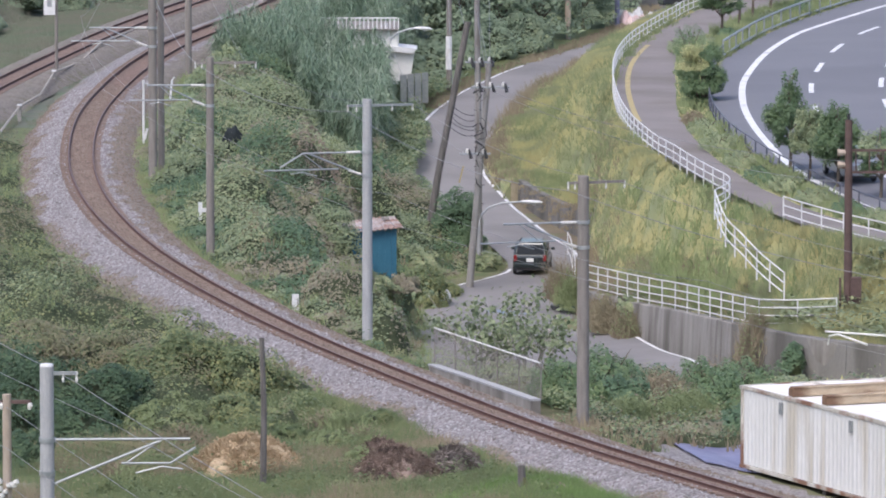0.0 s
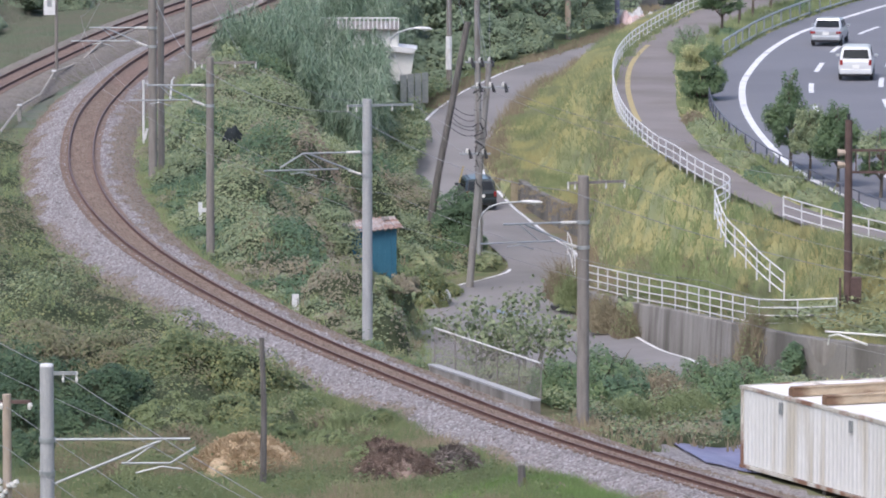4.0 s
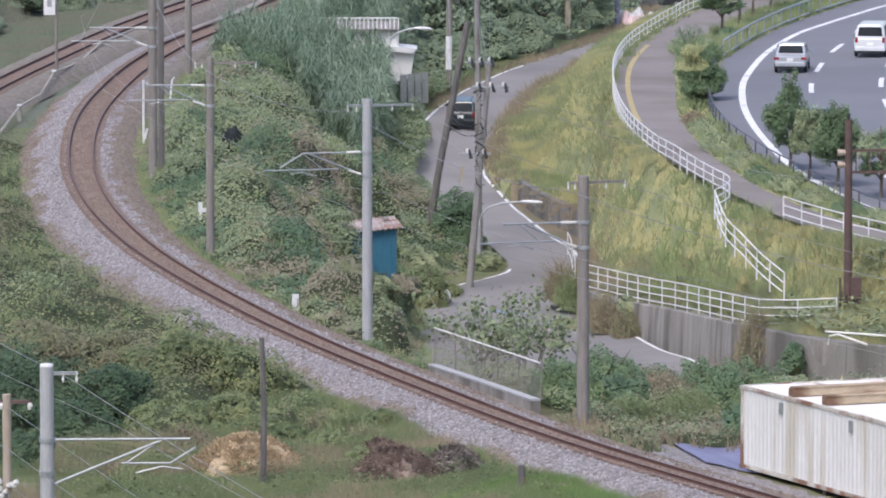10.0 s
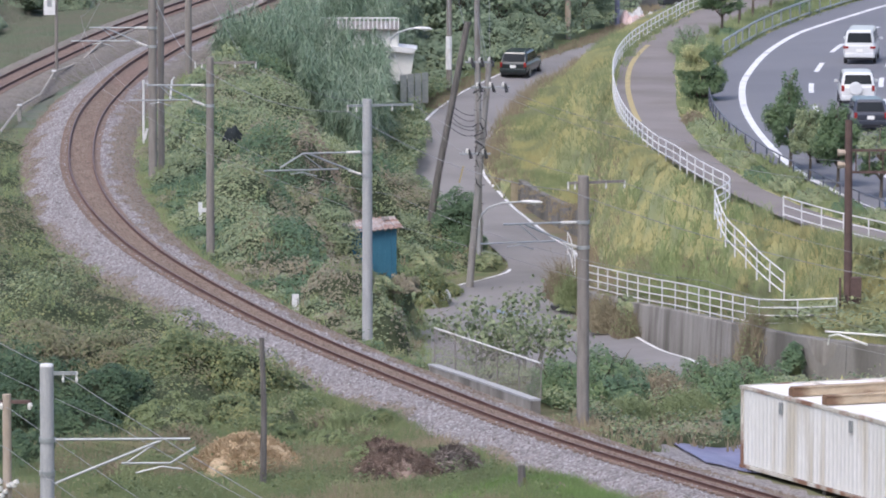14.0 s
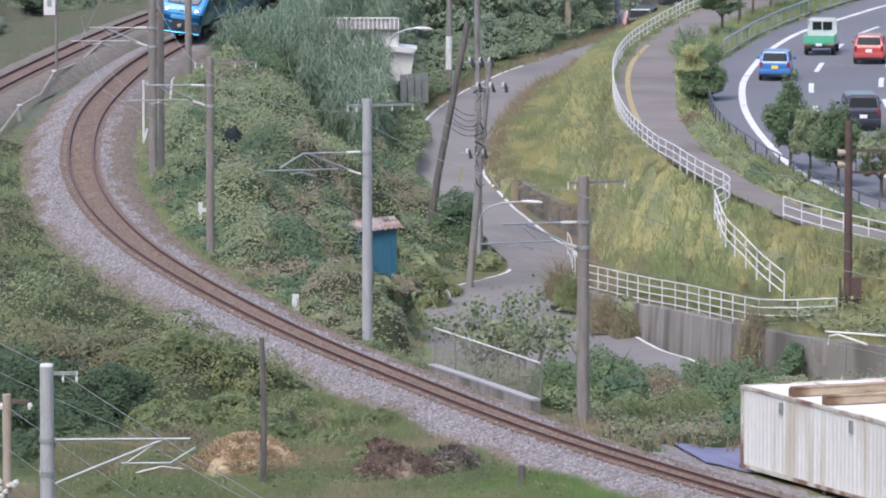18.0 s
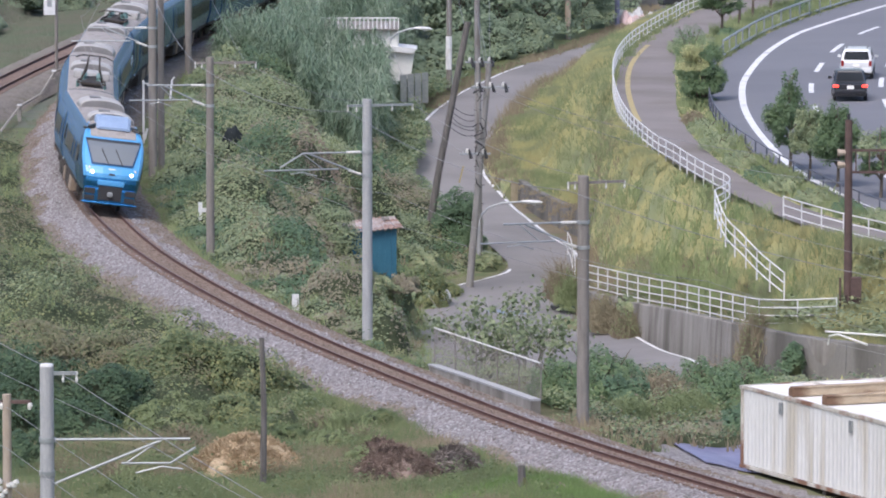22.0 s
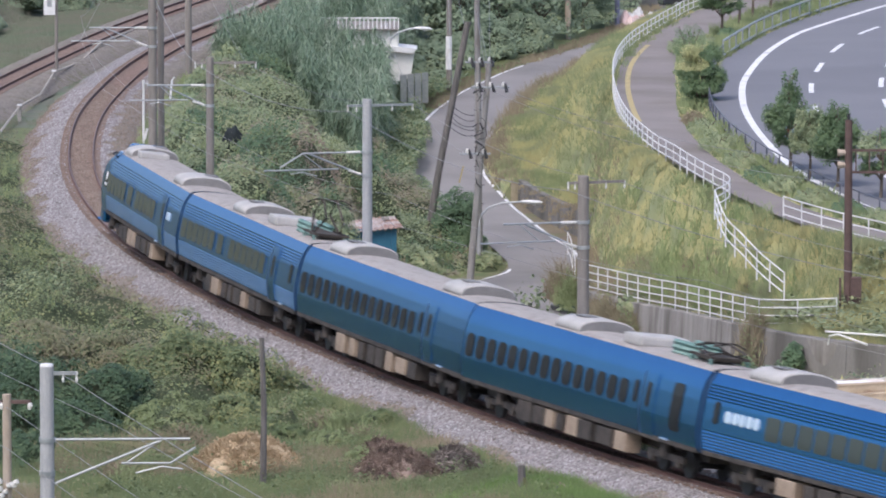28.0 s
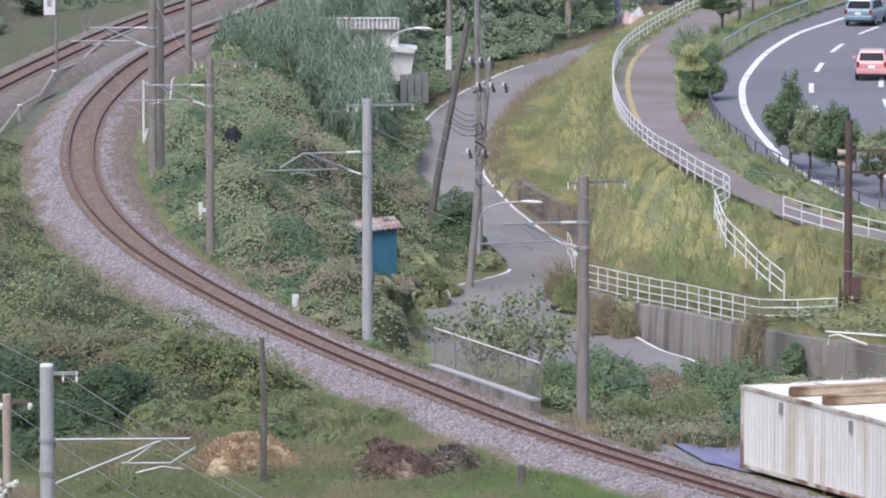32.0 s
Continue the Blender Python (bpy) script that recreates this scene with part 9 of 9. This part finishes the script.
# vehicle, lane offset at y = 340, moment at which it passes there, metres a second
TRAFFIC = [
    (vehicle("suv", M["car_white"], "white compact off-road car with a sloping back", "car"), 5.2, 1.95, 13.9),
    (vehicle("sedan", M["car_silver"], "silver-grey saloon car seen from behind", "car"), 2.1, 1.15, 18.4),
    (vehicle("hatch", M["car_white"], "small white hatchback car with red lamps", "car"), 5.0, 5.23, 17.4),
    (vehicle("minivan", M["car_white"], "tall white minivan with a dark rear window", "minivan"), 5.1, 7.77, 19.9),
    (vehicle("sedan", M["car_silver"], "pale silver saloon car with a low boot", "car"), 1.6, 8.43, 21.5),
    (vehicle("sedan", M["car_black"], "black saloon car with red tail lamps", "car"), 2.3, 10.24, 24.0),
    (vehicle("van", M["car_white"], "boxy white van with wide rear window", "minivan"), 4.8, 11.83, 18.3),
    (vehicle("suv", M["car_white"], "white off-road car with a covered spare wheel on its back", "car", spare=True), 5.3, 13.47, 22.2),
    (vehicle("wagon", M["car_dark"], "dark grey estate car with a steep tailgate", "car"), 5.2, 14.10, 18.0),
    (small_truck(M["car_green"], "green and white light pickup truck with an empty bed"), 2.3, 14.94, 15.0),
    (vehicle("hatch", M["car_blue"], "bright blue small hatchback with a yellow plate", "car", plate="plate_yellow"), 1.1, 16.18, 15.7),
    (vehicle("hatch", M["car_red"], "red rounded hatchback car", "car"), 5.3, 16.20, 22.0),
    (vehicle("suv", M["car_dark"], "dark blue-grey off-road car", "car"), 4.9, 18.06, 20.4),
    (vehicle("wagon", M["car_white"], "white estate car with roof rails", "car", rack=True), 5.2, 20.57, 20.6),
    (vehicle("sedan", M["car_black"], "black saloon car braking with bright red lamps", "car", lit=True), 5.0, 21.22, 19.9),
    (vehicle("wagon", M["car_pale_blue"], "pale blue-grey estate car with roof rails", "car", rack=True), 1.6, 28.39, 18.9),
    (vehicle("hatch", M["car_pink"], "salmon pink small rounded car", "car"), 6.0, 30.44, 18.3),
]
LANE_CAR = vehicle("wagon", M["car_green_black"], "black estate car climbing the narrow lane", "car", "cars on the lane", rack=True)
PARKED = vehicle("suv", M["car_dark"], "dark car parked at the rubbish place", "car", "cars on the lane")
PARKED.matrix_world = pose(13.6, 453.5, float(lay(15.5, 453.5)) + 0.02, 0, 0, 12)


# ---- what moves ----
def on_line(c, d, s):
    p = np.array([np.interp(s, d, c[:, i]) for i in range(3)])
    if s < d[0]:
        p = c[0] + (c[0] - c[1]) / (d[1] - d[0]) * (d[0] - s)
    elif s > d[-1]:
        p = c[-1] + (c[-1] - c[-2]) / (d[-1] - d[-2]) * (s - d[-1])
    return Vector(p)


def facing(back, front, lean=0.0):
    """A pose at back, with x towards front, leaning to its left by so many degrees."""
    f = (front - back).normalized()
    left = Vector((0, 0, 1)).cross(f).normalized()
    up = f.cross(left)
    m = Matrix((f, left, up)).transposed().to_4x4()
    return Matrix.Translation(back) @ m @ Matrix.Rotation(radians(-lean), 4, "X")


TIMES = [i * 0.5 for i in range(65)]


def motions():
    # the train keeps 25.25 m/s; its nose passes y = 433 shortly after 17 s
    for k, car in enumerate(TRAIN):
        rows = []
        for t in TIMES:
            mid = 200.1 + 25.25 * (t - 25.0) - (10.5 if k == 0 else 133.35 if k == 6 else 31.4 + 20.25 * (k - 1))
            a, b = on_line(TRACK, TD, mid - 7.0), on_line(TRACK, TD, mid + 7.0)
            m = facing(a, b, 7.0 * min(1, max(0, (mid + 60) / 60)))
            m.translation = (a + b) / 2
            rows.append((t, m @ pose(0, 0, 0, 0, 0, 180) if k == 6 else m))
        walk(car, rows)
    for car, lane_o, when, speed in TRAFFIC:
        rows = []
        for t in TIMES:
            s = (t - when) * speed
            o = lane_o + 0.016 * max(-40, min(40, s))
            q = []
            for e in (s, s + 2.7):
                p, p2 = on_line(EDGE, ED, e), on_line(EDGE, ED, e + 0.5)
                d = (p2 - p).normalized()
                q.append(p + Vector((d.y, -d.x, 0)) * o + Vector((0, 0, 0.01 * o)))
            rows.append((t, facing(q[0], q[1])))
        walk(car, rows)
    spots = [(0, 4.12, 343.1, -6.19), (1, 4.67, 350.3, -6.17), (2, 3.84, 356.7, -6.02), (3, 2.83, 363.1, -5.79), (4.5, 1.55, 371.6, -5.5), (6, 0.65, 379.7, -5.25), (8, 0.39, 390.1, -4.6), (9, 0.52, 394.6, -4.32),
             (10, 0.96, 399.0, -4.08), (12, 1.82, 409.7, -3.53), (13, 2.78, 415.1, -3.3), (14, 4.06, 421.3, -3.04), (15, 5.9, 427.4, -2.8), (16.5, 9.06, 434.7, -2.5), (17, 10.3, 438.5, -2.38), (18, 12.0, 445.0, -2.15),
             (20, 15.6, 461, -1.8), (23, 22.6, 487, -1.35), (32, 46, 565, -1.0)]
    c = curve([(x, y, z) for t, x, y, z in spots], 0.4)
    d = np.r_[0, np.cumsum(np.linalg.norm(np.diff(c[:, :2], axis=0), axis=1))]
    rows, at = [], 0
    for t, x, y, z in spots:
        at = int(np.argmin(np.hypot(c[:, 0] - x, c[:, 1] - y)))
        ahead = on_line(c, d, d[at] + 7.0) - on_line(c, d, d[at] - 3.0)
        ahead.x *= 0.8
        rows.append((t, facing(Vector((x, y, z)), Vector((x, y, z)) + ahead)))
    walk(LANE_CAR, rows)


motions()
